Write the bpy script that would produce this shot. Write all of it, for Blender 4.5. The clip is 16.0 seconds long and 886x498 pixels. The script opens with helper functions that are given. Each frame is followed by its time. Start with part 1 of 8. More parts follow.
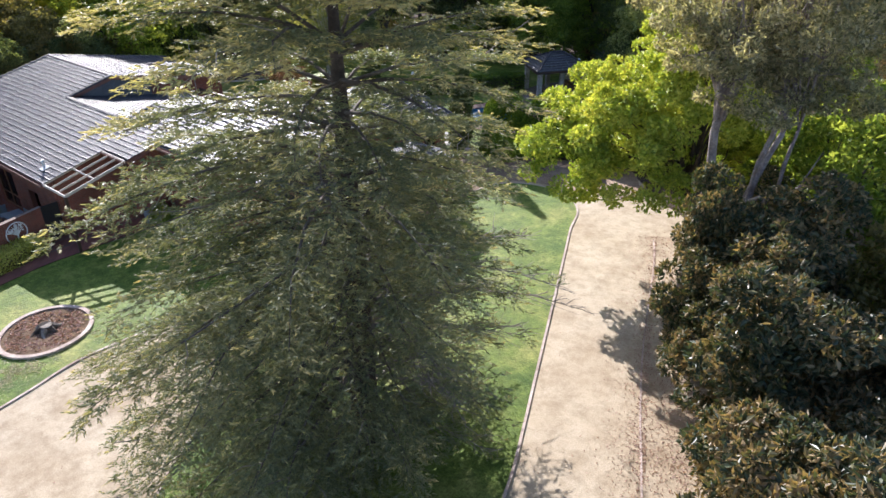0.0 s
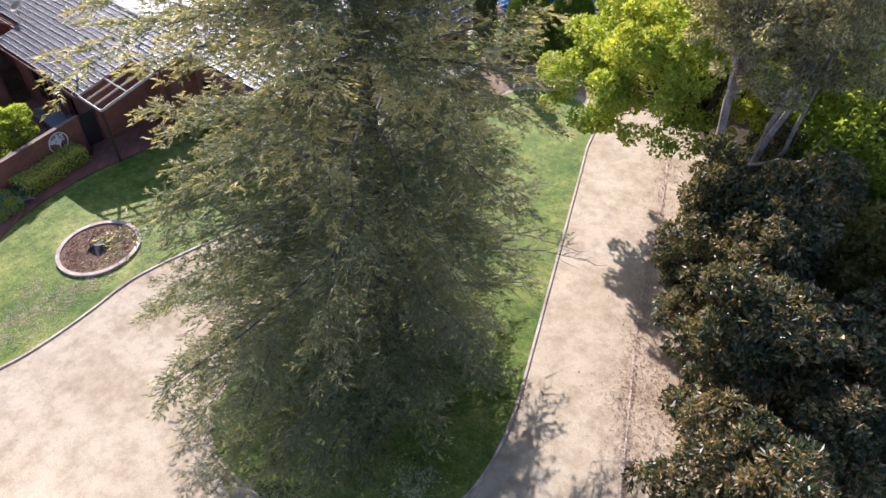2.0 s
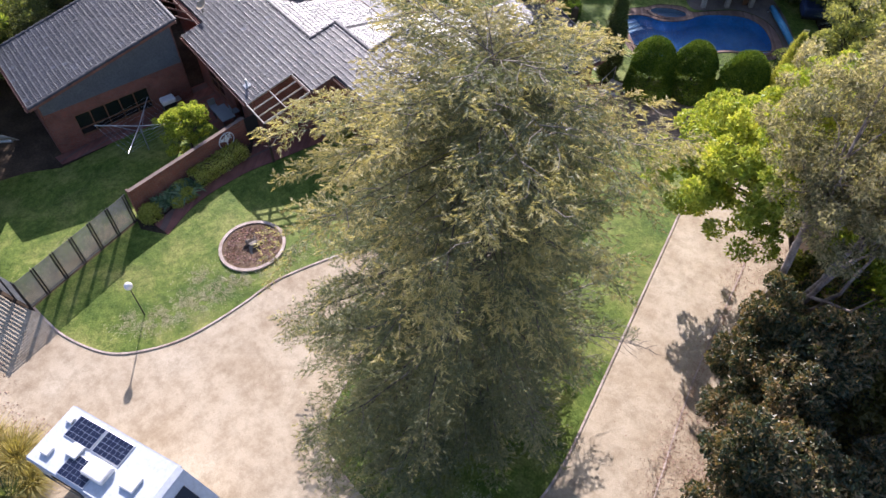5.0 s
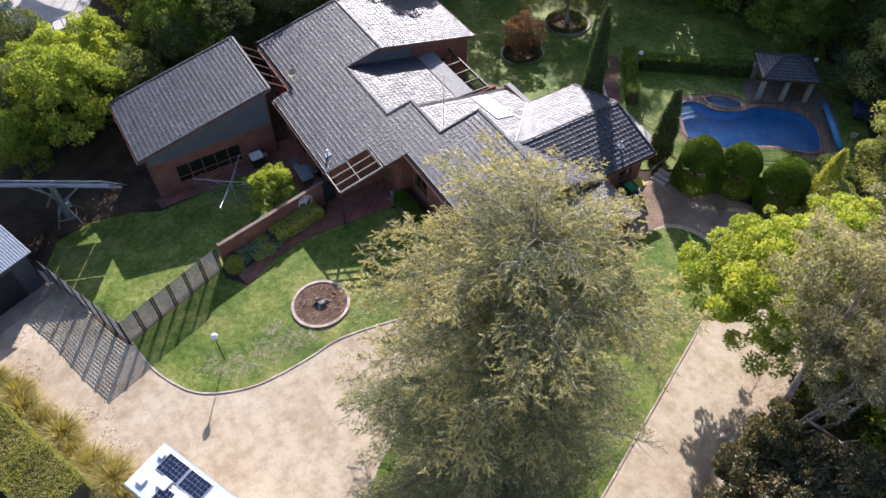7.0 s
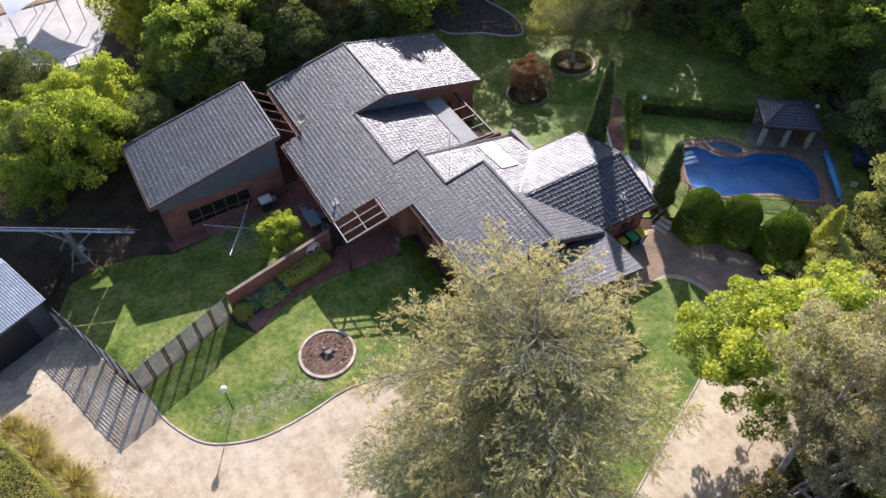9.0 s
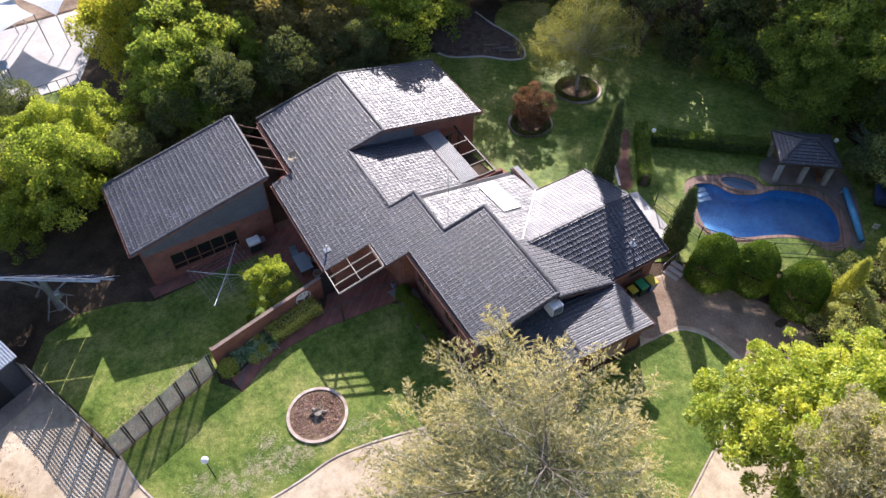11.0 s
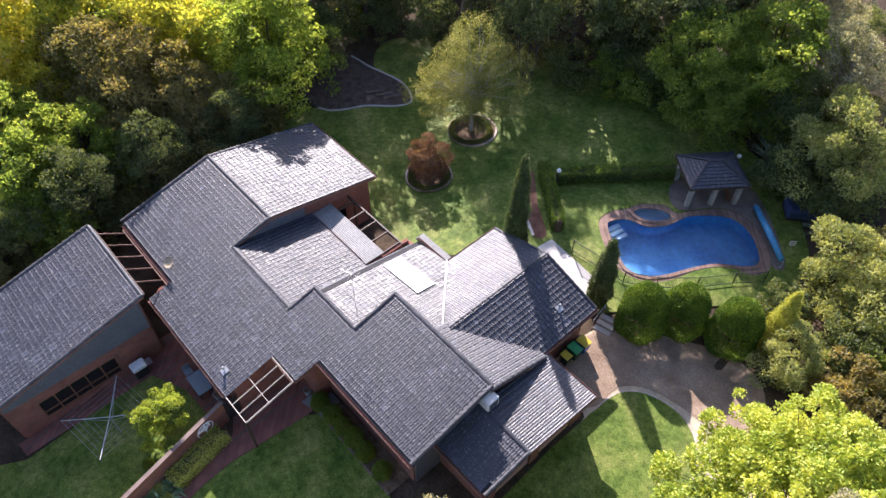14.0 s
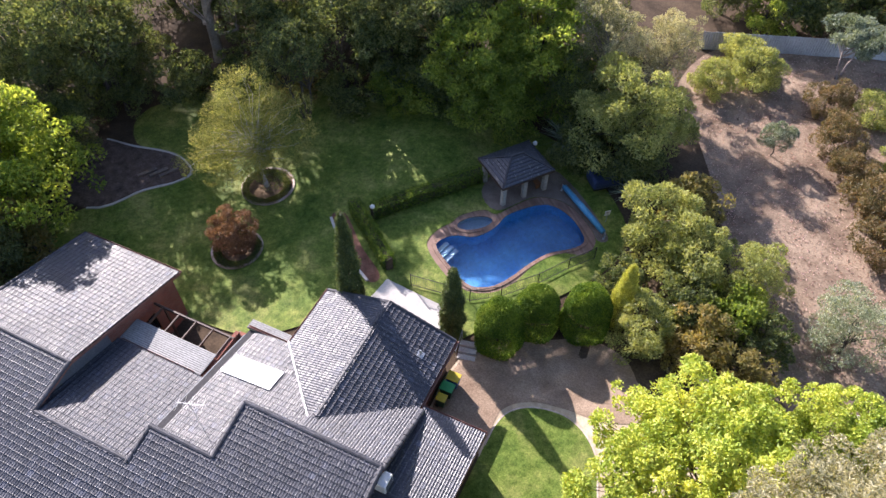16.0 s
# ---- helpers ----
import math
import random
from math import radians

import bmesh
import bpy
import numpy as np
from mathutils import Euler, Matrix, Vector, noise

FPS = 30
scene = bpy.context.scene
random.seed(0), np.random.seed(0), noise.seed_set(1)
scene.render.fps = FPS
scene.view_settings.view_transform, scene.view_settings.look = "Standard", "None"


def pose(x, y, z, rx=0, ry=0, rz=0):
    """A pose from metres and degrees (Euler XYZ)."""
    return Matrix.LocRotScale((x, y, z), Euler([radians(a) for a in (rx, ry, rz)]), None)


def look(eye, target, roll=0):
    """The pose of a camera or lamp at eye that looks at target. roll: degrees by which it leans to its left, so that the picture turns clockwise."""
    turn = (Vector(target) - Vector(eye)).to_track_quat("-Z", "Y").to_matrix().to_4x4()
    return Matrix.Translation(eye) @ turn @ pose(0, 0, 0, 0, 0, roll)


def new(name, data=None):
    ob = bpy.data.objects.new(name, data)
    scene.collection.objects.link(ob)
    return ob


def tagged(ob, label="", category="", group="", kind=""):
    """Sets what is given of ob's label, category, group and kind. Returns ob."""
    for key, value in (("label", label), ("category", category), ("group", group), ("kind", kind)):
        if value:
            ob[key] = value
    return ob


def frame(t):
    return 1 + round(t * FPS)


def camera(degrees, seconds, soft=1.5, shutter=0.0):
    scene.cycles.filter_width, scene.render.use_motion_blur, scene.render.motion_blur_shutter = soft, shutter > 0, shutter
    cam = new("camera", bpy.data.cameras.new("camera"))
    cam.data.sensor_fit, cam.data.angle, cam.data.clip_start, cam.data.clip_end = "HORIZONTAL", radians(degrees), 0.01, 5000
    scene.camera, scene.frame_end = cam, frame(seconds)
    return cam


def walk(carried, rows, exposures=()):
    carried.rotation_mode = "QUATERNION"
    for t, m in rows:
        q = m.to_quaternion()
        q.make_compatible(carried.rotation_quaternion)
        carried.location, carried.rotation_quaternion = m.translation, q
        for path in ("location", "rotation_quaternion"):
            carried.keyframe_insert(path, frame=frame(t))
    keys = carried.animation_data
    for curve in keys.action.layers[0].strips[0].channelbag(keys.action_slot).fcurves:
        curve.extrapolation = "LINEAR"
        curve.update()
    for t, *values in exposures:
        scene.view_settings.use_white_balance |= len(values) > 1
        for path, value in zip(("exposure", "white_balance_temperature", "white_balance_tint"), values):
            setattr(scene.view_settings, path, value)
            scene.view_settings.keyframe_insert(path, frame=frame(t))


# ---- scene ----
cam = camera(64.3, 16.0)
METRES, EYE, TILT, LEAN, TURN = 37.0, 16.9, -30.0, 0.0, 38.0
ROWS = [
    (0.0, 0.0, 0.0, 0.0, 0.0, -0.0, 0.0),
    (0.5, 0.0002, -0.0072, 0.0252, -0.04, -3.55, -0.03),
    (1.0, 0.0006, -0.0161, 0.0526, 0.02, -7.05, -0.06),
    (1.5, 0.0006, -0.0266, 0.0813, 0.61, -10.31, -0.38),
    (2.0, 0.0004, -0.0384, 0.1106, 1.76, -13.5, -1.0),
    (2.5, 0.0002, -0.0514, 0.1408, 2.93, -16.65, -1.68),
    (3.0, 0.0002, -0.0645, 0.171, 4.17, -18.95, -2.39),
    (3.5, -0.0002, -0.0779, 0.2022, 5.77, -20.27, -3.3),
    (4.0, -0.0007, -0.0921, 0.2335, 7.43, -20.44, -4.24),
    (4.5, -0.0014, -0.1067, 0.2663, 9.78, -20.71, -5.54),
    (7.0, -0.0062, -0.1922, 0.4462, 17.95, -21.86, -10.09),
    (7.5, -0.0085, -0.2075, 0.4841, 18.28, -21.9, -10.3),
    (8.0, -0.012, -0.2134, 0.5107, 18.5, -21.88, -10.45),
    (8.5, -0.0162, -0.205, 0.5217, 18.52, -21.85, -10.44),
    (9.0, -0.0224, -0.1894, 0.5313, 18.55, -21.83, -10.43),
    (11.5, -0.0717, -0.0669, 0.6019, 18.6, -22.15, -10.51),
    (12.0, -0.081, -0.0409, 0.6172, 18.49, -22.16, -10.45),
    (12.5, -0.0909, -0.0158, 0.6319, 17.31, -21.97, -9.88),
    (13.0, -0.0993, 0.0091, 0.6454, 15.45, -21.63, -8.92),
    (13.5, -0.1067, 0.0334, 0.6589, 12.83, -21.21, -7.5),
    (14.0, -0.1127, 0.0578, 0.672, 8.58, -20.68, -5.12),
    (14.5, -0.1202, 0.0818, 0.6846, 3.98, -20.31, -2.56),
    (15.0, -0.1258, 0.1057, 0.6979, -1.72, -20.17, 0.69),
    (15.5, -0.1311, 0.1296, 0.7115, -6.78, -20.33, 3.53),
    (16.0, -0.1346, 0.1541, 0.7258, -11.19, -20.71, 6.01),
]
# the picture brightens slightly on the way
EXPOSURES = [(0.0, 1.08, 5900, 18), (2.5, 1.0, 5950, 24), (4.5, 0.92, 6000, 25), (7.0, 0.87, 6000, 21), (9.0, 0.98, 6050, 21), (12.0, 1.28, 6150, 24), (13.5, 1.42, 6150, 25), (16.0, 1.40, 6200, 24)]
walk(cam, [(t, pose(0, 0, EYE, TILT, LEAN, TURN) @ pose(METRES * x, METRES * y, METRES * z, 90 + pitch, roll, yaw)) for t, x, y, z, yaw, pitch, roll in ROWS], EXPOSURES)

# ---------- world, sun, exposure ----------
SUN_EL, SUN_AZ = 27.0, 148.0            # degrees; azimuth counter-clockwise from +x
to_sun = Vector((math.cos(radians(SUN_AZ)) * math.cos(radians(SUN_EL)), math.sin(radians(SUN_AZ)) * math.cos(radians(SUN_EL)), math.sin(radians(SUN_EL))))
world = bpy.data.worlds.new("sky")
scene.world = world
world.use_nodes = True
wn = world.node_tree
sky = wn.nodes.new("ShaderNodeTexSky")
sky.sky_type, sky.sun_disc = "NISHITA", False
sky.sun_elevation, sky.sun_rotation = radians(SUN_EL), radians(90 - SUN_AZ)
wn.links.new(sky.outputs[0], wn.nodes["Background"].inputs[0])
wn.nodes["Background"].inputs[1].default_value = 0.105
sun = new("sun", bpy.data.lights.new("sun", "SUN"))
sun.data.energy, sun.data.angle, sun.data.color = 5.0, radians(0.55), (1.0, 0.94, 0.84)
sun.matrix_world = look((0, 0, 60), Vector((0, 0, 60)) - to_sun)

# ---------- materials ----------
def rgb(c):
    return (c[0], c[1], c[2], 1.0)


def link(nt, a, b):
    nt.links.new(a, b)


def base_nodes(name):
    m = bpy.data.materials.new(name)
    m.use_nodes = True
    nt = m.node_tree
    return m, nt, nt.nodes["Principled BSDF"]


def noise_tex(nt, vec, scale, detail=3.0, rough=0.6):
    n = nt.nodes.new("ShaderNodeTexNoise")
    n.inputs["Scale"].default_value, n.inputs["Detail"].default_value, n.inputs["Roughness"].default_value = scale, detail, rough
    if vec is not None:
        link(nt, vec, n.inputs["Vector"])
    return n.outputs["Fac"]


def ramp(nt, fac, stops):
    r = nt.nodes.new("ShaderNodeValToRGB")
    e = r.color_ramp.elements
    while len(e) < len(stops):
        e.new(0.5)
    for k, (p, c) in enumerate(stops):
        e[k].position, e[k].color = p, rgb(c)
    link(nt, fac, r.inputs[0])
    return r.outputs[0]


def mix(nt, fac, a, b, kind="MIX"):
    n = nt.nodes.new("ShaderNodeMix")
    n.data_type, n.blend_type = "RGBA", kind
    for sock, v in ((n.inputs[0], fac), (n.inputs[6], a), (n.inputs[7], b)):
        if hasattr(v, "links"):
            link(nt, v, sock)
        else:
            sock.default_value = rgb(v) if isinstance(v, tuple) else v
    return n.outputs[2]


def maths(nt, op, a, b=0.0):
    n = nt.nodes.new("ShaderNodeMath")
    n.operation = op
    for sock, v in ((n.inputs[0], a), (n.inputs[1], b)):
        if hasattr(v, "links"):
            link(nt, v, sock)
        else:
            sock.default_value = v
    return n.outputs[0]


def bump(nt, height, strength, dist, bsdf):
    b = nt.nodes.new("ShaderNodeBump")
    b.inputs["Strength"].default_value, b.inputs["Distance"].default_value = strength, dist
    link(nt, height, b.inputs["Height"])
    link(nt, b.outputs[0], bsdf.inputs["Normal"])


def surface(name, dark, light, scale=1.5, fine=20.0, rough=0.8, relief=0.3, metal=0.0, vary=0.0, spec=0.5):
    """A mottled surface: broad patches, fine grain, a little relief; vary: lightness from piece to piece."""
    m, nt, b = base_nodes(name)
    pos = nt.nodes.new("ShaderNodeNewGeometry")
    big = noise_tex(nt, pos.outputs["Position"], scale, 4.0)
    small = noise_tex(nt, pos.outputs["Position"], fine, 3.0)
    col = ramp(nt, big, [(0.3, dark), (0.7, light)])
    grain = ramp(nt, small, [(0.25, (0.62, 0.62, 0.62)), (0.75, (1.25, 1.25, 1.25))])
    col = mix(nt, 1.0, col, grain, "MULTIPLY")
    if vary:
        oi = nt.nodes.new("ShaderNodeObjectInfo")
        both = maths(nt, "FRACT", maths(nt, "ADD", pos.outputs["Random Per Island"], oi.outputs["Random"]))
        v = ramp(nt, both, [(0.0, (1 - vary,) * 3), (1.0, (1 + vary,) * 3)])
        col = mix(nt, 1.0, col, v, "MULTIPLY")
    link(nt, col, b.inputs["Base Color"])
    b.inputs["Roughness"].default_value, b.inputs["Metallic"].default_value = rough, metal
    b.inputs["Specular IOR Level"].default_value = spec
    if relief:
        bump(nt, small, relief, 0.02, b)
    return m


def leafy(name, dark, mid, light, through_light=0.4, patch=0.35, rough=0.5, sheen=0.3, single=0.55):
    """Leaves: colour differs from leaf to leaf and from patch to patch; light shines through them."""
    m, nt, b = base_nodes(name)
    pos = nt.nodes.new("ShaderNodeNewGeometry")
    big = noise_tex(nt, pos.outputs["Position"], patch, 2.0)
    f = maths(nt, "ADD", maths(nt, "MULTIPLY", pos.outputs["Random Per Island"], single), maths(nt, "ADD", maths(nt, "MULTIPLY", big, 0.75), (0.55 - single) / 2))
    col = ramp(nt, f, [(0.3, dark), (0.6, mid), (0.9, light)])
    col = mix(nt, 1.0, col, (1.33, 1.33, 1.75), "MULTIPLY")
    link(nt, col, b.inputs["Base Color"])
    b.inputs["Roughness"].default_value, b.inputs["Specular IOR Level"].default_value = rough, sheen
    tr = nt.nodes.new("ShaderNodeBsdfTranslucent")
    warm = mix(nt, 1.0, col, (1.35, 1.25, 0.6), "MULTIPLY")
    link(nt, warm, tr.inputs[0])
    mx = nt.nodes.new("ShaderNodeMixShader")
    mx.inputs[0].default_value = through_light
    link(nt, b.outputs[0], mx.inputs[1])
    link(nt, tr.outputs[0], mx.inputs[2])
    link(nt, mx.outputs[0], nt.nodes["Material Output"].inputs[0])
    return m


def lawn_material():
    m, nt, b = base_nodes("mown_lawn")
    pos = nt.nodes.new("ShaderNodeNewGeometry")
    p = pos.outputs["Position"]
    col = ramp(nt, noise_tex(nt, p, 0.45, 5.0, 0.65), [(0.3, (0.058, 0.104, 0.022)), (0.5, (0.122, 0.166, 0.038)), (0.68, (0.235, 0.246, 0.082))])
    worn = ramp(nt, noise_tex(nt, p, 0.22, 6.0, 0.75), [(0.53, (0, 0, 0)), (0.68, (0.6, 0.6, 0.6))])
    col = mix(nt, worn, col, (0.19, 0.185, 0.075))
    mott = ramp(nt, noise_tex(nt, p, 2.6, 5.0, 0.7), [(0.32, (0.52, 0.60, 0.5)), (0.68, (1.4, 1.32, 1.35))])
    col = mix(nt, 1.0, col, mott, "MULTIPLY")
    fine = noise_tex(nt, p, 11.0, 5.0, 0.8)
    col = mix(nt, 1.0, col, ramp(nt, fine, [(0.3, (0.42, 0.46, 0.42)), (0.7, (1.5, 1.48, 1.4))]), "MULTIPLY")
    link(nt, col, b.inputs["Base Color"])
    b.inputs["Roughness"].default_value, b.inputs["Specular IOR Level"].default_value = 0.62, 0.3
    link(nt, mix(nt, 1.0, col, (3.0, 3.2, 2.2), "MULTIPLY"), b.inputs["Specular Tint"])
    b.inputs["Sheen Weight"].default_value, b.inputs["Sheen Roughness"].default_value = 0.35, 0.5
    link(nt, mix(nt, 1.0, col, (3.2, 3.4, 2.0), "MULTIPLY"), b.inputs["Sheen Tint"])
    bump(nt, fine, 0.8, 0.05, b)
    return m


def gravel_material():
    m, nt, b = base_nodes("decomposed_granite")
    pos = nt.nodes.new("ShaderNodeNewGeometry")
    p = pos.outputs["Position"]
    col = ramp(nt, noise_tex(nt, p, 0.28, 6.0, 0.65), [(0.3, (0.405, 0.325, 0.222)), (0.5, (0.51, 0.43, 0.312)), (0.7, (0.60, 0.53, 0.405))])
    scuff = ramp(nt, noise_tex(nt, p, 1.6, 5.0, 0.75), [(0.33, (0.76, 0.73, 0.70)), (0.58, (1.05, 1.05, 1.05))])
    col = mix(nt, 1.0, col, scuff, "MULTIPLY")
    fine = noise_tex(nt, p, 22.0, 3.0, 0.8)
    col = mix(nt, 1.0, col, ramp(nt, fine, [(0.2, (0.75, 0.72, 0.7)), (0.8, (1.15, 1.15, 1.15))]), "MULTIPLY")
    link(nt, col, b.inputs["Base Color"])
    b.inputs["Roughness"].default_value, b.inputs["Specular IOR Level"].default_value = 0.95, 0.1
    bump(nt, fine, 0.5, 0.03, b)
    return m


def brick_material(name, c1, c2, mortar, sx=0.24, sy=0.086, rough=0.85):
    m, nt, b = base_nodes(name)
    pos = nt.nodes.new("ShaderNodeNewGeometry")
    sep = nt.nodes.new("ShaderNodeSeparateXYZ")
    link(nt, pos.outputs["Position"], sep.inputs[0])
    com = nt.nodes.new("ShaderNodeCombineXYZ")
    link(nt, maths(nt, "ADD", sep.outputs[0], sep.outputs[1]), com.inputs[0])
    link(nt, sep.outputs[2], com.inputs[1])
    br = nt.nodes.new("ShaderNodeTexBrick")
    br.inputs["Scale"].default_value = 1.0
    br.inputs["Brick Width"].default_value, br.inputs["Row Height"].default_value, br.inputs["Mortar Size"].default_value = sx, sy, 0.008
    br.inputs["Color1"].default_value, br.inputs["Color2"].default_value, br.inputs["Mortar"].default_value = rgb(c1), rgb(c2), rgb(mortar)
    link(nt, com.outputs[0], br.inputs["Vector"])
    stain = ramp(nt, noise_tex(nt, pos.outputs["Position"], 1.1, 5.0), [(0.3, (0.7, 0.7, 0.7)), (0.7, (1.15, 1.15, 1.15))])
    link(nt, mix(nt, 1.0, br.outputs[0], stain, "MULTIPLY"), b.inputs["Base Color"])
    b.inputs["Roughness"].default_value = rough
    bump(nt, br.outputs[1], -0.4, 0.01, b)
    return m


def plain(name, c, rough=0.5, metal=0.0, spec=0.5):
    m, nt, b = base_nodes(name)
    pos = nt.nodes.new("ShaderNodeNewGeometry")
    n = noise_tex(nt, pos.outputs["Position"], 6.0, 4.0)
    link(nt, mix(nt, 1.0, c, ramp(nt, n, [(0.3, (0.86, 0.86, 0.86)), (0.7, (1.08, 1.08, 1.08))]), "MULTIPLY"), b.inputs["Base Color"])
    b.inputs["Roughness"].default_value, b.inputs["Metallic"].default_value, b.inputs["Specular IOR Level"].default_value = rough, metal, spec
    return m


def tile_material():
    """Grey-blue concrete tiles, each a little different, with pale spots for lichen and painted glints, and bleached
    tiles here and there.
    """
    m, nt, b = base_nodes("concrete_roof_tile")
    geo = nt.nodes.new("ShaderNodeNewGeometry")
    p = geo.outputs["Position"]
    oi = nt.nodes.new("ShaderNodeObjectInfo")
    rnd = maths(nt, "FRACT", maths(nt, "ADD", geo.outputs["Random Per Island"], oi.outputs["Random"]))
    col = ramp(nt, noise_tex(nt, p, 0.7, 4.0), [(0.3, (0.015, 0.018, 0.028)), (0.7, (0.031, 0.035, 0.052))])
    col = mix(nt, 1.0, col, ramp(nt, rnd, [(0.0, (0.72, 0.72, 0.72)), (0.85, (1.15, 1.15, 1.15)), (0.96, (1.4, 1.4, 1.4)), (1.0, (2.6, 2.6, 2.5))]), "MULTIPLY")
    # pale specks: lichen, made stronger to paint in glints off the tile edges
    lichen_glint = ramp(nt, noise_tex(nt, p, 8.5, 3.0, 0.7), [(0.58, (0, 0, 0)), (0.65, (0.8, 0.8, 0.8))])
    col = mix(nt, lichen_glint, col, (0.22, 0.22, 0.215))
    fine = noise_tex(nt, p, 26.0, 3.0, 0.7)
    col = mix(nt, 1.0, col, ramp(nt, fine, [(0.25, (0.7, 0.7, 0.7)), (0.75, (1.2, 1.2, 1.2))]), "MULTIPLY")
    link(nt, col, b.inputs["Base Color"])
    rough = mix(nt, 0.5, ramp(nt, noise_tex(nt, p, 3.0, 4.0), [(0.3, (0.42, 0.42, 0.42)), (0.7, (0.54, 0.54, 0.54))]), ramp(nt, rnd, [(0.0, (0.40, 0.40, 0.40)), (1.0, (0.66, 0.66, 0.66))]))
    link(nt, rough, b.inputs["Roughness"])
    b.inputs["Specular IOR Level"].default_value, b.inputs["IOR"].default_value = 0.88, 1.5
    bump(nt, fine, 0.3, 0.02, b)
    return m


M = {}
M["lawn"] = lawn_material()
M["gravel"] = gravel_material()
M["litter"] = surface("leaf_litter", (0.040, 0.030, 0.021), (0.115, 0.082, 0.055), 0.5, 8.0, 0.95, 0.8, spec=0.1)
M["dry"] = surface("dry_paddock", (0.15, 0.105, 0.075), (0.37, 0.28, 0.20), 0.5, 8.0, 0.95, 0.8, spec=0.1)
M["mulch"] = surface("bark_mulch", (0.10, 0.065, 0.04), (0.24, 0.17, 0.11), 2.0, 14.0, 0.95, 1.0, spec=0.1)
M["kerb"] = surface("weathered_concrete_edging", (0.34, 0.25, 0.20), (0.66, 0.55, 0.48), 1.2, 18.0, 0.85, 0.4, vary=0.15)
M["concrete"] = surface("pale_concrete", (0.42, 0.40, 0.37), (0.58, 0.55, 0.51), 0.6, 16.0, 0.8, 0.2)
M["grey_slab"] = surface("grey_concrete_slab", (0.20, 0.19, 0.18), (0.30, 0.29, 0.27), 0.5, 12.0, 0.85, 0.2)
# drive gravel with the yard's shade put into a darker, browner colour
M["yard"] = surface("shade_browned_gravel", (0.20, 0.14, 0.098), (0.38, 0.285, 0.205), 0.7, 11.0, 0.95, 0.4, spec=0.1)
M["dusty"] = surface("dusty_ground", (0.24, 0.18, 0.14), (0.40, 0.32, 0.25), 0.6, 12.0, 0.9, 0.3)
M["brown_paving"] = surface("brown_aggregate_paving", (0.12, 0.095, 0.08), (0.22, 0.18, 0.15), 0.9, 14.0, 0.85, 0.3)
M["tile"] = tile_material()
M["ridge"] = surface("ridge_cap_tile", (0.022, 0.024, 0.032), (0.062, 0.064, 0.074), 1.5, 10.0, 0.62, 0.2, vary=0.25)
M["underlay"] = surface("dark_roof_underlay", (0.02, 0.02, 0.022), (0.035, 0.035, 0.04), 2.0, 10.0, 0.9, 0.0)
M["metal_roof"] = surface("grey_steel_roof_sheet", (0.20, 0.20, 0.195), (0.27, 0.27, 0.26), 0.8, 8.0, 0.5, 0.05)
M["shed_roof"] = surface("pale_blue_steel_sheet", (0.19, 0.23, 0.28), (0.27, 0.31, 0.36), 0.8, 8.0, 0.75, 0.05)
M["dark_steel"] = surface("dark_grey_steel_sheet", (0.055, 0.06, 0.07), (0.08, 0.085, 0.095), 0.8, 8.0, 0.5, 0.05)
M["brick"] = brick_material("red_face_brick", (0.20, 0.062, 0.040), (0.27, 0.085, 0.052), (0.22, 0.16, 0.13))
M["paver"] = brick_material("red_brick_paving", (0.27, 0.105, 0.075), (0.20, 0.075, 0.055), (0.16, 0.10, 0.08))
M["cladding"] = surface("grey_painted_cladding", (0.095, 0.105, 0.12), (0.13, 0.14, 0.155), 1.0, 12.0, 0.6, 0.05)
M["gutter"] = surface("brown_red_gutter", (0.18, 0.08, 0.058), (0.28, 0.13, 0.095), 1.0, 10.0, 0.65, 0.0)
M["white"] = plain("white_paint", (0.78, 0.77, 0.75), 0.45)
M["cream"] = plain("cream_painted_beam", (0.62, 0.54, 0.46), 0.6)
M["timber"] = surface("stained_timber", (0.14, 0.062, 0.028), (0.26, 0.12, 0.055), 1.5, 24.0, 0.6, 0.1)
M["old_sleeper"] = surface("old_timber_sleeper", (0.10, 0.075, 0.06), (0.20, 0.16, 0.135), 1.5, 20.0, 0.85, 0.3)
M["dark_timber"] = surface("dark_brown_timber", (0.05, 0.028, 0.02), (0.085, 0.05, 0.035), 1.5, 24.0, 0.6, 0.1)
M["glass"] = plain("dark_window_glass", (0.012, 0.014, 0.016), 0.06, 0.0, 0.8)
M["door_pink"] = surface("terracotta_garage_door", (0.40, 0.24, 0.19), (0.50, 0.31, 0.25), 0.8, 10.0, 0.6, 0.05)
M["steel"] = surface("galvanised_steel", (0.42, 0.43, 0.44), (0.55, 0.56, 0.57), 2.0, 14.0, 0.4, 0.05, 0.7)
M["black"] = plain("black_paint", (0.02, 0.02, 0.022), 0.5)
M["bark"] = surface("rough_bark", (0.045, 0.034, 0.026), (0.11, 0.085, 0.065), 2.5, 14.0, 0.9, 0.8)
M["pale_bark"] = surface("pale_peeling_bark", (0.13, 0.10, 0.095), (0.44, 0.37, 0.34), 2.6, 16.0, 0.85, 0.8)
M["gum_bark"] = surface("smooth_pale_gum_bark", (0.22, 0.17, 0.13), (0.46, 0.39, 0.32), 1.4, 9.0, 0.8, 0.3)
M["white_bark"] = surface("white_birch_bark", (0.34, 0.31, 0.28), (0.58, 0.55, 0.50), 1.5, 9.0, 0.8, 0.3)
M["limb"] = surface("grey_brown_branch_bark", (0.07, 0.056, 0.045), (0.19, 0.16, 0.13), 2.0, 12.0, 0.9, 0.0)
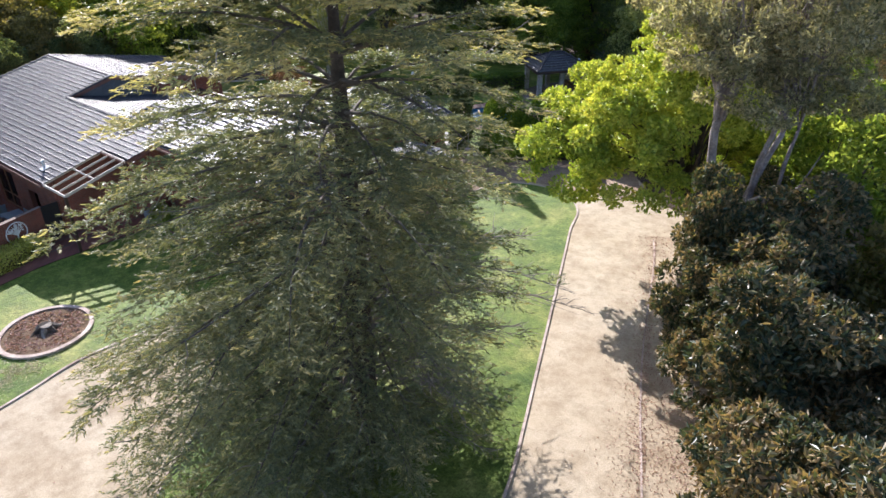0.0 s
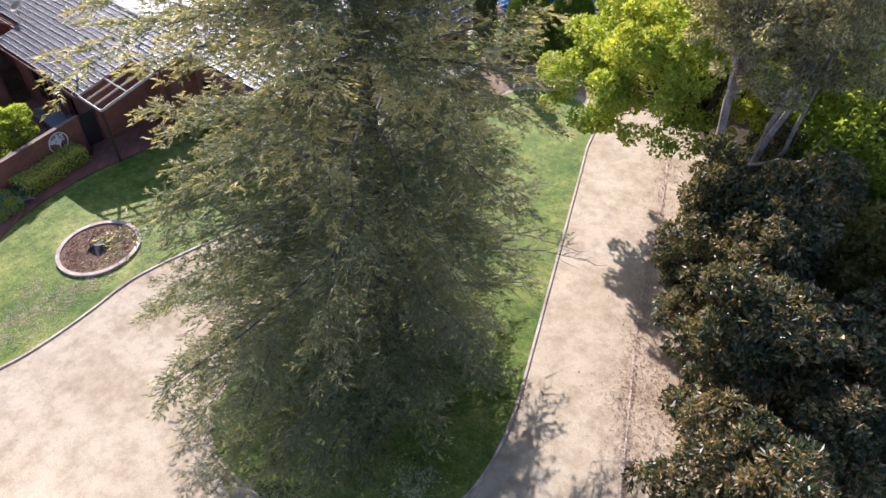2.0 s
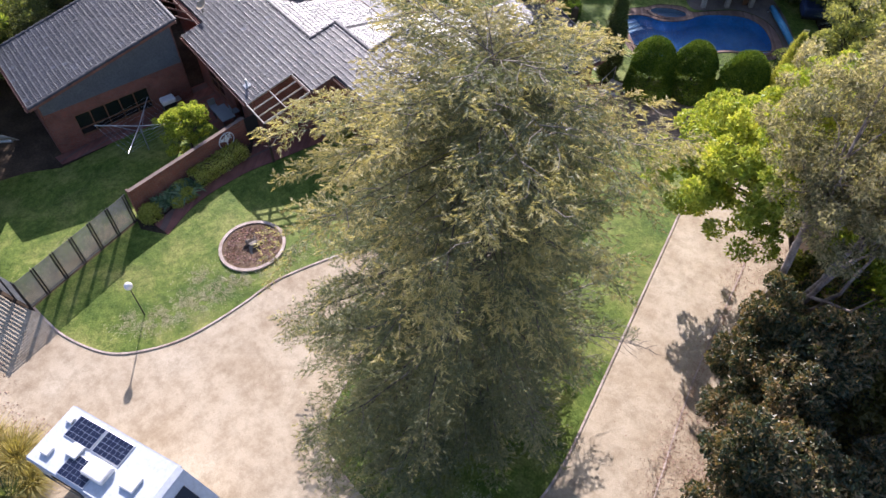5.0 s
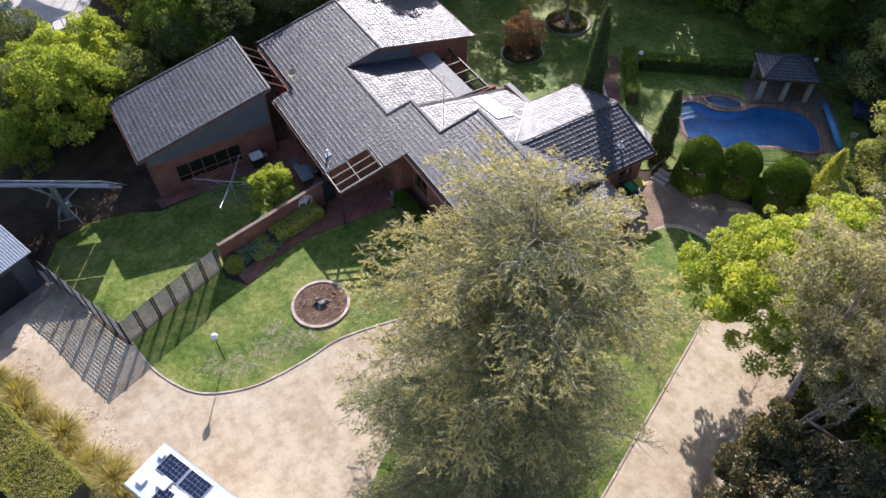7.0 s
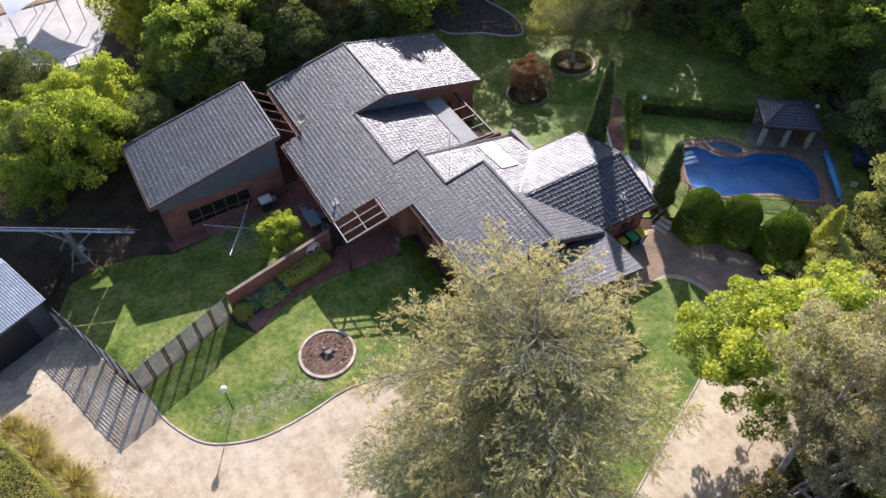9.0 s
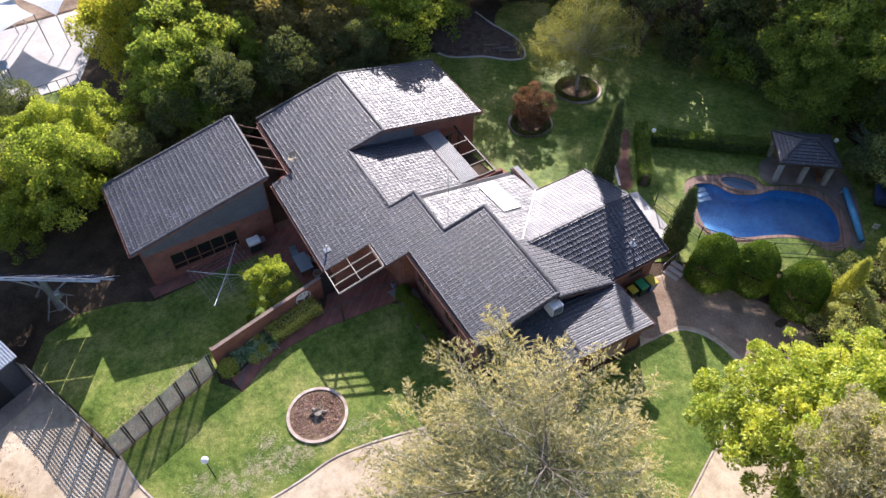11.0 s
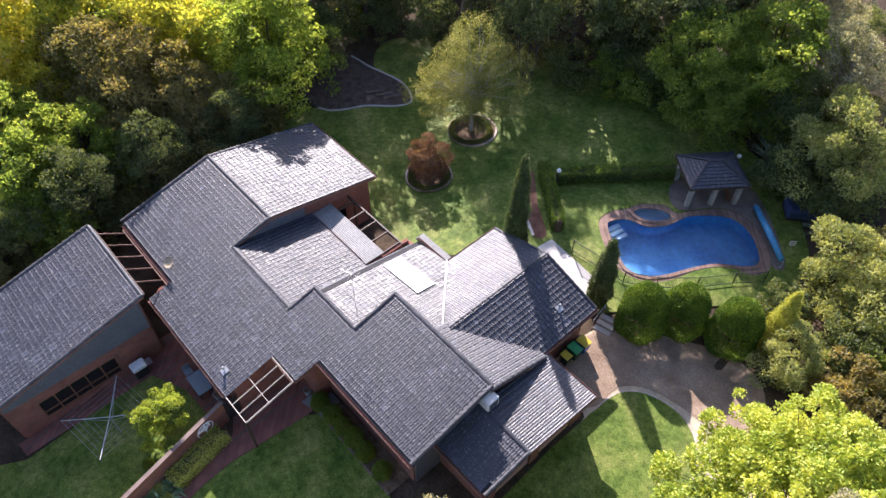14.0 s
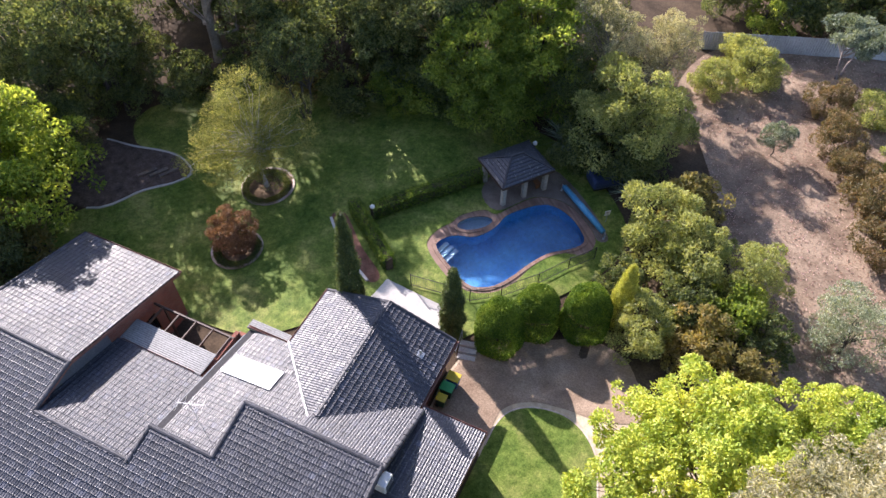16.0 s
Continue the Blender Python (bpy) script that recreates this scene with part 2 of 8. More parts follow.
M["twig"] = surface("grey_bare_twig", (0.16, 0.135, 0.11), (0.33, 0.29, 0.24), 2.0, 12.0, 0.9, 0.0)
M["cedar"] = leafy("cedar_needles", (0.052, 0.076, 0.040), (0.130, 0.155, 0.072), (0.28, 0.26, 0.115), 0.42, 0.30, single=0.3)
# pale needles: young growth, with sunlight painted into the colour
M["cedar_tip"] = leafy("young_sunlit_cedar_needles", (0.21, 0.21, 0.075), (0.35, 0.325, 0.125), (0.49, 0.435, 0.18), 0.44, 0.30, single=0.3)
M["lime"] = leafy("bright_green_leaves", (0.065, 0.115, 0.020), (0.16, 0.225, 0.034), (0.40, 0.44, 0.070), 0.66, 0.20, single=0.34)
M["pale_green"] = leafy("pale_green_leaves", (0.090, 0.118, 0.034), (0.21, 0.24, 0.068), (0.40, 0.40, 0.13), 0.5, 0.5, single=0.34)
M["dome_leaf"] = leafy("clipped_dome_leaves", (0.026, 0.058, 0.008), (0.070, 0.128, 0.012), (0.24, 0.31, 0.028), 0.16, 0.6, sheen=0.1, single=0.35)
M["robinia"] = leafy("golden_green_leaves", (0.095, 0.165, 0.020), (0.26, 0.33, 0.040), (0.56, 0.55, 0.090), 0.32, 0.28, single=0.32)
M["green"] = leafy("fresh_green_leaves", (0.070, 0.115, 0.022), (0.145, 0.21, 0.036), (0.32, 0.36, 0.065), 0.66, 0.22, single=0.34)
M["gold"] = leafy("autumn_gold_leaves", (0.15, 0.19, 0.028), (0.30, 0.32, 0.042), (0.52, 0.47, 0.068), 0.66, 0.22, single=0.34)
M["rust"] = leafy("autumn_brown_leaves", (0.075, 0.082, 0.026), (0.155, 0.145, 0.045), (0.29, 0.225, 0.065), 0.5, 0.25, single=0.34)
M["gum"] = leafy("grey_green_gum_leaves", (0.10, 0.11, 0.056), (0.22, 0.22, 0.11), (0.42, 0.39, 0.21), 0.45, 0.35)
M["magnolia"] = leafy("glossy_magnolia_leaves", (0.024, 0.040, 0.020), (0.062, 0.078, 0.031), (0.27, 0.195, 0.078), 0.28, 0.45, 0.40, 0.36)
M["darkleaf"] = leafy("deep_green_leaves", (0.038, 0.056, 0.021), (0.082, 0.110, 0.034), (0.180, 0.205, 0.062), 0.5, 0.3)
M["grey_leaf"] = leafy("silver_green_leaves", (0.06, 0.085, 0.045), (0.13, 0.165, 0.09), (0.24, 0.27, 0.16), 0.35, 0.4)
M["silver"] = leafy("silvery_leaves", (0.10, 0.125, 0.065), (0.20, 0.235, 0.125), (0.34, 0.36, 0.22), 0.4, 0.5)
M["hedge"] = leafy("clipped_hedge_leaves", (0.024, 0.055, 0.008), (0.060, 0.115, 0.014), (0.16, 0.22, 0.024), 0.35, 0.6)
M["box"] = leafy("box_hedge_leaves", (0.030, 0.046, 0.012), (0.070, 0.092, 0.022), (0.17, 0.18, 0.045), 0.35, 0.8)
M["privet"] = leafy("olive_hedge_leaves", (0.10, 0.12, 0.026), (0.21, 0.225, 0.050), (0.40, 0.38, 0.10), 0.4, 0.9, single=0.35)
M["yellow"] = leafy("yellow_green_foliage", (0.15, 0.185, 0.024), (0.31, 0.335, 0.055), (0.50, 0.49, 0.12), 0.4, 0.5)
M["cypress"] = leafy("dark_cypress_foliage", (0.022, 0.038, 0.012), (0.052, 0.080, 0.022), (0.125, 0.155, 0.040), 0.2, 0.8)
M["maple"] = leafy("red_maple_leaves", (0.072, 0.038, 0.017), (0.145, 0.078, 0.034), (0.25, 0.145, 0.066), 0.35, 0.6)
M["birch"] = leafy("yellowing_birch_leaves", (0.08, 0.10, 0.026), (0.16, 0.185, 0.048), (0.30, 0.285, 0.085), 0.55, 0.5)
M["bronze"] = leafy("reddish_bronze_leaves", (0.062, 0.062, 0.022), (0.125, 0.105, 0.038), (0.23, 0.155, 0.064), 0.35, 0.9)
M["agave"] = leafy("blue_green_succulent", (0.06, 0.11, 0.040), (0.12, 0.19, 0.068), (0.25, 0.32, 0.14), 0.2, 0.8)
M["grass_tuft"] = leafy("tawny_grass", (0.14, 0.13, 0.030), (0.27, 0.24, 0.06), (0.42, 0.36, 0.12), 0.4, 0.8)

# ---------- builders ----------
def mesh_from(name, verts, faces, material, smooth=False):
    me = bpy.data.meshes.new(name)
    me.from_pydata([tuple(map(float, v)) for v in verts], [], [tuple(f) for f in faces])
    me.materials.append(material)
    if smooth:
        me.polygons.foreach_set("use_smooth", [True] * len(me.polygons))
    me.update()
    return me


def mesh_quads(name, verts, quads, material, smooth=False):
    """Quads from numpy arrays, for large counts."""
    me = bpy.data.meshes.new(name)
    n, q = len(verts), len(quads)
    me.vertices.add(n)
    me.vertices.foreach_set("co", np.asarray(verts, dtype=np.float32).ravel())
    me.loops.add(q * 4)
    me.loops.foreach_set("vertex_index", np.asarray(quads, dtype=np.int32).ravel())
    me.polygons.add(q)
    me.polygons.foreach_set("loop_start", np.arange(0, q * 4, 4, dtype=np.int32))
    me.polygons.foreach_set("use_smooth", np.full(q, bool(smooth)))
    me.materials.append(material)
    me.update(calc_edges=True)
    me.validate()
    return me


class Shape:
    """Collects boxes, tubes and plates into one mesh."""
    def __init__(self):
        self.v, self.f = [], []

    def add(self, verts, faces):
        k = len(self.v)
        self.v += [tuple(p) for p in verts]
        self.f += [tuple(i + k for i in f) for f in faces]
        return self

    def hexa(self, p):
        return self.add(p, [(3, 2, 1, 0), (4, 5, 6, 7), (0, 1, 5, 4), (1, 2, 6, 5), (2, 3, 7, 6), (3, 0, 4, 7)])

    def box(self, x0, y0, z0, x1, y1, z1, m=None):
        p = [(x0, y0, z0), (x1, y0, z0), (x1, y1, z0), (x0, y1, z0), (x0, y0, z1), (x1, y0, z1), (x1, y1, z1), (x0, y1, z1)]
        return self.hexa([m @ Vector(q) for q in p] if m else p)

    def soft(self, x0, y0, z0, x1, y1, z1, r, m=None):
        """A box with bevelled edges."""
        bm = bmesh.new()
        bmesh.ops.create_cube(bm, size=1.0)
        for v in bm.verts:
            v.co = Vector(((x0 + x1) / 2 + v.co.x * (x1 - x0), (y0 + y1) / 2 + v.co.y * (y1 - y0), (z0 + z1) / 2 + v.co.z * (z1 - z0)))
        bmesh.ops.bevel(bm, geom=bm.edges[:], offset=r, segments=2, affect="EDGES", profile=0.5)
        bm.verts.index_update()
        self.add([(m @ v.co) if m else v.co.copy() for v in bm.verts], [[v.index for v in f.verts] for f in bm.faces])
        bm.free()
        return self

    def beam(self, a, b, w, h):
        """A bar from a to b, w wide and h deep."""
        a, b = Vector(a), Vector(b)
        d = (b - a).normalized()
        s = d.cross(Vector((0, 0, 1)))
        s = s.normalized() if s.length > 1e-4 else Vector((1, 0, 0))
        u = s.cross(d)
        s, u = s * w / 2, u * h / 2
        return self.hexa([a - s - u, a + s - u, b + s - u, b - s - u, a - s + u, a + s + u, b + s + u, b - s + u])

    def tube(self, pts, radii, sides=8, cap=True):
        pts = [Vector(p) for p in pts]
        if not hasattr(radii, "__len__"):
            radii = [radii] * len(pts)
        k = len(self.v)
        for i, p in enumerate(pts):
            d = (pts[min(i + 1, len(pts) - 1)] - pts[max(i - 1, 0)]).normalized()
            s = d.cross(Vector((0.3, 0.1, 1.0)) if abs(d.z) < 0.9 else Vector((1, 0, 0))).normalized()
            u = s.cross(d)
            for j in range(sides):
                a = 2 * math.pi * j / sides
                self.v.append(tuple(p + (s * math.cos(a) + u * math.sin(a)) * radii[i]))
        for i in range(len(pts) - 1):
            for j in range(sides):
                a, b = k + i * sides + j, k + i * sides + (j + 1) % sides
                self.f.append((a, b, b + sides, a + sides))
        if cap:
            self.f.append(tuple(k + j for j in reversed(range(sides))))
            self.f.append(tuple(k + (len(pts) - 1) * sides + j for j in range(sides)))
        return self

    def ball(self, c, r, seg=16, rings=10, sz=1.0):
        k = len(self.v)
        for i in range(rings + 1):
            t = math.pi * i / rings
            for j in range(seg):
                a = 2 * math.pi * j / seg
                self.v.append((c[0] + r * math.sin(t) * math.cos(a), c[1] + r * math.sin(t) * math.sin(a), c[2] + r * sz * math.cos(t)))
        for i in range(rings):
            for j in range(seg):
                a, b = k + i * seg + j, k + i * seg + (j + 1) % seg
                self.f.append((a, a + seg, b + seg, b))
        return self

    def slab(self, poly, top, thick):
        """A plate over a plan outline (counter-clockwise); top(x, y) is its upper face."""
        n = len(poly)
        up = [(x, y, top(x, y)) for x, y in poly]
        dn = [(x, y, top(x, y) - thick) for x, y in poly]
        return self.add(up + dn, [tuple(range(n)), tuple(range(2 * n - 1, n - 1, -1))] + [(i, n + i, n + (i + 1) % n, (i + 1) % n) for i in range(n)])

    def mesh(self, name, material, smooth=False):
        return mesh_from(name, self.v, self.f, material, smooth)


def thing(name, label, category, at=(0, 0, 0), group="", kind=""):
    e = new(name)
    e.location = at
    e.empty_display_size = 0.2
    return tagged(e, label, category, group, kind)


def welded(me):
    """Joins the faces of a mesh where their corners meet."""
    bm = bmesh.new()
    bm.from_mesh(me)
    bmesh.ops.remove_doubles(bm, verts=bm.verts[:], dist=0.0005)
    bm.to_mesh(me)
    bm.free()
    return me


def part(name, shape, material, parent, label="", smooth=False, at=None):
    me = shape if isinstance(shape, bpy.types.Mesh) else shape.mesh(name, material, smooth)
    if name in ("wall", "gable_infill", "roof", "fence_panel"):
        welded(me)
    ob = new(name, me)
    ob.parent = parent
    if at is not None:
        ob.matrix_basis = at
    if label:
        ob["label"] = label
    return ob


def solid(name, shape, material, label, category, kind="", group="", smooth=False):
    me = shape if isinstance(shape, bpy.types.Mesh) else shape.mesh(name, material, smooth)
    return tagged(new(name, me), label, category, group, kind)


# ---------- the lie of the land ----------
GX = [-70, -50, -41, -37, -32, -26, -20, -15, -7, 0, 20]
GZ = [-1.3, -1.2, -0.95, -0.5, -0.05, 0.12, 0.35, 0.6, 0.95, 1.15, 1.3]


def land(x, y):
    """Height of the ground: it falls gently to the west, and the pool terrace is level."""
    z = float(np.interp(x, GX, GZ)) + 0.03 * (min(max(y, -5), 8) - 8)
    w = max(0.0, 1 - max(abs(x + 25) - 8, 0) / 4) * max(0.0, 1 - max(abs(y - 43) - 7, 0) / 4)
    return z * (1 - w)


def inside(p, poly):
    x, y, hit_ = p[0], p[1], False
    for i in range(len(poly)):
        (ax, ay), (bx, by) = poly[i - 1], poly[i]
        if (ay > y) != (by > y) and x < (bx - ax) * (y - ay) / (by - ay) + ax:
            hit_ = not hit_
    return hit_


def smooth_loop(pts, n=8, closed=True):
    """A rounded line through the given plan points."""
    out, c = [], len(pts)
    for i in range(c if closed else c - 1):
        g4 = [pts[(i + k) % c] if closed else pts[min(max(i + k, 0), c - 1)] for k in (-1, 0, 1, 2)]
        for j in range(n):
            t = j / n
            out.append(tuple(0.5 * (2 * g4[1][k] + (g4[2][k] - g4[0][k]) * t + (2 * g4[0][k] - 5 * g4[1][k] + 4 * g4[2][k] - g4[3][k]) * t * t
                                    + (3 * g4[1][k] - g4[0][k] - 3 * g4[2][k] + g4[3][k]) * t ** 3) for k in (0, 1)))
    if not closed:
        out.append(tuple(pts[-1]))
    return out


from mathutils.geometry import delaunay_2d_cdt


def sheet(name, outline, dz, material, step=1.0, holes=(), height=land, wob=0.0):
    """A sheet of ground inside an outline, laid dz above the land."""
    pts = [Vector(p) for p in outline]
    edges = [(i, (i + 1) % len(outline)) for i in range(len(outline))]
    for h in holes:
        k = len(pts)
        pts += [Vector(p) for p in h]
        edges += [(k + i, k + (i + 1) % len(h)) for i in range(len(h))]
    xs, ys = [p[0] for p in outline], [p[1] for p in outline]
    x = min(xs) + step / 2
    while x < max(xs):
        y = min(ys) + step / 2
        while y < max(ys):
            if inside((x, y), outline) and not any(inside((x, y), h) for h in holes):
                pts.append(Vector((x, y)))
            y += step
        x += step
    v, _, f, *_ = delaunay_2d_cdt(pts, edges, [], 1, 1e-4)
    keep = []
    for t in f:
        c = (sum(v[i].x for i in t) / len(t), sum(v[i].y for i in t) / len(t))
        if inside(c, outline) and not any(inside(c, h) for h in holes):
            keep.append(t)
    verts = [(p.x, p.y, height(p.x, p.y) + dz + (wob * noise.noise(Vector((p.x * 0.6, p.y * 0.6, 0))) if wob else 0)) for p in v]
    return mesh_from(name, verts, keep, material, True)


def edging(shape, line, w, h, closed=False, lift=0.0, piece=0.0):
    """A kerb along a plan line: a bar on the ground, w wide and h high."""
    n = len(line)
    for i in range(n if closed else n - 1):
        (ax, ay), (bx, by) = line[i], line[(i + 1) % n]
        shape.beam((ax, ay, land(ax, ay) + h / 2 - 0.05 + lift), (bx, by, land(bx, by) + h / 2 - 0.05 + lift), w, h + 0.1)
    return shape


POOL = smooth_loop([(-29.05, 39.7), (-28.75, 40.75), (-28.0, 41.35), (-26.9, 41.75), (-26.05, 43.0), (-25.6, 44.7), (-24.0, 46.5), (-22.6, 46.9), (-21.0, 46.2), (-19.7, 44.7),
                    (-20.1, 43.6), (-21.5, 42.4), (-22.4, 40.95), (-23.3, 39.0), (-24.3, 37.8), (-25.7, 37.5), (-27.7, 38.6)], 5)
POOL_OUT = smooth_loop([(-29.55, 39.55), (-29.5, 41.0), (-28.9, 42.1), (-28.55, 43.1), (-27.3, 44.25), (-26.3, 44.3), (-25.6, 45.4), (-24.3, 47.1), (-22.5, 47.5), (-20.7, 46.7),
                        (-19.1, 45.0), (-19.4, 43.4), (-20.9, 42.8), (-22.1, 41.3), (-22.9, 39.0), (-24.0, 37.6), (-25.75, 37.1), (-27.9, 38.1)], 5)
SPA = smooth_loop([(-27.35 + 1.42 * math.cos(a) * 0.77 + 0.72 * math.sin(a) * -0.64, 42.8 + 1.42 * math.cos(a) * 0.64 + 0.72 * math.sin(a) * 0.77) for a in [i * math.pi / 5 for i in range(10)]], 3)

# ground: one sheet to the horizon
far = [(-900, -900), (900, -900), (900, 900), (-900, 900)]
near = [(-80, -24), (26, -24), (26, 92), (-80, 92)]
solid("ground", sheet("ground", near, 0.0, M["litter"], 1.5, [POOL_OUT], wob=0.05), M["litter"], "brown leaf litter and bare soil under the trees", "ground", "structure")
solid("ground", sheet("ground", far, -0.02, M["dry"], 90.0, [near]), M["dry"], "dry open land beyond the garden", "ground", "structure")

DRIVE = [(-23.6, 32.6), (-21.4, 33.4), (-18.6, 35.0), (-16.4, 36.2), (-14.6, 35.9), (-13.0, 34.4), (-11.4, 32.8), (-9.4, 31.4), (-8.0, 29.0), (-6.8, 26.5), (-5.6, 24.0), (-4.6, 21.4), (-3.5, 18.9),
         (-2.4, 16.5), (-1.6, 14.8), (-0.4, 12.0), (1.1, 8.0), (2.4, 3.0), (3.0, -6.0), (3.0, -18.0), (-14.0, -18.0), (-20.0, -9.5), (-22.2, -6.9), (-26.8, -8.7), (-31.0, -10.6), (-36.0, -13.5),
         (-41.5, -9.5), (-39.4, -6.3), (-34.4, -4.3), (-29.7, -2.6), (-25.0, 2.0), (-24.0, 8.0), (-23.0, 14.0), (-21.0, 16.0), (-19.8, 19.0), (-20.2, 27.0), (-23.6, 27.2)]
solid("driveway", sheet("driveway", smooth_loop(DRIVE, 4), 0.03, M["gravel"], 0.9, wob=0.015), M["gravel"], "pale tan compacted gravel driveway with tyre scuffs", "driveway", "structure")
FRONT_KERB = smooth_loop([(-29.7, -2.4), (-27.4, -1.9), (-25.6, -1.1), (-24.4, -0.2), (-23.6, 1.1), (-23.1, 2.6), (-23.0, 4.2), (-23.1, 6.0), (-23.3, 7.9), (-22.9, 10.5), (-22.2, 13.2), (-21.5, 15.4)], 5, False)
FRONT = FRONT_KERB + [(-24.0, 15.9), (-30.6, 15.9)] + smooth_loop([(-31.0, 15.4), (-31.3, 12.3), (-31.45, 10.2), (-31.0, 7.2), (-29.85, 4.9)], 5, False) + [(-31.2, 3.9), (-31.9, 4.0)]
solid("front_lawn", sheet("front_lawn", FRONT, 0.07, M["lawn"], 0.8), M["lawn"], "mown front lawn with worn dry patches", "lawn", "structure")
YARD = smooth_loop([(-23.5, 32.5), (-21.9, 34.0), (-19.3, 35.8), (-16.9, 36.9), (-14.6, 36.3), (-13.2, 34.3), (-12.6, 32.6), (-14.6, 31.6), (-16.8, 31.5), (-18.8, 31.1), (-20.1, 29.9), (-20.4, 27.6), (-23.5, 27.4)], 4)
solid("yard", sheet("yard", YARD, 0.05, M["yard"], 0.9, wob=0.015), M["yard"], "compacted gravel yard behind the garage, coloured browner for its shade", "driveway", "structure")
ROAD_KERB = smooth_loop([(-20.1, 27.6), (-20.0, 29.2), (-19.5, 30.2), (-18.4, 30.9), (-16.7, 31.1), (-15.3, 30.5), (-14.25, 29.3), (-13.6, 27.4), (-12.7, 25.3), (-11.0, 21.3), (-9.3, 17.3), (-8.15, 14.6),
                         (-7.25, 12.4), (-6.7, 10.4), (-6.65, 8.7), (-7.2, 7.2), (-8.3, 6.2), (-9.5, 5.5), (-10.9, 5.1), (-12.6, 5.0), (-14.2, 5.2), (-15.6, 6.6), (-17.0, 9.5), (-18.3, 12.5), (-19.6, 15.2)], 5, False)
EAST = ROAD_KERB + [(-20.0, 19.0), (-20.2, 24.0)]
solid("east_lawn", sheet("east_lawn", EAST, 0.07, M["lawn"], 0.9), M["lawn"], "mown lawn running from the garage round the cedar", "lawn", "structure")
BACK = smooth_loop([(-40.8, 28.0), (-49.0, 28.6), (-56.0, 29.0), (-55.0, 32.0), (-51.7, 36.0), (-49.8, 38.4), (-51.0, 40.1), (-56.0, 40.0), (-58.0, 44.0), (-52.0, 50.0), (-42.0, 53.0), (-32.0, 54.5), (-24.0, 53.0), (-18.0, 48.0),
                    (-17.4, 43.5), (-20.0, 39.0), (-22.6, 36.0), (-24.2, 33.4), (-26.0, 31.5), (-33.0, 30.6), (-36.0, 28.4)], 4)
solid("back_lawn", sheet("back_lawn", BACK, 0.07, M["lawn"], 1.0, [POOL_OUT]), M["lawn"], "shaded mown back lawn reaching round the pool", "lawn", "structure")
SIDE = [(-32.2, 4.1), (-30.0, -2.4), (-34.4, -4.1), (-38.6, -5.8), (-41.0, -4.6), (-41.6, -2.4), (-40.9, 0.4), (-39.8, 2.2), (-39.9, 5.0), (-40.9, 8.8), (-41.0, 11.2), (-36.4, 12.2), (-34.0, 11.2)]
solid("side_lawn", sheet("side_lawn", SIDE, 0.07, M["lawn"], 0.9), M["lawn"], "shaded side lawn behind the slatted fence", "lawn", "structure")
kerb = Shape()
edging(kerb, FRONT_KERB, 0.09, 0.08)
solid("edging", kerb, M["kerb"], "low weathered brick edging of the front lawn", "edging", "structure")
kerb = Shape()
edging(kerb, ROAD_KERB, 0.09, 0.08)
solid("edging", kerb, M["kerb"], "low weathered brick edging along the driveway", "edging", "structure")
strip = Shape()
edging(strip, smooth_loop([(-9.9, 28.6), (-8.9, 26.3), (-7.0, 21.0), (-5.6, 17.6), (-4.4, 15.0), (-3.0, 11.9), (-1.9, 9.0)], 5, False), 0.06, 0.02, False, 0.03)
solid("edging", strip, M["kerb"], "half-buried thin edging strip along the drive's far side", "edging", "structure")
# shed apron, paddock to the north-east, neighbour's yard
solid("shed_apron", sheet("shed_apron", [(-36.4, -5.4), (-34.6, -9.0), (-37.5, -13.0), (-44.0, -10.0), (-39.6, -6.5)], 0.05, M["dusty"], 1.0), M["dusty"], "dusty worn apron before the shed", "paving", "structure")
PADDOCK = smooth_loop([(-18.0, 63.5), (-15.0, 58.0), (-12.4, 52.0), (-10.4, 46.0), (-8.0, 40.0), (-6.0, 35.0), (0.0, 34.0), (14.0, 36.0), (22.0, 60.0), (14.0, 80.0), (-8.0, 76.0), (-16.0, 71.0)], 4)
solid("paddock", sheet("paddock", PADDOCK, 0.05, M["dry"], 1.2, wob=0.12), M["dry"], "dry bare paddock with leaf litter and patchy grass", "paddock", "structure")
solid("neighbour_yard", sheet("neighbour_yard", [(-67.5, -4.5), (-67.0, 3.2), (-79.0, 9.0), (-79.5, -10.0)], 0.05, M["concrete"], 1.5), M["concrete"], "pale paved yard of the neighbouring house", "paving", "structure")
solid("neighbour_lawn", sheet("neighbour_lawn", [(-60.6, 0.8), (-61.2, 5.6), (-66.8, 3.4), (-67.3, -4.0), (-63.0, -5.0)], 0.06, M["lawn"], 1.0), M["lawn"], "sunlit strip of lawn beside the neighbouring yard", "lawn", "structure")

# ---------- the house ----------
house = thing("house", "low brick house with grey concrete tile roofs in stepped planes", "house")


def south(x, y):
    return 3.0 + 0.22 * (y - 12.2)


def wing(x, y):
    return 2.95 + 0.2 * (y - 2.2)


def north_a(x, y):
    return 4.83 - 0.217 * (y - 20.5)


def north_b(x, y):
    return 4.21 - 0.22 * (y - 17.7)


def north_c(x, y):
    return 4.3 + 0.13 * (x + 28.2) - 0.2 * (y - 23.3)


def north_d(x, y):
    return 4.75 - 0.37 * (y - 22.4)


def hip_west(x, y):
    return 4.35 + 0.31 * (x + 27.9)


def hip_east(x, y):
    return 4.35 - 0.31 * (x + 27.9)


def garage_north(x, y):
    return 3.75 - 0.143 * (y - 21.8)


def garage_south(x, y):
    return 3.75 + 0.217 * (y - 21.8)


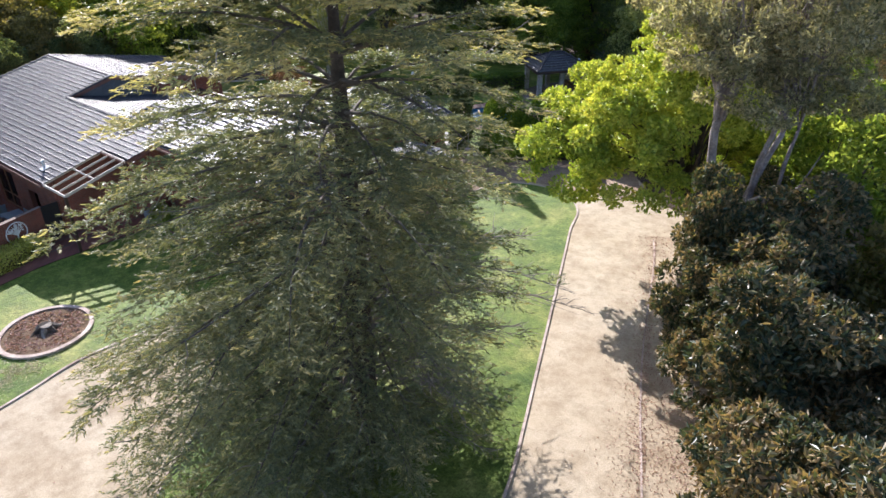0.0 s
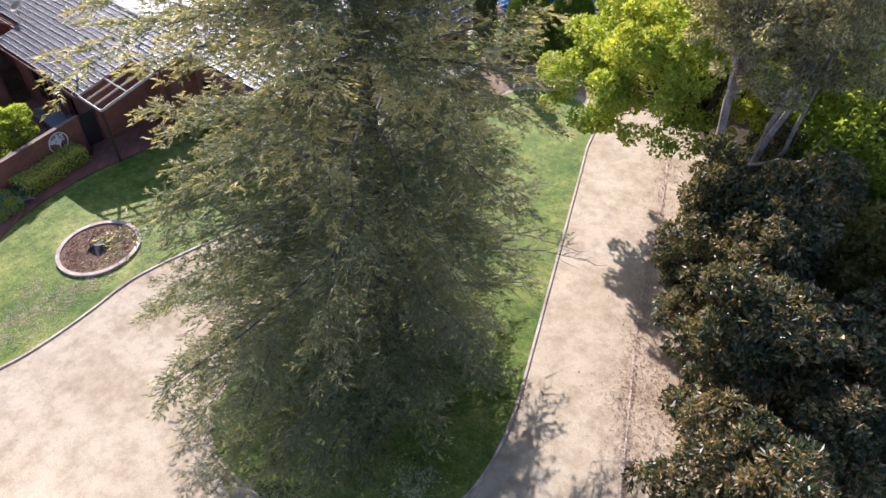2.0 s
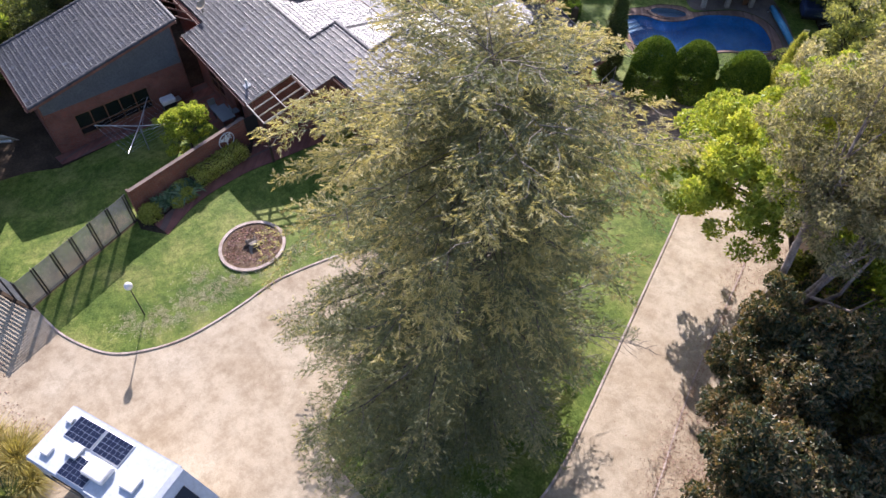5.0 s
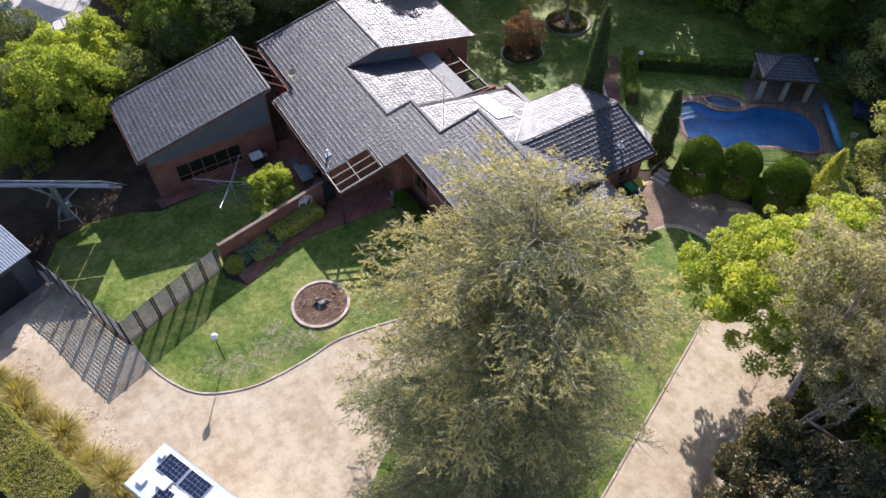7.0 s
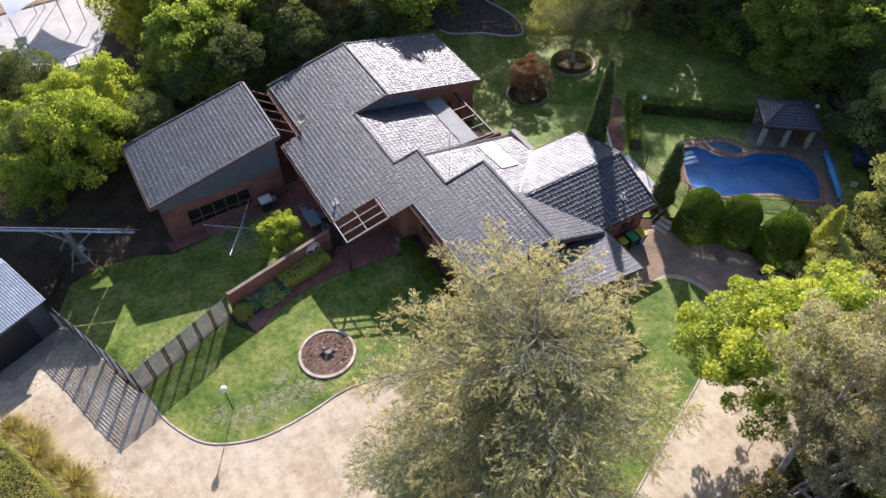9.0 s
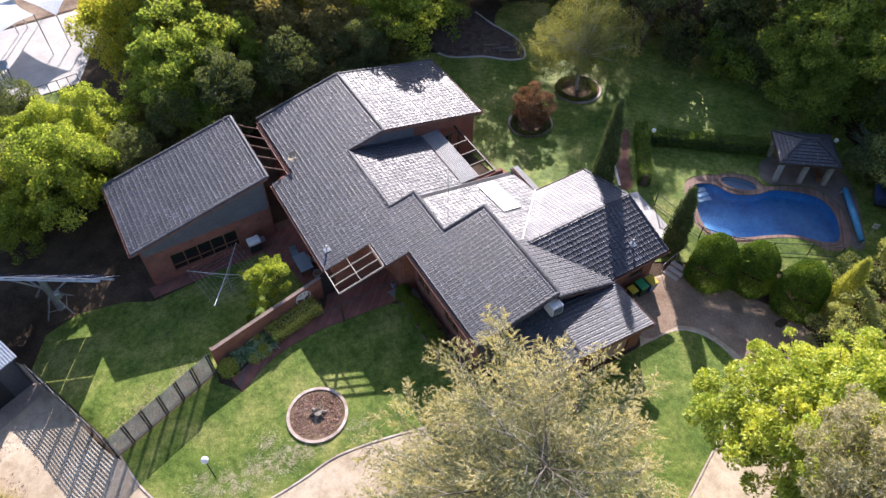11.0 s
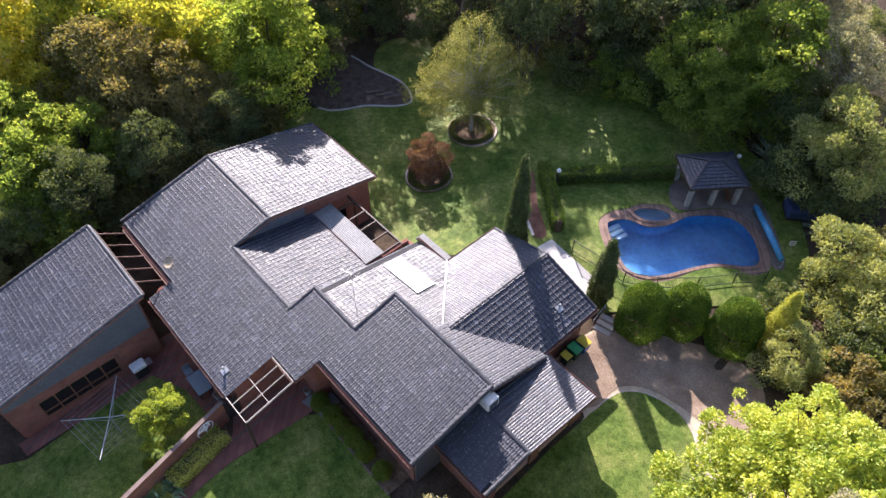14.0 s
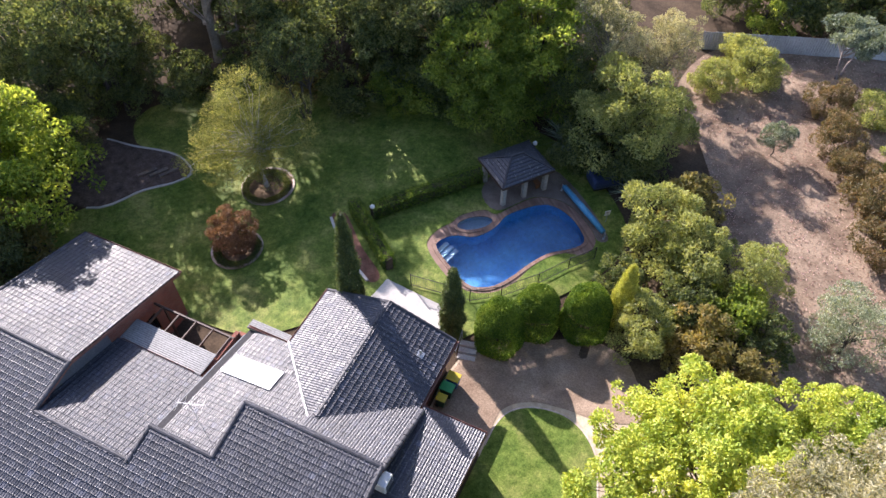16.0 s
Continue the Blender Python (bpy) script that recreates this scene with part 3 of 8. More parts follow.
SOUTH = [(-42.0, 12.2), (-33.4, 12.2), (-33.4, 15.35), (-31.25, 15.35), (-31.25, 16.9), (-23.4, 16.9), (-23.4, 22.4), (-31.2, 22.4), (-31.2, 19.5), (-35.0, 19.5), (-35.0, 17.7),
         (-41.15, 17.7), (-41.15, 20.5), (-48.6, 20.5), (-48.4, 13.7), (-42.0, 13.7)]
ROOFS = [  # plane, outline, slope, way up
    ("main", south, SOUTH, 0.22, "+y"),
    ("wing", wing, [(-47.7, 2.2), (-40.7, 2.2), (-40.9, 11.8), (-47.9, 11.8)], 0.2, "+y"),
    ("upper", north_a, [(-48.6, 20.5), (-41.15, 20.5), (-41.15, 28.7), (-48.6, 28.7)], 0.217, "-y"),
    ("middle", north_b, [(-41.15, 17.7), (-35.0, 17.7), (-35.0, 23.4), (-41.15, 23.4)], 0.22, "-y"),
    ("kitchen", north_c, [(-35.0, 19.5), (-31.2, 19.5), (-31.2, 22.4), (-27.6, 22.4), (-27.6, 23.9), (-32.3, 27.3), (-35.0, 27.3)], 0.2, "-y"),
    ("front", north_d, [(-28.2, 22.4), (-23.5, 22.4), (-23.5, 26.8), (-28.2, 26.8)], 0.37, "-y"),
    ("rear_west", hip_west, [(-32.2, 22.8), (-27.9, 22.8), (-27.9, 31.5), (-32.2, 31.5)], 0.31, "+x"),
    ("rear_east", hip_east, [(-27.9, 22.8), (-23.7, 22.8), (-23.7, 31.5), (-27.9, 31.5)], 0.31, "-x"),
    ("garage_lit", garage_north, [(-23.5, 21.8), (-20.05, 21.8), (-19.95, 27.05), (-23.5, 27.05)], 0.143, "-y"),
    ("garage_dim", garage_south, [(-24.6, 18.8), (-20.3, 18.8), (-20.05, 21.8), (-24.6, 21.8)], 0.217, "+y"),
]
roof_parts = {}
for key, fn, poly, k, up in ROOFS:
    roof_parts[key] = part("roof", Shape().slab(poly, fn, 0.14), M["underlay"], house, "grey concrete tiled roof plane")

# ridge tiles, one by one
def ridge_tile():
    rim_ = [(-0.15, -0.035), (-0.09, 0.055), (0.0, 0.085), (0.09, 0.055), (0.15, -0.035)]
    return Shape().add([(0, u, h) for u, h in rim_] + [(0.44, u * 0.82, h * 0.72 - 0.012) for u, h in rim_], [(j + 5, j + 6, j + 1, j) for j in range(4)] + [(0, 1, 2, 3, 4), (9, 8, 7, 6, 5)]).mesh("ridge_tile", M["ridge"])


cap_mesh = ridge_tile()
for a, b in [((-48.7, 20.5, 4.86), (-41.1, 20.5, 4.86)), ((-41.1, 17.7, 4.24), (-35.0, 17.7, 4.24)), ((-35.05, 19.5, 4.64), (-31.2, 19.5, 4.64)), ((-31.25, 22.4, 5.27), (-23.4, 22.4, 5.27)),
             ((-27.9, 23.6, 4.38), (-27.9, 31.55, 4.38)), ((-24.0, 21.8, 3.78), (-20.0, 21.8, 3.78)),
             ((-35.0, 17.7, 4.26), (-35.0, 19.5, 4.66)), ((-31.2, 19.5, 4.66), (-31.2, 22.4, 5.30)), ((-41.15, 17.7, 4.25), (-41.15, 20.5, 4.88)),
             ((-48.6, 13.7, 3.38), (-48.65, 20.5, 4.88)), ((-48.62, 20.5, 4.88), (-48.62, 28.7, 3.10)), ((-47.8, 2.2, 3.0), (-48.0, 11.8, 4.93)), ((-40.7, 2.2, 3.0), (-40.9, 11.8, 4.93)),
             ((-47.95, 11.8, 4.9), (-40.9, 11.8, 4.9)), ((-32.2, 31.5, 3.06), (-27.9, 31.5, 4.39)), ((-27.9, 31.5, 4.39), (-23.7, 31.5, 3.09)),
             ((-23.4, 16.9, 4.08), (-23.4, 22.4, 5.29)), ((-23.45, 22.4, 4.82), (-23.45, 26.8, 3.20)), ((-20.1, 18.8, 3.15), (-20.03, 21.8, 3.8))]:
    a, b = Vector(a), Vector(b)
    d = (b - a).normalized()
    w = Vector((0, 0, 1)).cross(d).normalized()
    m = Matrix((d, w, d.cross(w))).transposed().to_4x4()
    n = max(1, round((b - a).length / 0.42))
    for i in range(n):
        part("ridge_tile", cap_mesh, M["ridge"], house, at=Matrix.Translation(a.lerp(b, i / n)) @ m)
# pale valley flashing
for a, b in [((-28.1, 23.2, 4.36), (-32.35, 27.4, 3.03))]:
    part("valley_flashing", Shape().beam(a, b, 0.07, 0.05), M["white"], house, "pale metal valley flashing")


# gutters and barge boards
def gutter(a, b, w=0.13, h=0.12, drop=0.08):
    a, b = Vector(a) - Vector((0, 0, drop)), Vector(b) - Vector((0, 0, drop))
    d = (b - a).normalized()
    s = d.cross(Vector((0, 0, 1))).normalized() * w / 2
    z = Vector((0, 0, h / 2))
    g2 = Shape()
    g2.beam(a - z * 0.9, b - z * 0.9, w, 0.012)
    g2.beam(a - s, b - s, 0.014, h)
    g2.beam(a + s, b + s, 0.014, h)
    return g2


for a, b in [((-47.8, 2.12, 2.95), (-40.6, 2.12, 2.95)), ((-42.0, 12.12, 3.0), (-33.4, 12.12, 3.0)), ((-31.3, 16.82, 4.03), (-23.3, 16.82, 4.03)), ((-33.4, 15.27, 3.69), (-31.2, 15.27, 3.69)),
             ((-48.4, 13.62, 3.33), (-42.0, 13.62, 3.33)), ((-48.6, 28.78, 3.05), (-41.1, 28.78, 3.05)), ((-41.1, 23.48, 2.96), (-36.0, 23.48, 2.96)), ((-35.1, 27.38, 2.9), (-32.3, 27.38, 2.9)),
             ((-32.28, 27.4, 3.02), (-32.28, 31.6, 3.02)), ((-23.62, 27.0, 3.05), (-23.62, 31.6, 3.05)), ((-23.6, 27.13, 3.0), (-19.9, 27.13, 3.0)), ((-24.6, 18.72, 3.1), (-20.2, 18.72, 3.1))]:
    part("gutter", gutter(a, b), M["gutter"], house, "red-brown metal gutter")
for a, b in [((-40.66, 2.2, 2.85), (-40.86, 11.8, 4.77)), ((-47.74, 2.2, 2.85), (-47.94, 11.8, 4.77)), ((-48.62, 13.7, 3.22), (-48.62, 20.5, 4.72)), ((-48.62, 20.5, 4.72), (-48.62, 28.7, 2.95)),
             ((-41.1, 20.5, 4.72), (-41.1, 28.7, 2.95)), ((-41.1, 17.7, 4.1), (-41.1, 20.5, 4.72)), ((-23.36, 16.9, 3.92), (-23.36, 22.4, 5.13)), ((-23.4, 22.4, 4.64), (-23.4, 26.8, 3.02)),
             ((-19.98, 21.8, 3.63), (-19.92, 27.05, 2.88)), ((-20.24, 18.8, 2.98), (-20.0, 21.8, 3.63)), ((-31.2, 15.35, 3.58), (-31.2, 16.9, 3.92)), ((-27.9, 31.55, 4.22), (-32.2, 31.55, 2.9)), ((-27.9, 31.55, 4.22), (-23.7, 31.55, 2.92))]:
    part("barge_board", Shape().beam(a, b, 0.03, 0.2), M["gutter"], house, "red-brown barge board")


# walls
def wall(ax, ay, bx, by, top, base=-1.6, thick=0.24, openings=()):
    """A wall along a plan line, its head following top(x, y), with openings (from, to, sill, head) through it."""
    s = Shape()
    L = math.hypot(bx - ax, by - ay)
    dx, dy = (bx - ax) / L, (by - ay) / L
    nx, ny = -dy * thick / 2, dx * thick / 2
    cuts = sorted({0.0, L, *[o[0] for o in openings], *[o[1] for o in openings], *[L * i / 8 for i in range(9)]})
    for s0, s1 in zip(cuts, cuts[1:]):
        if s1 - s0 < 1e-4:
            continue
        zones = [(base, None)]
        for o in openings:
            if o[0] <= s0 + 1e-6 and s1 <= o[1] + 1e-6:
                zones = [(base, o[2]), (o[3], None)]
        for z0, z1 in zones:
            p = []
            for level in (0, 1):
                for t, sg in ((s0, -1), (s1, -1), (s1, 1), (s0, 1)):
                    x, y = ax + dx * t, ay + dy * t
                    z = z0 if level == 0 else (z1 if z1 is not None else max(top(x, y) - 0.13, z0 + 0.02))
                    p.append((x + nx * sg, y + ny * sg, z))
            s.hexa([p[0], p[1], p[2], p[3], p[4], p[5], p[6], p[7]])
    return s


def flat(z):
    return lambda x, y: z


WIN = (1.2, 5.6, -0.4, 1.15)
for a in [(-47.3, 2.75, -41.25, 2.75, wing, ()), (-41.25, 11.4, -47.3, 11.4, wing, ()), (-47.3, 11.4, -47.3, 2.75, wing, ()),
          (-48.1, 14.2, -42.2, 14.2, south, ()), (-42.2, 14.2, -42.2, 12.9, south, ()), (-42.2, 12.9, -34.0, 12.9, south, ((1.5, 3.6, -0.3, 1.9), (5.2, 6.2, -0.6, 1.5))),
          (-48.1, 28.2, -48.1, 14.2, lambda x, y: min(south(x, y), north_a(x, y)), ()), (-41.6, 28.2, -48.1, 28.2, north_a, ()),
          (-34.0, 12.9, -34.0, 16.6, south, ()), (-34.0, 16.6, -31.4, 16.6, south, ((0.6, 1.6, 0.05, 2.2),)), (-31.4, 16.6, -31.4, 17.5, south, ()), (-31.4, 17.5, -23.9, 17.5, south, ((0.5, 2.0, 1.2, 2.6), (3.8, 5.4, 1.2, 2.6))),
          (-36.0, 23.0, -41.6, 23.0, north_b, ((1.0, 3.2, 0.0, 2.1),)), (-35.6, 26.9, -35.6, 23.0, lambda x, y: 2.74, ()), (-31.8, 26.9, -35.6, 26.9, north_c, ((1.2, 2.6, 0.8, 2.0),)),
          (-31.7, 31.0, -31.7, 26.9, hip_west, ()), (-24.2, 31.0, -31.7, 31.0, lambda x, y: min(hip_west(x, y), hip_east(x, y)), ()), (-24.2, 26.6, -24.2, 31.0, hip_east, ((2.5, 3.6, 1.2, 2.2),)),
          (-23.8, 26.7, -20.4, 26.7, garage_north, ()), (-24.4, 19.3, -20.4, 19.3, garage_south, ())]:
    part("wall", wall(*a[:4], a[4], openings=a[5]), M["brick"], house, "red face-brick wall")
part("wall", wall(-41.25, 2.75, -41.25, 11.4, lambda x, y: min(wing(x, y), 2.55 if y < 8.6 else 3.2), openings=((1.5, 6.1, -0.45, 1.15),)), M["brick"], house, "red face-brick wall with a long window")
part("gable_infill", wall(-41.25, 2.75, -41.25, 11.4, wing, base=1.9, thick=0.28, openings=()), M["cladding"], house, "grey painted gable infill")
part("wall", wall(-41.5, 23.0, -41.5, 28.2, north_a, openings=((1.2, 3.2, -0.6, 1.9),)), M["brick"], house, "red face-brick wall with a sliding door")
part("gable_infill", wall(-41.4, 17.75, -41.4, 23.0, lambda x, y: min(south(x, y), north_a(x, y)), base=2.4, thick=0.2), M["cladding"], house, "grey painted gable infill")
part("gable_infill", wall(-35.1, 17.75, -35.1, 26.9, lambda x, y: min(south(x, y), north_c(x, y)) + 0.02, base=2.4, thick=0.1), M["cladding"], house, "grey painted step in the roof")
part("gable_infill", wall(-31.25, 19.6, -31.25, 22.3, south, base=2.4, thick=0.1), M["cladding"], house, "grey painted step in the roof")
part("gable_infill", wall(-31.2, 22.3, -23.5, 22.3, lambda x, y: 5.3, base=3.0, thick=0.08), M["cladding"], house, "grey painted step behind the ridge")
part("gable_infill", wall(-23.9, 17.5, -23.9, 26.6, lambda x, y: min(south(x, y), north_d(x, y)), base=-1.0, thick=0.24), M["cladding"], house, "grey painted gable end above the garage")
# garage front: brick piers and two doors
part("wall", wall(-20.5, 19.3, -20.5, 26.7, lambda x, y: min(garage_north(x, y), garage_south(x, y)), openings=((0.7, 3.3, 0.0, 2.35), (4.0, 6.6, 0.0, 2.35))), M["brick"], house, "brick garage front with two door openings")


def panel_door(y0, y1, x, z0, z1):
    s = Shape()
    n = 5
    for i in range(n):
        h = (z1 - z0) / n
        s.soft(x - 0.03, y0, z0 + i * h + 0.012, x + 0.03, y1, z0 + (i + 1) * h - 0.012, 0.01)
    s.box(x - 0.03, y0, z0, x - 0.01, y1, z1)
    return s


for y0 in (20.0, 23.3):
    part("garage_door", panel_door(y0, y0 + 2.6, -20.52, 0.1, 2.35), M["door_pink"], house, "terracotta-pink panelled garage door")


def window(name, horizontal, a0, a1, fixed, z0, z1, panes, face, label):
    """A timber window in an opening: frame, mullions and panes. horizontal: it runs along x."""
    w = part(name, Shape().box(*((a0, fixed - 0.03, z0, a1, fixed + 0.03, z0 + 0.07) if horizontal else (fixed - 0.03, a0, z0, fixed + 0.03, a1, z0 + 0.07))), M["timber"], house, label)
    fr = Shape()
    for i in range(panes + 1):
        t = a0 + (a1 - a0) * i / panes
        b = (t - 0.04, fixed - 0.05, z0, t + 0.04, fixed + 0.05, z1) if horizontal else (fixed - 0.05, t - 0.04, z0, fixed + 0.05, t + 0.04, z1)
        fr.box(*b)
    for z in (z0 + 0.045, z1 - 0.045, z0 + (z1 - z0) * 0.33):
        fr.box(*((a0, fixed - 0.045, z - 0.04, a1, fixed + 0.045, z + 0.04) if horizontal else (fixed - 0.045, a0, z - 0.04, fixed + 0.045, a1, z + 0.04)))
    part("frame", fr, M["timber"], w)
    for i in range(panes):
        t0, t1 = a0 + (a1 - a0) * i / panes + 0.04, a0 + (a1 - a0) * (i + 1) / panes - 0.04
        part("pane", Shape().box(*((t0, fixed - 0.01, z0, t1, fixed + 0.01, z1) if horizontal else (fixed - 0.01, t0, z0, fixed + 0.01, t1, z1))), M["glass"], w, "dark glass pane")


window("window", False, 4.25, 8.85, -41.22, -0.45, 1.15, 5, 1, "long timber-framed window with dark panes")
window("window", False, 24.2, 26.2, -41.45, -0.6, 1.9, 2, 1, "glazed sliding door")
window("window", True, -40.7, -38.6, 12.9, -0.3, 1.9, 2, 1, "timber-framed glazed door")
window("window", True, -30.9, -29.4, 17.5, 1.2, 2.6, 2, 1, "timber-framed window beside the entrance")
window("window", True, -27.6, -26.0, 17.5, 1.2, 2.6, 2, 1, "timber-framed window")
window("window", True, -34.4, -33.0, 26.9, 0.8, 2.0, 2, 1, "kitchen window")
window("window", False, 29.1, 30.2, -24.2, 1.2, 2.2, 1, 1, "small side window")
part("door", Shape().soft(-33.4, 16.55, 0.05, -32.4, 16.63, 2.2, 0.01), M["timber"], house, "stained timber front door")
part("door", Shape().soft(-39.2, 22.94, 0.0, -37.0, 23.02, 2.1, 0.01), M["glass"], house, "dark glazed back door")
# lath soffit over the left wing's window: grey eave lining
part("soffit", Shape().slab([(-41.2, 2.8), (-40.75, 2.3), (-40.9, 11.7), (-41.2, 11.4)], lambda x, y: wing(x, y) - 0.16, 0.02), M["cladding"], house, "grey eave lining")


# flat metal roofs
def ribbed(x0, y0, x1, y1, z, fall=0.02, pitch=0.12):
    s = Shape()
    n = int((y1 - y0) / (pitch / 2)) if (x1 - x0) > (y1 - y0) else int((x1 - x0) / (pitch / 2))
    along_x = (x1 - x0) > (y1 - y0)
    top, bot = [], []
    for i in range(n + 1):
        h = 0.018 * (i % 2)
        t = i / n
        if along_x:
            top += [(x0, y0 + (y1 - y0) * t, z + h - fall * t), (x1, y0 + (y1 - y0) * t, z + h - fall * t)]
        else:
            top += [(x0 + (x1 - x0) * t, y1, z + h - fall * t), (x0 + (x1 - x0) * t, y0, z + h - fall * t)]
    bot = [(p[0], p[1], z - 0.08) for p in top]
    k = len(top)
    f = [(2 * i, 2 * i + 1, 2 * i + 3, 2 * i + 2) for i in range(n)]
    f += [(k + 2 * i + 2, k + 2 * i + 3, k + 2 * i + 1, k + 2 * i) for i in range(n)]
    f += [(2 * i + 2, k + 2 * i + 2, k + 2 * i, 2 * i) for i in range(n)] + [(2 * i + 1, k + 2 * i + 1, k + 2 * i + 3, 2 * i + 3) for i in range(n)]
    f += [(0, k, k + 1, 1), (2 * n + 1, k + 2 * n + 1, k + 2 * n, 2 * n)]
    return s.add(top + bot, f)


part("flat_roof", ribbed(-41.3, 23.5, -35.6, 24.98, 2.86), M["metal_roof"], house, "flat grey ribbed steel roof")
part("flat_roof", ribbed(-35.2, 27.3, -32.4, 27.95, 2.74), M["metal_roof"], house, "narrow grey steel awning")


# open beam frames
M["dish_beige"] = plain("beige_dish_paint", (0.42, 0.34, 0.22), 0.6)
M["render2"] = plain("weathered_brown_beam", (0.20, 0.115, 0.085), 0.7)
def beam_frame(name, rects, material, label):
    p0 = part(name, Shape().beam(*rects[0]), material, house, label)
    for r in rects[1:]:
        part("beam", Shape().beam(*r), material, p0)
    return p0


def inroof(x, y, d=-0.05):
    return (x, y, south(x, y) + d)


beam_frame("entrance_pergola", [(inroof(-33.4, 12.2), inroof(-31.3, 12.2), 0.036, 0.14), (inroof(-31.3, 12.2), inroof(-31.3, 15.3), 0.036, 0.14), (inroof(-33.4, 15.3), inroof(-31.3, 15.3), 0.036, 0.14), (inroof(-33.4, 12.2), inroof(-33.4, 15.3), 0.036, 0.14),
                               (inroof(-33.4, 13.7), inroof(-31.3, 13.7), 0.022, 0.1), (inroof(-32.7, 12.2), inroof(-32.7, 15.3), 0.02, 0.1), (inroof(-32.0, 12.2), inroof(-32.0, 15.3), 0.02, 0.1)], M["cream"], "open cream-painted beam frame over the entrance")
part("post", Shape().box(-31.36, 12.14, land(-31.3, 12.2), -31.24, 12.26, 2.92), M["dark_timber"], house, "dark timber post")
rows = [((-47.9, 13.45, 3.22), (-42.0, 13.45, 3.22), 0.05, 0.16), ((-47.9, 12.0, 4.35), (-41.4, 12.0, 4.35), 0.05, 0.16)]
rows += [((-47.5 + 1.25 * i, 12.0, 4.36), (-47.5 + 1.25 * i, 13.45, 3.3), 0.028, 0.09) for i in range(5)]
beam_frame("courtyard_pergola", rows, M["render2"], "open brown beams over a small courtyard")
rows = [((-41.3, 26.4, 2.55), (-35.5, 26.4, 2.55), 0.1, 0.2)] + [((-40.6 + 1.22 * i, 24.95, 2.62), (-40.6 + 1.22 * i, 26.4, 2.62), 0.07, 0.15) for i in range(5)]
beam_frame("rear_pergola", rows, M["dark_timber"], "open dark timber pergola at the back")
for x in (-40.6, -35.6):
    part("post", Shape().box(x - 0.06, 26.34, -0.7, x + 0.06, 26.46, 2.46), M["dark_timber"], house, "dark timber post")


# fittings on the roofs
def on_plane(fn, x, y, d=0.0):
    return Vector((x, y, fn(x, y) + d))


heater = thing("solar_water_panel", "pale flat solar water heating panel lying on the tiles", "solar panel")
part("panel", Shape().slab([(-34.4, 24.0), (-31.15, 24.0), (-31.15, 25.35), (-34.4, 25.35)], lambda x, y: north_c(x, y) + 0.13, 0.06), M["white"], heater, "pale glazed panel")
for x in (-33.85, -32.75, -31.7):
    part("rail", Shape().beam(on_plane(north_c, x, 24.0, 0.04), on_plane(north_c, x, 25.35, 0.04), 0.05, 0.08), M["steel"], heater)
cooler = thing("evaporative_cooler", "white box cooler beside the gable end", "air conditioner")
part("cabinet", Shape().soft(-23.75, 21.75, 3.75, -22.95, 22.55, 4.55, 0.06), M["white"], cooler)
part("louvre", Shape().box(-22.96, 21.85, 3.9, -22.93, 22.45, 4.05).box(-22.96, 21.85, 4.12, -22.93, 22.45, 4.27).box(-22.96, 21.85, 4.33, -22.93, 22.45, 4.46), M["cladding"], cooler)
mast = thing("antenna_mast", "thin steel aerial mast on the ridge", "antenna")
part("pole", Shape().tube([(-31.9, 20.2, 4.2), (-31.9, 20.2, 8.4)], 0.014, 6), M["steel"], mast)
part("boom", Shape().tube([(-32.5, 20.0, 8.3), (-31.2, 20.45, 8.3)], 0.012, 5), M["steel"], mast)
for i in range(5):
    x = -32.4 + 0.28 * i
    part("element", Shape().tube([(x - 0.12, 20.0 + 0.097 * i + 0.35, 8.3), (x + 0.12, 20.0 + 0.097 * i - 0.35, 8.3)], 0.007, 4), M["steel"], mast)
dish = thing("satellite_dish", "small pale satellite dish by the courtyard beams", "satellite dish")
bowl = Shape()
for i in range(4):
    r = 0.38 * i / 3
    for j in range(14):
        a = 2 * math.pi * j / 14
        bowl.v.append((-42.85 + r * math.cos(a), 14.22 + r * math.sin(a) * 0.8, 3.95 + r * r * 0.7 + r * math.sin(a) * 0.5))
for i in range(3):
    for j in range(14):
        bowl.f.append((i * 14 + j, i * 14 + (j + 1) % 14, (i + 1) * 14 + (j + 1) % 14, (i + 1) * 14 + j))
part("bowl", bowl, M["dish_beige"], dish, smooth=True)
part("bracket", Shape().tube([(-42.85, 14.22, 3.40), (-42.85, 14.22, 3.97)], 0.03, 6), M["steel"], dish)
for x, y, z in ((-34.6, 12.95, 0), (-25.0, 29.6, 1)):
    fn = south if z == 0 else hip_east
    vent = thing("roof_vent", "small pale vent pipe with a flashing skirt", "vent")
    part("pipe", Shape().tube([on_plane(fn, x, y, -0.05), on_plane(fn, x, y, 0.42)], 0.06, 10), M["white"] if z == 0 else M["steel"], vent)
    part("cowl", Shape().tube([on_plane(fn, x, y, 0.38), on_plane(fn, x, y, 0.5)], [0.10, 0.05], 10), M["steel"], vent)
    part("flashing", Shape().slab([(x - 0.2, y - 0.2), (x + 0.2, y - 0.2), (x + 0.2, y + 0.2), (x - 0.2, y + 0.2)], lambda a, b: fn(a, b) + 0.085, 0.03), M["steel"], vent)

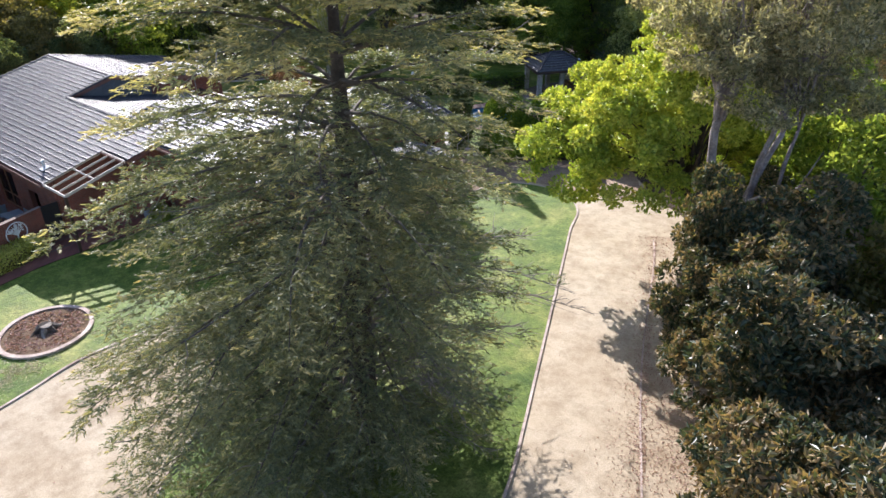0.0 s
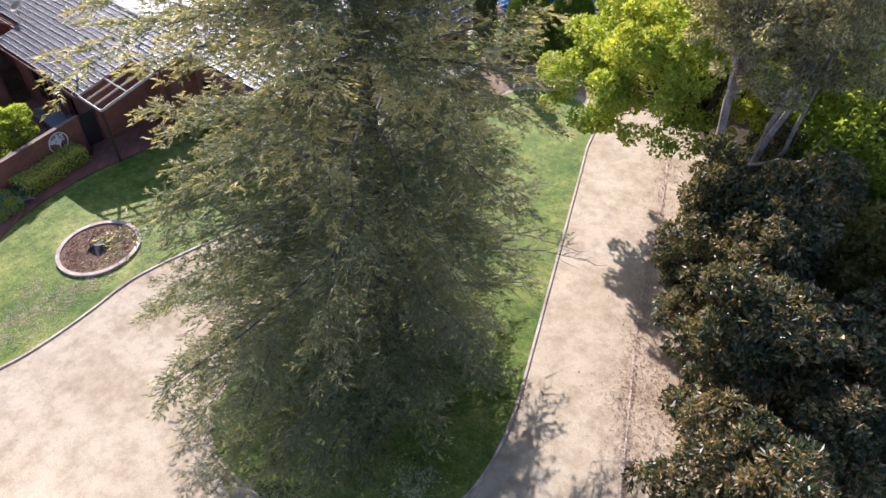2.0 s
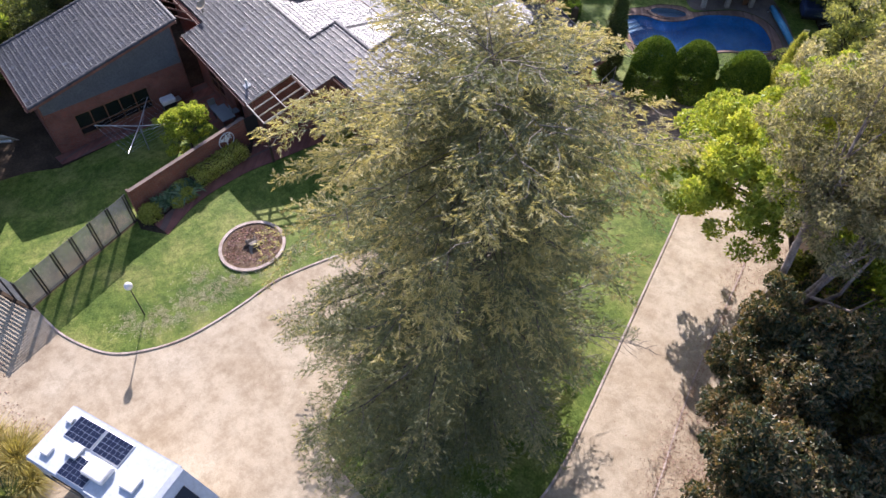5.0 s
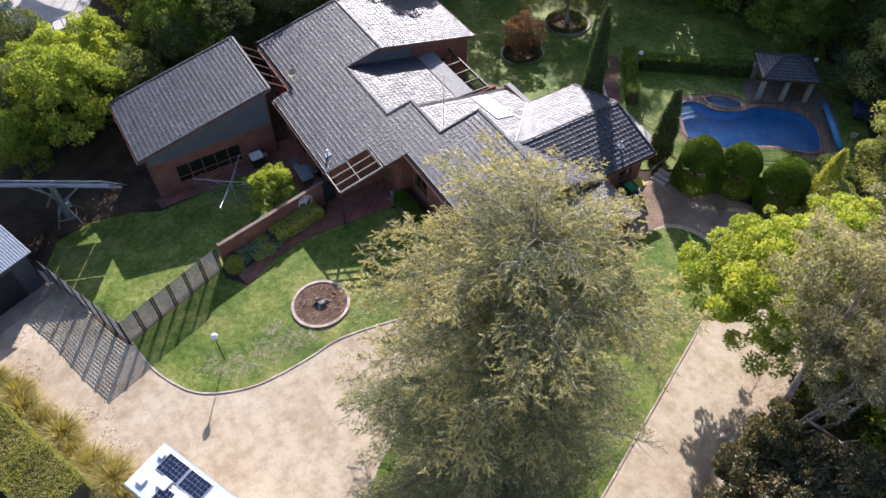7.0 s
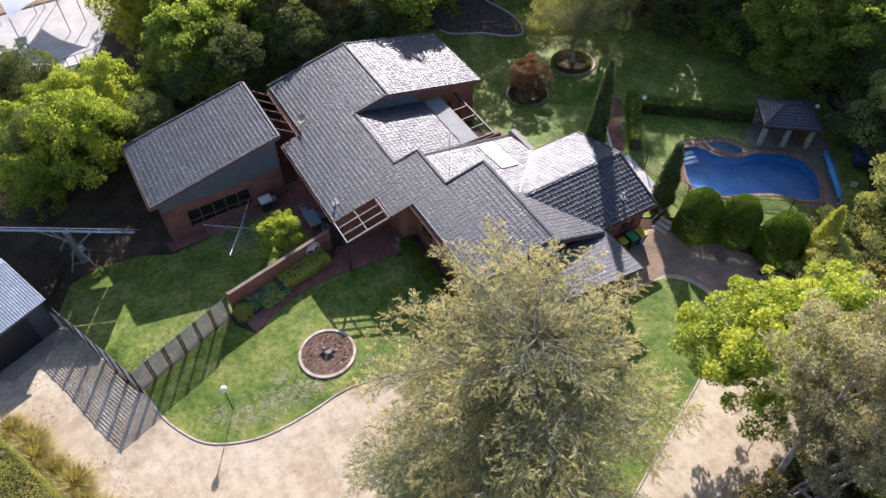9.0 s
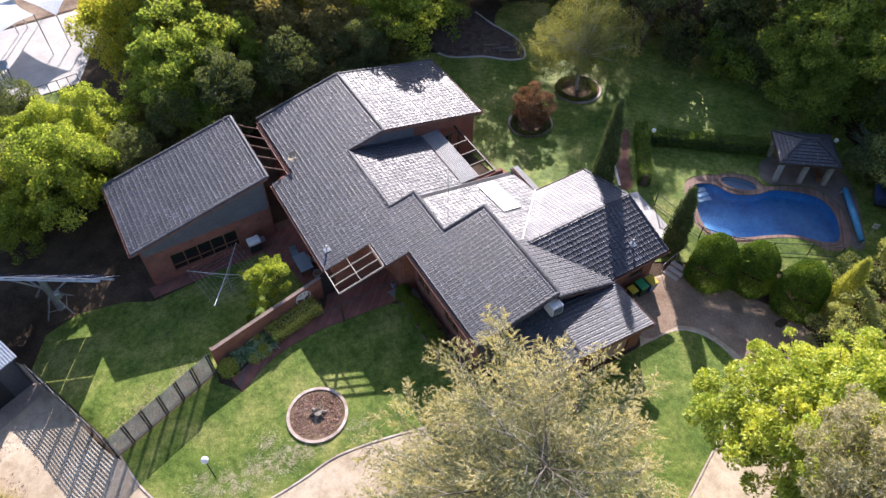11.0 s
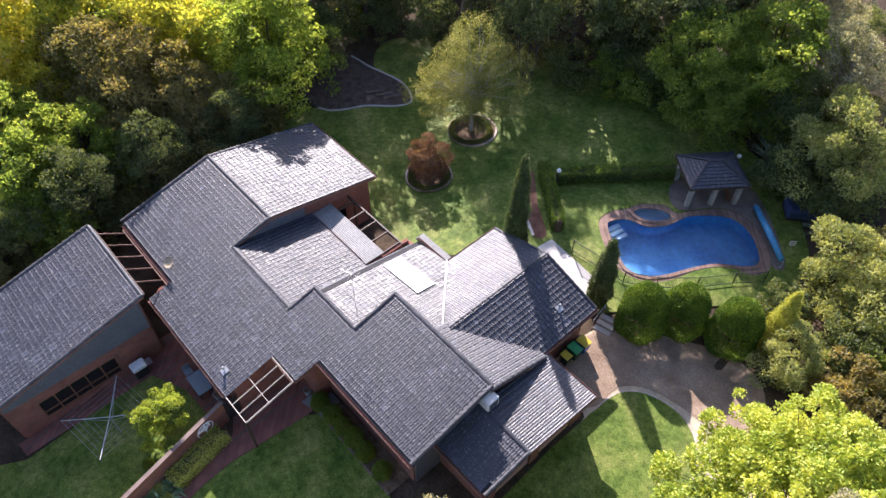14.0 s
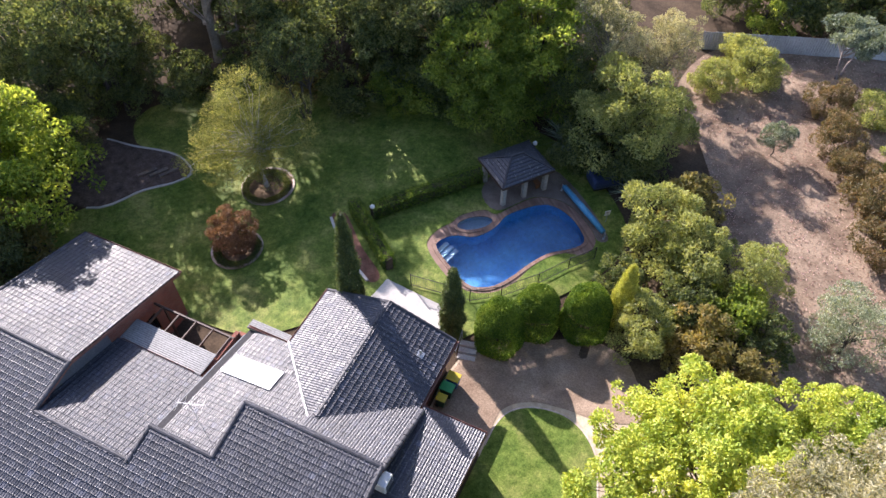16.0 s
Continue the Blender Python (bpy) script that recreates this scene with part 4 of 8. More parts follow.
# ---------- pool terrace ----------
pool = thing("swimming_pool", "kidney-shaped blue swimming pool with brick coping and a small spa", "pool")
M["pool"] = surface("blue_pool_lining", (0.032, 0.17, 0.42), (0.085, 0.32, 0.58), 0.35, 5.0, 0.5, 0.0)
M["spa"] = surface("pale_blue_spa_lining", (0.30, 0.44, 0.58), (0.44, 0.57, 0.68), 0.7, 10.0, 0.5, 0.0)
M["coping"] = brick_material("brick_coping", (0.175, 0.105, 0.078), (0.29, 0.19, 0.145), (0.17, 0.125, 0.098), 0.22, 0.11)
m_, nt_, b_ = base_nodes("pool_water")
b_.inputs["Base Color"].default_value, b_.inputs["Roughness"].default_value, b_.inputs["IOR"].default_value, b_.inputs["Transmission Weight"].default_value = (0.80, 0.95, 1.0, 1), 0.03, 1.36, 1.0
g_ = nt_.nodes.new("ShaderNodeNewGeometry")
w_ = noise_tex(nt_, g_.outputs["Position"], 2.4, 4.0, 0.62)
bump(nt_, w_, 0.6, 0.10, b_)
M["water"] = m_


def basin(loop, depth, rim):
    s = Shape()
    n = len(loop)
    s.add([(x, y, rim) for x, y in loop] + [(x, y, -depth(x, y)) for x, y in loop], [(i, (i + 1) % n, n + (i + 1) % n, n + i) for i in range(n)])
    return s


part("shell", basin(POOL, lambda x, y: 1.5, 0.02), M["pool"], pool, "blue painted pool wall")
part("shell", sheet("shell", POOL, -1.5, M["pool"], 1.0, height=lambda x, y: 0.0), M["pool"], pool, "blue painted pool floor")
part("shell", basin(SPA, lambda x, y: 0.7, 0.06), M["spa"], pool, "pale blue spa wall")
part("shell", sheet("shell", SPA, -0.7, M["spa"], 0.5, height=lambda x, y: 0.0), M["spa"], pool, "pale blue spa floor")
def ripple(x, y):
    """Small crossing waves on the water."""
    w = math.sin(4.6 * x + 3.1 * y + 1.3 * math.sin(0.9 * y - 0.5 * x)) * 0.55 + math.sin(7.3 * x - 5.4 * y + 1.7 * math.sin(1.4 * x)) * 0.3 + math.sin(2.4 * x + 6.9 * y + math.sin(2.1 * y)) * 0.4
    return 0.022 * w


for loop, z in ((POOL, -0.10), (SPA, -0.03)):
    wt = part("water", sheet("water", loop, z, M["water"], 0.11, height=ripple), M["water"], pool, "rippled clear water", smooth=True)
    wt.visible_shadow = False
part("coping_bed", sheet("coping_bed", POOL_OUT, 0.035, M["coping"], 0.5, [POOL, SPA], height=lambda x, y: 0.0), M["coping"], pool, "brick coping bed")
for x0, d in ((-28.95, 0.0), (-28.55, 0.18), (-28.15, 0.36)):
    st = Shape().soft(-0.17, -0.9, -0.6, 0.17, 0.9, -0.22 - d, 0.03, pose(x0 + 0.3, 39.65 - d * 0.4, 0, 0, 0, -15))
    part("step", st, M["spa"], pool, "pale blue entry step under water")
# coping bricks, one by one round the rim
brick_me = Shape().soft(-0.14, -0.105, 0.0, 0.14, 0.105, 0.055, 0.012).mesh("brick", M["coping"])


def along(loop, gap):
    out, carry, n = [], 0.0, len(loop)
    for i in range(n):
        a, b = Vector(loop[i]), Vector(loop[(i + 1) % n])
        L, t = (b - a).length, carry
        while t < L:
            p = a.lerp(b, t / L)
            out.append((p.x, p.y, math.degrees(math.atan2(b.y - a.y, b.x - a.x))))
            t += gap
        carry = t - L
    return out


for loop, z in ((POOL, 0.04), (SPA, 0.045)):
    for x, y, a in along(loop, 0.225):
        part("brick", brick_me, M["coping"], pool, at=pose(x, y, z, 0, 0, a + 90))
solid("terrace", sheet("terrace", smooth_loop([(-28.2, 46.0), (-26.4, 44.6), (-24.5, 47.0), (-22.4, 47.4), (-20.6, 46.6), (-19.0, 45.0), (-18.4, 45.6), (-20.6, 48.0), (-23.2, 50.0), (-25.9, 51.0), (-27.8, 49.0)], 4), 0.09, M["brown_paving"], 0.8, [POOL_OUT], height=lambda x, y: 0.0),
      M["brown_paving"], "exposed-aggregate paving round the poolside pavilion", "paving", "structure")
solid("terrace", sheet("terrace", [(-30.9, 33.6), (-25.6, 33.4), (-26.4, 35.3), (-30.6, 35.7)], 0.10, M["concrete"], 0.8), M["concrete"], "pale concrete slab behind the house", "paving", "structure")

# pavilion by the pool
PV = pose(-26.25, 47.55, 0.09, 0, 0, -37.5)
pav = thing("pavilion", "open poolside pavilion with a grey tiled hip roof on pale posts", "pavilion")
M["render"] = surface("pale_rendered_post", (0.30, 0.27, 0.24), (0.44, 0.40, 0.36), 1.5, 12.0, 0.85, 0.2)
for px in (-1.35, 1.35):
    for py in (-1.75, 0.0, 1.75):
        part("post", Shape().soft(px - 0.16, py - 0.16, 0.0, px + 0.16, py + 0.16, 2.1, 0.02, PV), M["render"], pav)
ex, ey, zt, ze = 1.78, 2.15, 3.05, 2.1
cor = [PV @ Vector(c) for c in ((-ex, -ey, ze), (ex, -ey, ze), (ex, ey, ze), (-ex, ey, ze), (0, -0.45, zt), (0, 0.45, zt))]
rf = part("roof", Shape().add(cor, [(0, 1, 4), (1, 2, 5, 4), (2, 3, 5), (3, 0, 4, 5), (3, 2, 1, 0)]), M["underlay"], pav, "grey tiled hip roof")
for a, b in ((0, 1), (1, 2), (2, 3), (3, 0)):
    part("fascia", Shape().beam(cor[a] - Vector((0, 0, 0.06)), cor[b] - Vector((0, 0, 0.06)), 0.06, 0.16), M["dark_timber"], pav)
crs = Shape()
for q in ((0, 1, 4, 4), (1, 2, 5, 4), (2, 3, 5, 5), (3, 0, 4, 5)):
    a, b, c, d = [cor[i] for i in q]
    for i in range(8):
        t0, t1 = i / 8, (i + 1.12) / 8
        up_ = Vector((0, 0, 0.075))
        p0, p1, p2, p3 = a.lerp(d, t0), b.lerp(c, t0), b.lerp(c, min(t1, 1)), a.lerp(d, min(t1, 1))
        crs.add([p0 + up_, p1 + up_, p2 + Vector((0, 0, 0.012)), p3 + Vector((0, 0, 0.012)), p0, p1], [(0, 1, 2, 3), (4, 5, 1, 0)])
tagged(part("roof_tiles", crs, M["tile"], rf), kind="stuff")
for a, b in ((0, 4), (1, 4), (2, 5), (3, 5), (4, 5)):
    part("ridge_cap", Shape().beam(cor[a] + Vector((0, 0, 0.06)), cor[b] + Vector((0, 0, 0.06)), 0.16, 0.07), M["ridge"], rf)
part("bench", Shape().soft(-1.2, 1.2, 0.42, 1.2, 1.6, 0.5, 0.01, PV).box(-1.1, 1.25, 0, -1.0, 1.55, 0.42, PV).box(1.0, 1.25, 0, 1.1, 1.55, 0.42, PV), M["timber"], pav, "timber bench")
# pool cover on its roller
M["cover"] = surface("blue_pool_cover", (0.05, 0.24, 0.42), (0.08, 0.34, 0.55), 2.0, 10.0, 0.4, 0.1)
rol = thing("pool_cover_roller", "rolled light-blue pool cover on a steel roller", "pool cover")
part("roll", Shape().tube([(-22.7, 48.55, 0.55), (-20.8, 47.1, 0.56), (-18.8, 45.5, 0.55)], [0.2, 0.235, 0.2], 14), M["cover"], rol, "rolled blue cover", True)
for x, y in ((-22.85, 48.66), (-18.65, 45.4)):
    part("stand", Shape().box(x - 0.06, y - 0.2, 0.06, x + 0.06, y + 0.2, 0.14).box(x - 0.04, y - 0.04, 0.1, x + 0.04, y + 0.04, 0.6), M["steel"], rol)
sign = thing("safety_sign", "small white pool safety sign on a stake", "sign")
part("board", Shape().box(-0.2, -0.012, 0.75, 0.2, 0.012, 1.2, pose(-19.0, 46.9, 0.05, 0, 0, 40)), M["white"], sign)
part("lines", Shape().box(-0.14, -0.016, 0.85, 0.14, -0.013, 0.88, pose(-19.0, 46.9, 0.05, 0, 0, 40)).box(-0.14, -0.016, 0.95, 0.14, -0.013, 0.98, pose(-19.0, 46.9, 0.05, 0, 0, 40)).box(-0.14, -0.016, 1.05, 0.14, -0.013, 1.1, pose(-19.0, 46.9, 0.05, 0, 0, 40)), M["gutter"], sign)
part("stake", Shape().box(-0.02, -0.02, 0.0, 0.02, 0.012, 1.1, pose(-19.0, 46.93, 0.05, 0, 0, 40)), M["steel"], sign)


def pool_fence(pts):
    f = thing("pool_fence", "black tubular steel pool fence", "fence")
    for (ax, ay), (bx, by) in zip(pts, pts[1:]):
        L = math.hypot(bx - ax, by - ay)
        za, zb = land(ax, ay) + 0.07, land(bx, by) + 0.07
        part("post", Shape().box(ax - 0.03, ay - 0.03, za, ax + 0.03, ay + 0.03, za + 1.25), M["black"], f)
        for h in (0.12, 1.15):
            part("rail", Shape().beam((ax, ay, za + h), (bx, by, zb + h), 0.035, 0.035), M["black"], f)
        n = int(L / 0.12)
        bal = Shape()
        for i in range(1, n):
            t = i / n
            x, y, z = ax + (bx - ax) * t, ay + (by - ay) * t, za + (zb - za) * t
            bal.box(x - 0.008, y - 0.008, z + 0.12, x + 0.008, y + 0.008, z + 1.15)
        tagged(part("picket_row", bal, M["black"], f), kind="stuff")
    ax, ay = pts[-1]
    part("post", Shape().box(ax - 0.03, ay - 0.03, land(ax, ay) + 0.07, ax + 0.03, ay + 0.03, land(ax, ay) + 1.32), M["black"], f)


pool_fence([(-28.9, 35.9), (-26.4, 36.2), (-24.9, 36.4), (-23.2, 37.6), (-21.4, 39.6), (-20.0, 41.7), (-18.7, 43.3)])


# garden lamps
def garden_lamp(x, y, h, globe=0.17):
    z = land(x, y)
    l = thing("garden_lamp", "white globe lamp on a thin dark post", "garden lamp", group="garden lamps")
    part("post", Shape().tube([(x, y, z), (x, y, z + h - globe)], [0.035, 0.028], 8), M["black"], l)
    part("collar", Shape().tube([(x, y, z + h - globe * 1.35), (x, y, z + h - globe * 0.8)], [0.05, 0.09], 10), M["black"], l)
    part("globe", Shape().ball((x, y, z + h), globe, 18, 12), M["white"], l, "white glass globe", True)


garden_lamp(-25.66, 1.79, 2.4, 0.2)
garden_lamp(-33.7, 39.55, 2.0)
garden_lamp(-25.9, 50.6, 1.9)

# ---------- front garden ----------
def ring(x, y, r, label, w=0.16, h=0.14):
    k = Shape()
    line = [(x + r * math.cos(2 * math.pi * i / 40), y + r * math.sin(2 * math.pi * i / 40)) for i in range(40)]
    edging(k, line, w, h, True, 0.05)
    solid("edging", k, M["kerb"], label, "edging", "structure")
    solid("bed", sheet("bed", line, 0.12, M["mulch"], 0.35, wob=0.06), M["mulch"], "dry mulch in a round bed", "garden bed", "structure")


ring(-26.15, 8.05, 1.68, "round concrete kerb of a stump bed", 0.17, 0.12)
ring(-41.75, 34.1, 1.75, "round concrete kerb on the back lawn")
ring(-43.4, 40.3, 1.95, "round concrete kerb round the birch")
stump = thing("tree_stump", "weathered tree stump with splayed roots in mulch", "stump")
sx, sy, sz = -26.15, 8.1, land(-26.15, 8.1) + 0.1
part("bole", Shape().tube([(sx, sy, sz - 0.05), (sx, sy, sz + 0.15), (sx + 0.03, sy, sz + 0.26)], [0.42, 0.3, 0.24], 12), M["bark"], stump)
part("cut_top", Shape().tube([(sx + 0.03, sy, sz + 0.255), (sx + 0.03, sy, sz + 0.275)], [0.23, 0.21], 12), M["twig"], stump)
for i in range(6):
    a = i * 1.05 + 0.3
    part("root", Shape().tube([(sx + 0.2 * math.cos(a), sy + 0.2 * math.sin(a), sz + 0.16), (sx + 0.45 * math.cos(a), sy + 0.45 * math.sin(a), sz + 0.04), (sx + (0.55 + 0.2 * (i % 3)) * math.cos(a + 0.3), sy + (0.55 + 0.2 * (i % 3)) * math.sin(a + 0.3), sz - 0.04)], [0.13, 0.08, 0.03], 7), M["twig"] if i % 2 else M["bark"], stump)

# garden wall with a round metal tree
gw = thing("garden_wall", "red brick garden wall with a pale coping", "wall")
wa, wb = (-32.35, 4.2), (-34.0, 12.0)
part("wall", wall(wa[0], wa[1], wb[0], wb[1], flat(1.72 + 0.13), base=-0.8, thick=0.24), M["brick"], gw)
L_ = math.hypot(wb[0] - wa[0], wb[1] - wa[1])
ang_ = math.degrees(math.atan2(wb[1] - wa[1], wb[0] - wa[0]))
for i in range(int(L_ / 0.125)):
    t = (i + 0.5) * 0.125 / L_
    part("coping_brick", Shape().soft(-0.055, -0.16, 0, 0.055, 0.16, 0.06, 0.012).mesh("coping_brick", M["coping"]) if i == 0 else gw.children[1].data, M["coping"], gw, at=pose(wa[0] + (wb[0] - wa[0]) * t, wa[1] + (wb[1] - wa[1]) * t, 1.72, 0, 0, ang_))
em = thing("wall_ornament", "round pale metal tree ornament on the brick wall", "ornament")
EM = pose(-33.69, 10.5, 1.05, 90, 0, ang_) @ pose(0, 0, 0.16)
rimp = [EM @ Vector((0.52 * math.cos(a * math.pi / 16), 0.52 * math.sin(a * math.pi / 16), 0)) for a in range(33)]
part("rim", Shape().tube(rimp, 0.03, 6, False), M["white"], em)
tr = Shape().tube([EM @ Vector((0, -0.5, 0)), EM @ Vector((0.02, -0.1, 0))], [0.05, 0.035], 6)
part("trunk", tr, M["white"], em)
for i in range(9):
    a = radians(20 + 17.5 * i)
    part("branch", Shape().tube([EM @ Vector((0.02, -0.12, 0)), EM @ Vector((0.22 * math.cos(a), -0.02 + 0.22 * math.sin(a), 0)), EM @ Vector((0.42 * math.cos(a + 0.1), 0.02 + 0.4 * math.sin(a + 0.1), 0))], [0.028, 0.02, 0.014], 5), M["white"], em)
for i in range(26):
    a, r = random.uniform(0.1, math.pi - 0.1), random.uniform(0.2, 0.45)
    c = EM @ Vector((r * math.cos(a), r * math.sin(a), 0))
    part("leaf", Shape().ball(c, 0.045, 6, 4), M["white"], em)
gate = thing("garden_gate", "dark painted timber gate in the garden wall", "gate")
part("leaf_panel", Shape().soft(-33.86, 11.95, -0.05, -33.78, 12.75, 1.75, 0.01), M["black"], gate)

PATH = smooth_loop([(-29.85, 4.9), (-31.0, 7.2), (-31.45, 10.2), (-31.3, 12.3), (-31.0, 15.4)], 6, False) + [(-31.0, 16.9), (-31.6, 17.2), (-33.8, 16.6), (-33.9, 12.2)] + smooth_loop([(-32.9, 11.6), (-32.35, 9.8), (-31.9, 7.2), (-31.05, 4.6)], 6, False)
solid("path", sheet("path", PATH, 0.10, M["paver"], 0.5), M["paver"], "curved red brick garden path", "path", "structure")
solid("porch_floor", sheet("porch_floor", [(-31.9, 15.6), (-30.2, 16.0), (-30.4, 17.3), (-31.9, 17.3)], 0.13, M["grey_slab"], 0.5), M["grey_slab"], "grey concrete porch floor", "paving", "structure")
BED = [(-31.2, 4.5)] + smooth_loop([(-31.95, 7.2), (-32.4, 9.8), (-32.9, 11.4)], 5, False) + [(-33.7, 11.6), (-32.2, 4.4)]
solid("bed", sheet("bed", BED, 0.12, M["mulch"], 0.4, wob=0.05), M["mulch"], "mulched bed below the garden wall", "garden bed", "structure")
solid("bed", sheet("bed", [(-31.2, 15.95), (-24.2, 15.95), (-24.2, 17.4), (-31.2, 17.3)], 0.09, M["mulch"], 0.5), M["mulch"], "mulched bed below the front wall", "garden bed", "structure")
k = Shape()
edging(k, [(-31.0, 15.95), (-24.2, 15.9)], 0.1, 0.12)
solid("edging", k, M["coping"], "brick edging of the bed below the front wall", "edging", "structure")
solid("courtyard", sheet("courtyard", [(-41.1, 2.2), (-40.0, 2.3), (-39.9, 10.0), (-37.5, 11.0), (-34.1, 11.2), (-34.0, 12.8), (-42.1, 12.8), (-42.1, 11.4), (-41.1, 11.4)], 0.11, M["paver"], 0.6), M["paver"], "shaded red brick courtyard paving", "paving", "structure")
BEDC = smooth_loop([(-62.0, 33.5), (-54.4, 32.7), (-51.8, 36.0), (-50.2, 37.7), (-49.8, 39.2), (-52.2, 40.2), (-55.8, 39.6), (-60.0, 38.6)], 5)
solid("bed", sheet("bed", BEDC, 0.11, surface("grey_brown_mulch", (0.07, 0.05, 0.042), (0.17, 0.125, 0.105), 1.8, 9.0, 0.95, 0.9, spec=0.1), 0.7, wob=0.06), M["mulch"], "curved garden bed of pale mulch", "garden bed", "structure")
k = Shape()
edging(k, BEDC[5:34], 0.16, 0.12, False, 0.04)
solid("edging", k, M["concrete"], "pale concrete edging of the curved bed", "edging", "structure")
for i, (x, y) in enumerate([(-51.3, 38.3), (-52.0, 38.0), (-52.8, 37.6)]):
    solid("sleeper_step", Shape().soft(-0.75, -0.16, 0.0, 0.75, 0.16, 0.16, 0.02, pose(x, y, land(x, y) + 0.1, 0, 0, 62)), M["old_sleeper"], "old timber sleeper step in the mulch bed", "step", group="sleeper steps")
REDBED = smooth_loop([(-37.1, 39.2), (-36.3, 39.9), (-33.6, 37.5), (-31.2, 35.8), (-31.7, 35.0), (-34.4, 36.6)], 5)
solid("bed", sheet("bed", REDBED, 0.11, surface("red_brown_mulch", (0.13, 0.065, 0.045), (0.26, 0.14, 0.10), 1.2, 10.0, 0.95, 0.9, spec=0.1), 0.5, wob=0.05), M["mulch"], "narrow bed of reddish mulch by the pool hedge", "garden bed", "structure")
k = Shape()
edging(k, smooth_loop([(-37.1, 39.2), (-34.4, 36.6), (-31.7, 35.0)], 6, False), 0.18, 0.14, False, 0.04)
solid("edging", k, M["concrete"], "pale curved edging beside the reddish bed", "edging", "structure")

# slatted fence
def slat_fence(pts, h=2.0, label="grey slatted timber fence with paired dark posts"):
    f = thing("slat_fence", label, "fence", group="slatted fences")
    for (ax, ay), (bx, by) in zip(pts, pts[1:]):
        L = math.hypot(bx - ax, by - ay)
        n = max(1, round(L / 1.15))
        for i in range(n):
            p = (ax + (bx - ax) * i / n, ay + (by - ay) * i / n)
            q = (ax + (bx - ax) * (i + 1) / n, ay + (by - ay) * (i + 1) / n)
            za, zb = land(*p) + 0.08, land(*q) + 0.08
            me = None
            for j in range(17):
                z = 0.06 + j * 0.117
                if me is None:
                    me = Shape().beam((p[0], p[1], za), (q[0], q[1], zb), 0.022, 0.066).mesh("slat", M["fence"])
                part("slat", me, M["fence"], f, at=pose(0, 0, z))
            for e in (0.03, 0.17):
                t = e / (L / n)
                x, y = p[0] + (q[0] - p[0]) * t, p[1] + (q[1] - p[1]) * t
                part("post", Shape().box(x - 0.035, y - 0.035, za - 0.1, x + 0.035, y + 0.035, za + h), M["black"], f)
    x, y = pts[-1]
    part("post", Shape().box(x - 0.04, y - 0.04, land(x, y), x + 0.04, y + 0.04, land(x, y) + h + 0.08), M["black"], f)


M["fence"] = surface("grey_fence_slat", (0.13, 0.135, 0.13), (0.22, 0.225, 0.215), 1.5, 18.0, 0.7, 0.1, vary=0.12)
slat_fence([(-32.05, 4.0), (-29.75, -2.5)])
slat_fence([(-29.75, -2.5), (-37.4, -5.55)], 2.0, "grey slatted gate and fence beside the shed")

# shed
e1, e2, sc = Vector((-0.93, -0.37, 0)), Vector((0.40, -0.917, 0)), Vector((-37.5, -5.85, 0))
shed = thing("shed", "steel shed with a pale roof and dark walls", "shed")


def shed_pt(a, b, z):
    p = sc + e1 * a + e2 * b
    return (p.x, p.y, z)


SZ = -0.9
for a0, b0, a1, b1 in ((0, 0, 7, 0.1), (0, 0, 0.1, 6), (6.9, 0, 7, 6), (0, 5.9, 7, 6)):
    part("wall", Shape().hexa([shed_pt(a0, b0, SZ), shed_pt(a0, b1, SZ), shed_pt(a1, b1, SZ), shed_pt(a1, b0, SZ), shed_pt(a0, b0, 2.15), shed_pt(a0, b1, 2.15), shed_pt(a1, b1, 2.15), shed_pt(a1, b0, 2.15)]), M["dark_steel"], shed, "dark grey steel wall")
for a0, a1, z0, z1 in ((-0.3, 3.5, 2.15, 2.95), (3.5, 7.3, 2.95, 2.15)):
    sr = Shape()
    n = 40
    for i in range(n):
        b0, b1 = -0.25 + 6.5 * i / n, -0.25 + 6.5 * (i + 1) / n
        hm = 0.02
        bm_ = (b0 + b1) / 2
        sr.add([shed_pt(a0, b0, z0), shed_pt(a0, bm_, z0 + hm), shed_pt(a0, b1, z0), shed_pt(a1, b0, z1), shed_pt(a1, bm_, z1 + hm), shed_pt(a1, b1, z1)], [(0, 1, 4, 3), (1, 2, 5, 4)])
    sr.hexa([shed_pt(a0, -0.25, z0 - 0.06), shed_pt(a0, 6.25, z0 - 0.06), shed_pt(a1, 6.25, z1 - 0.06), shed_pt(a1, -0.25, z1 - 0.06), shed_pt(a0, -0.25, z0 - 0.01), shed_pt(a0, 6.25, z0 - 0.01), shed_pt(a1, 6.25, z1 - 0.01), shed_pt(a1, -0.25, z1 - 0.01)])
    part("roof", sr, M["shed_roof"], shed, "pale ribbed steel roof")
part("roller_door", Shape().hexa([shed_pt(-0.03, 1.2, SZ), shed_pt(-0.03, 4.8, SZ), shed_pt(0.0, 4.8, SZ), shed_pt(0.0, 1.2, SZ), shed_pt(-0.03, 1.2, 1.6), shed_pt(-0.03, 4.8, 1.6), shed_pt(0.0, 4.8, 1.6), shed_pt(0.0, 1.2, 1.6)]), M["black"], shed, "dark roller door")

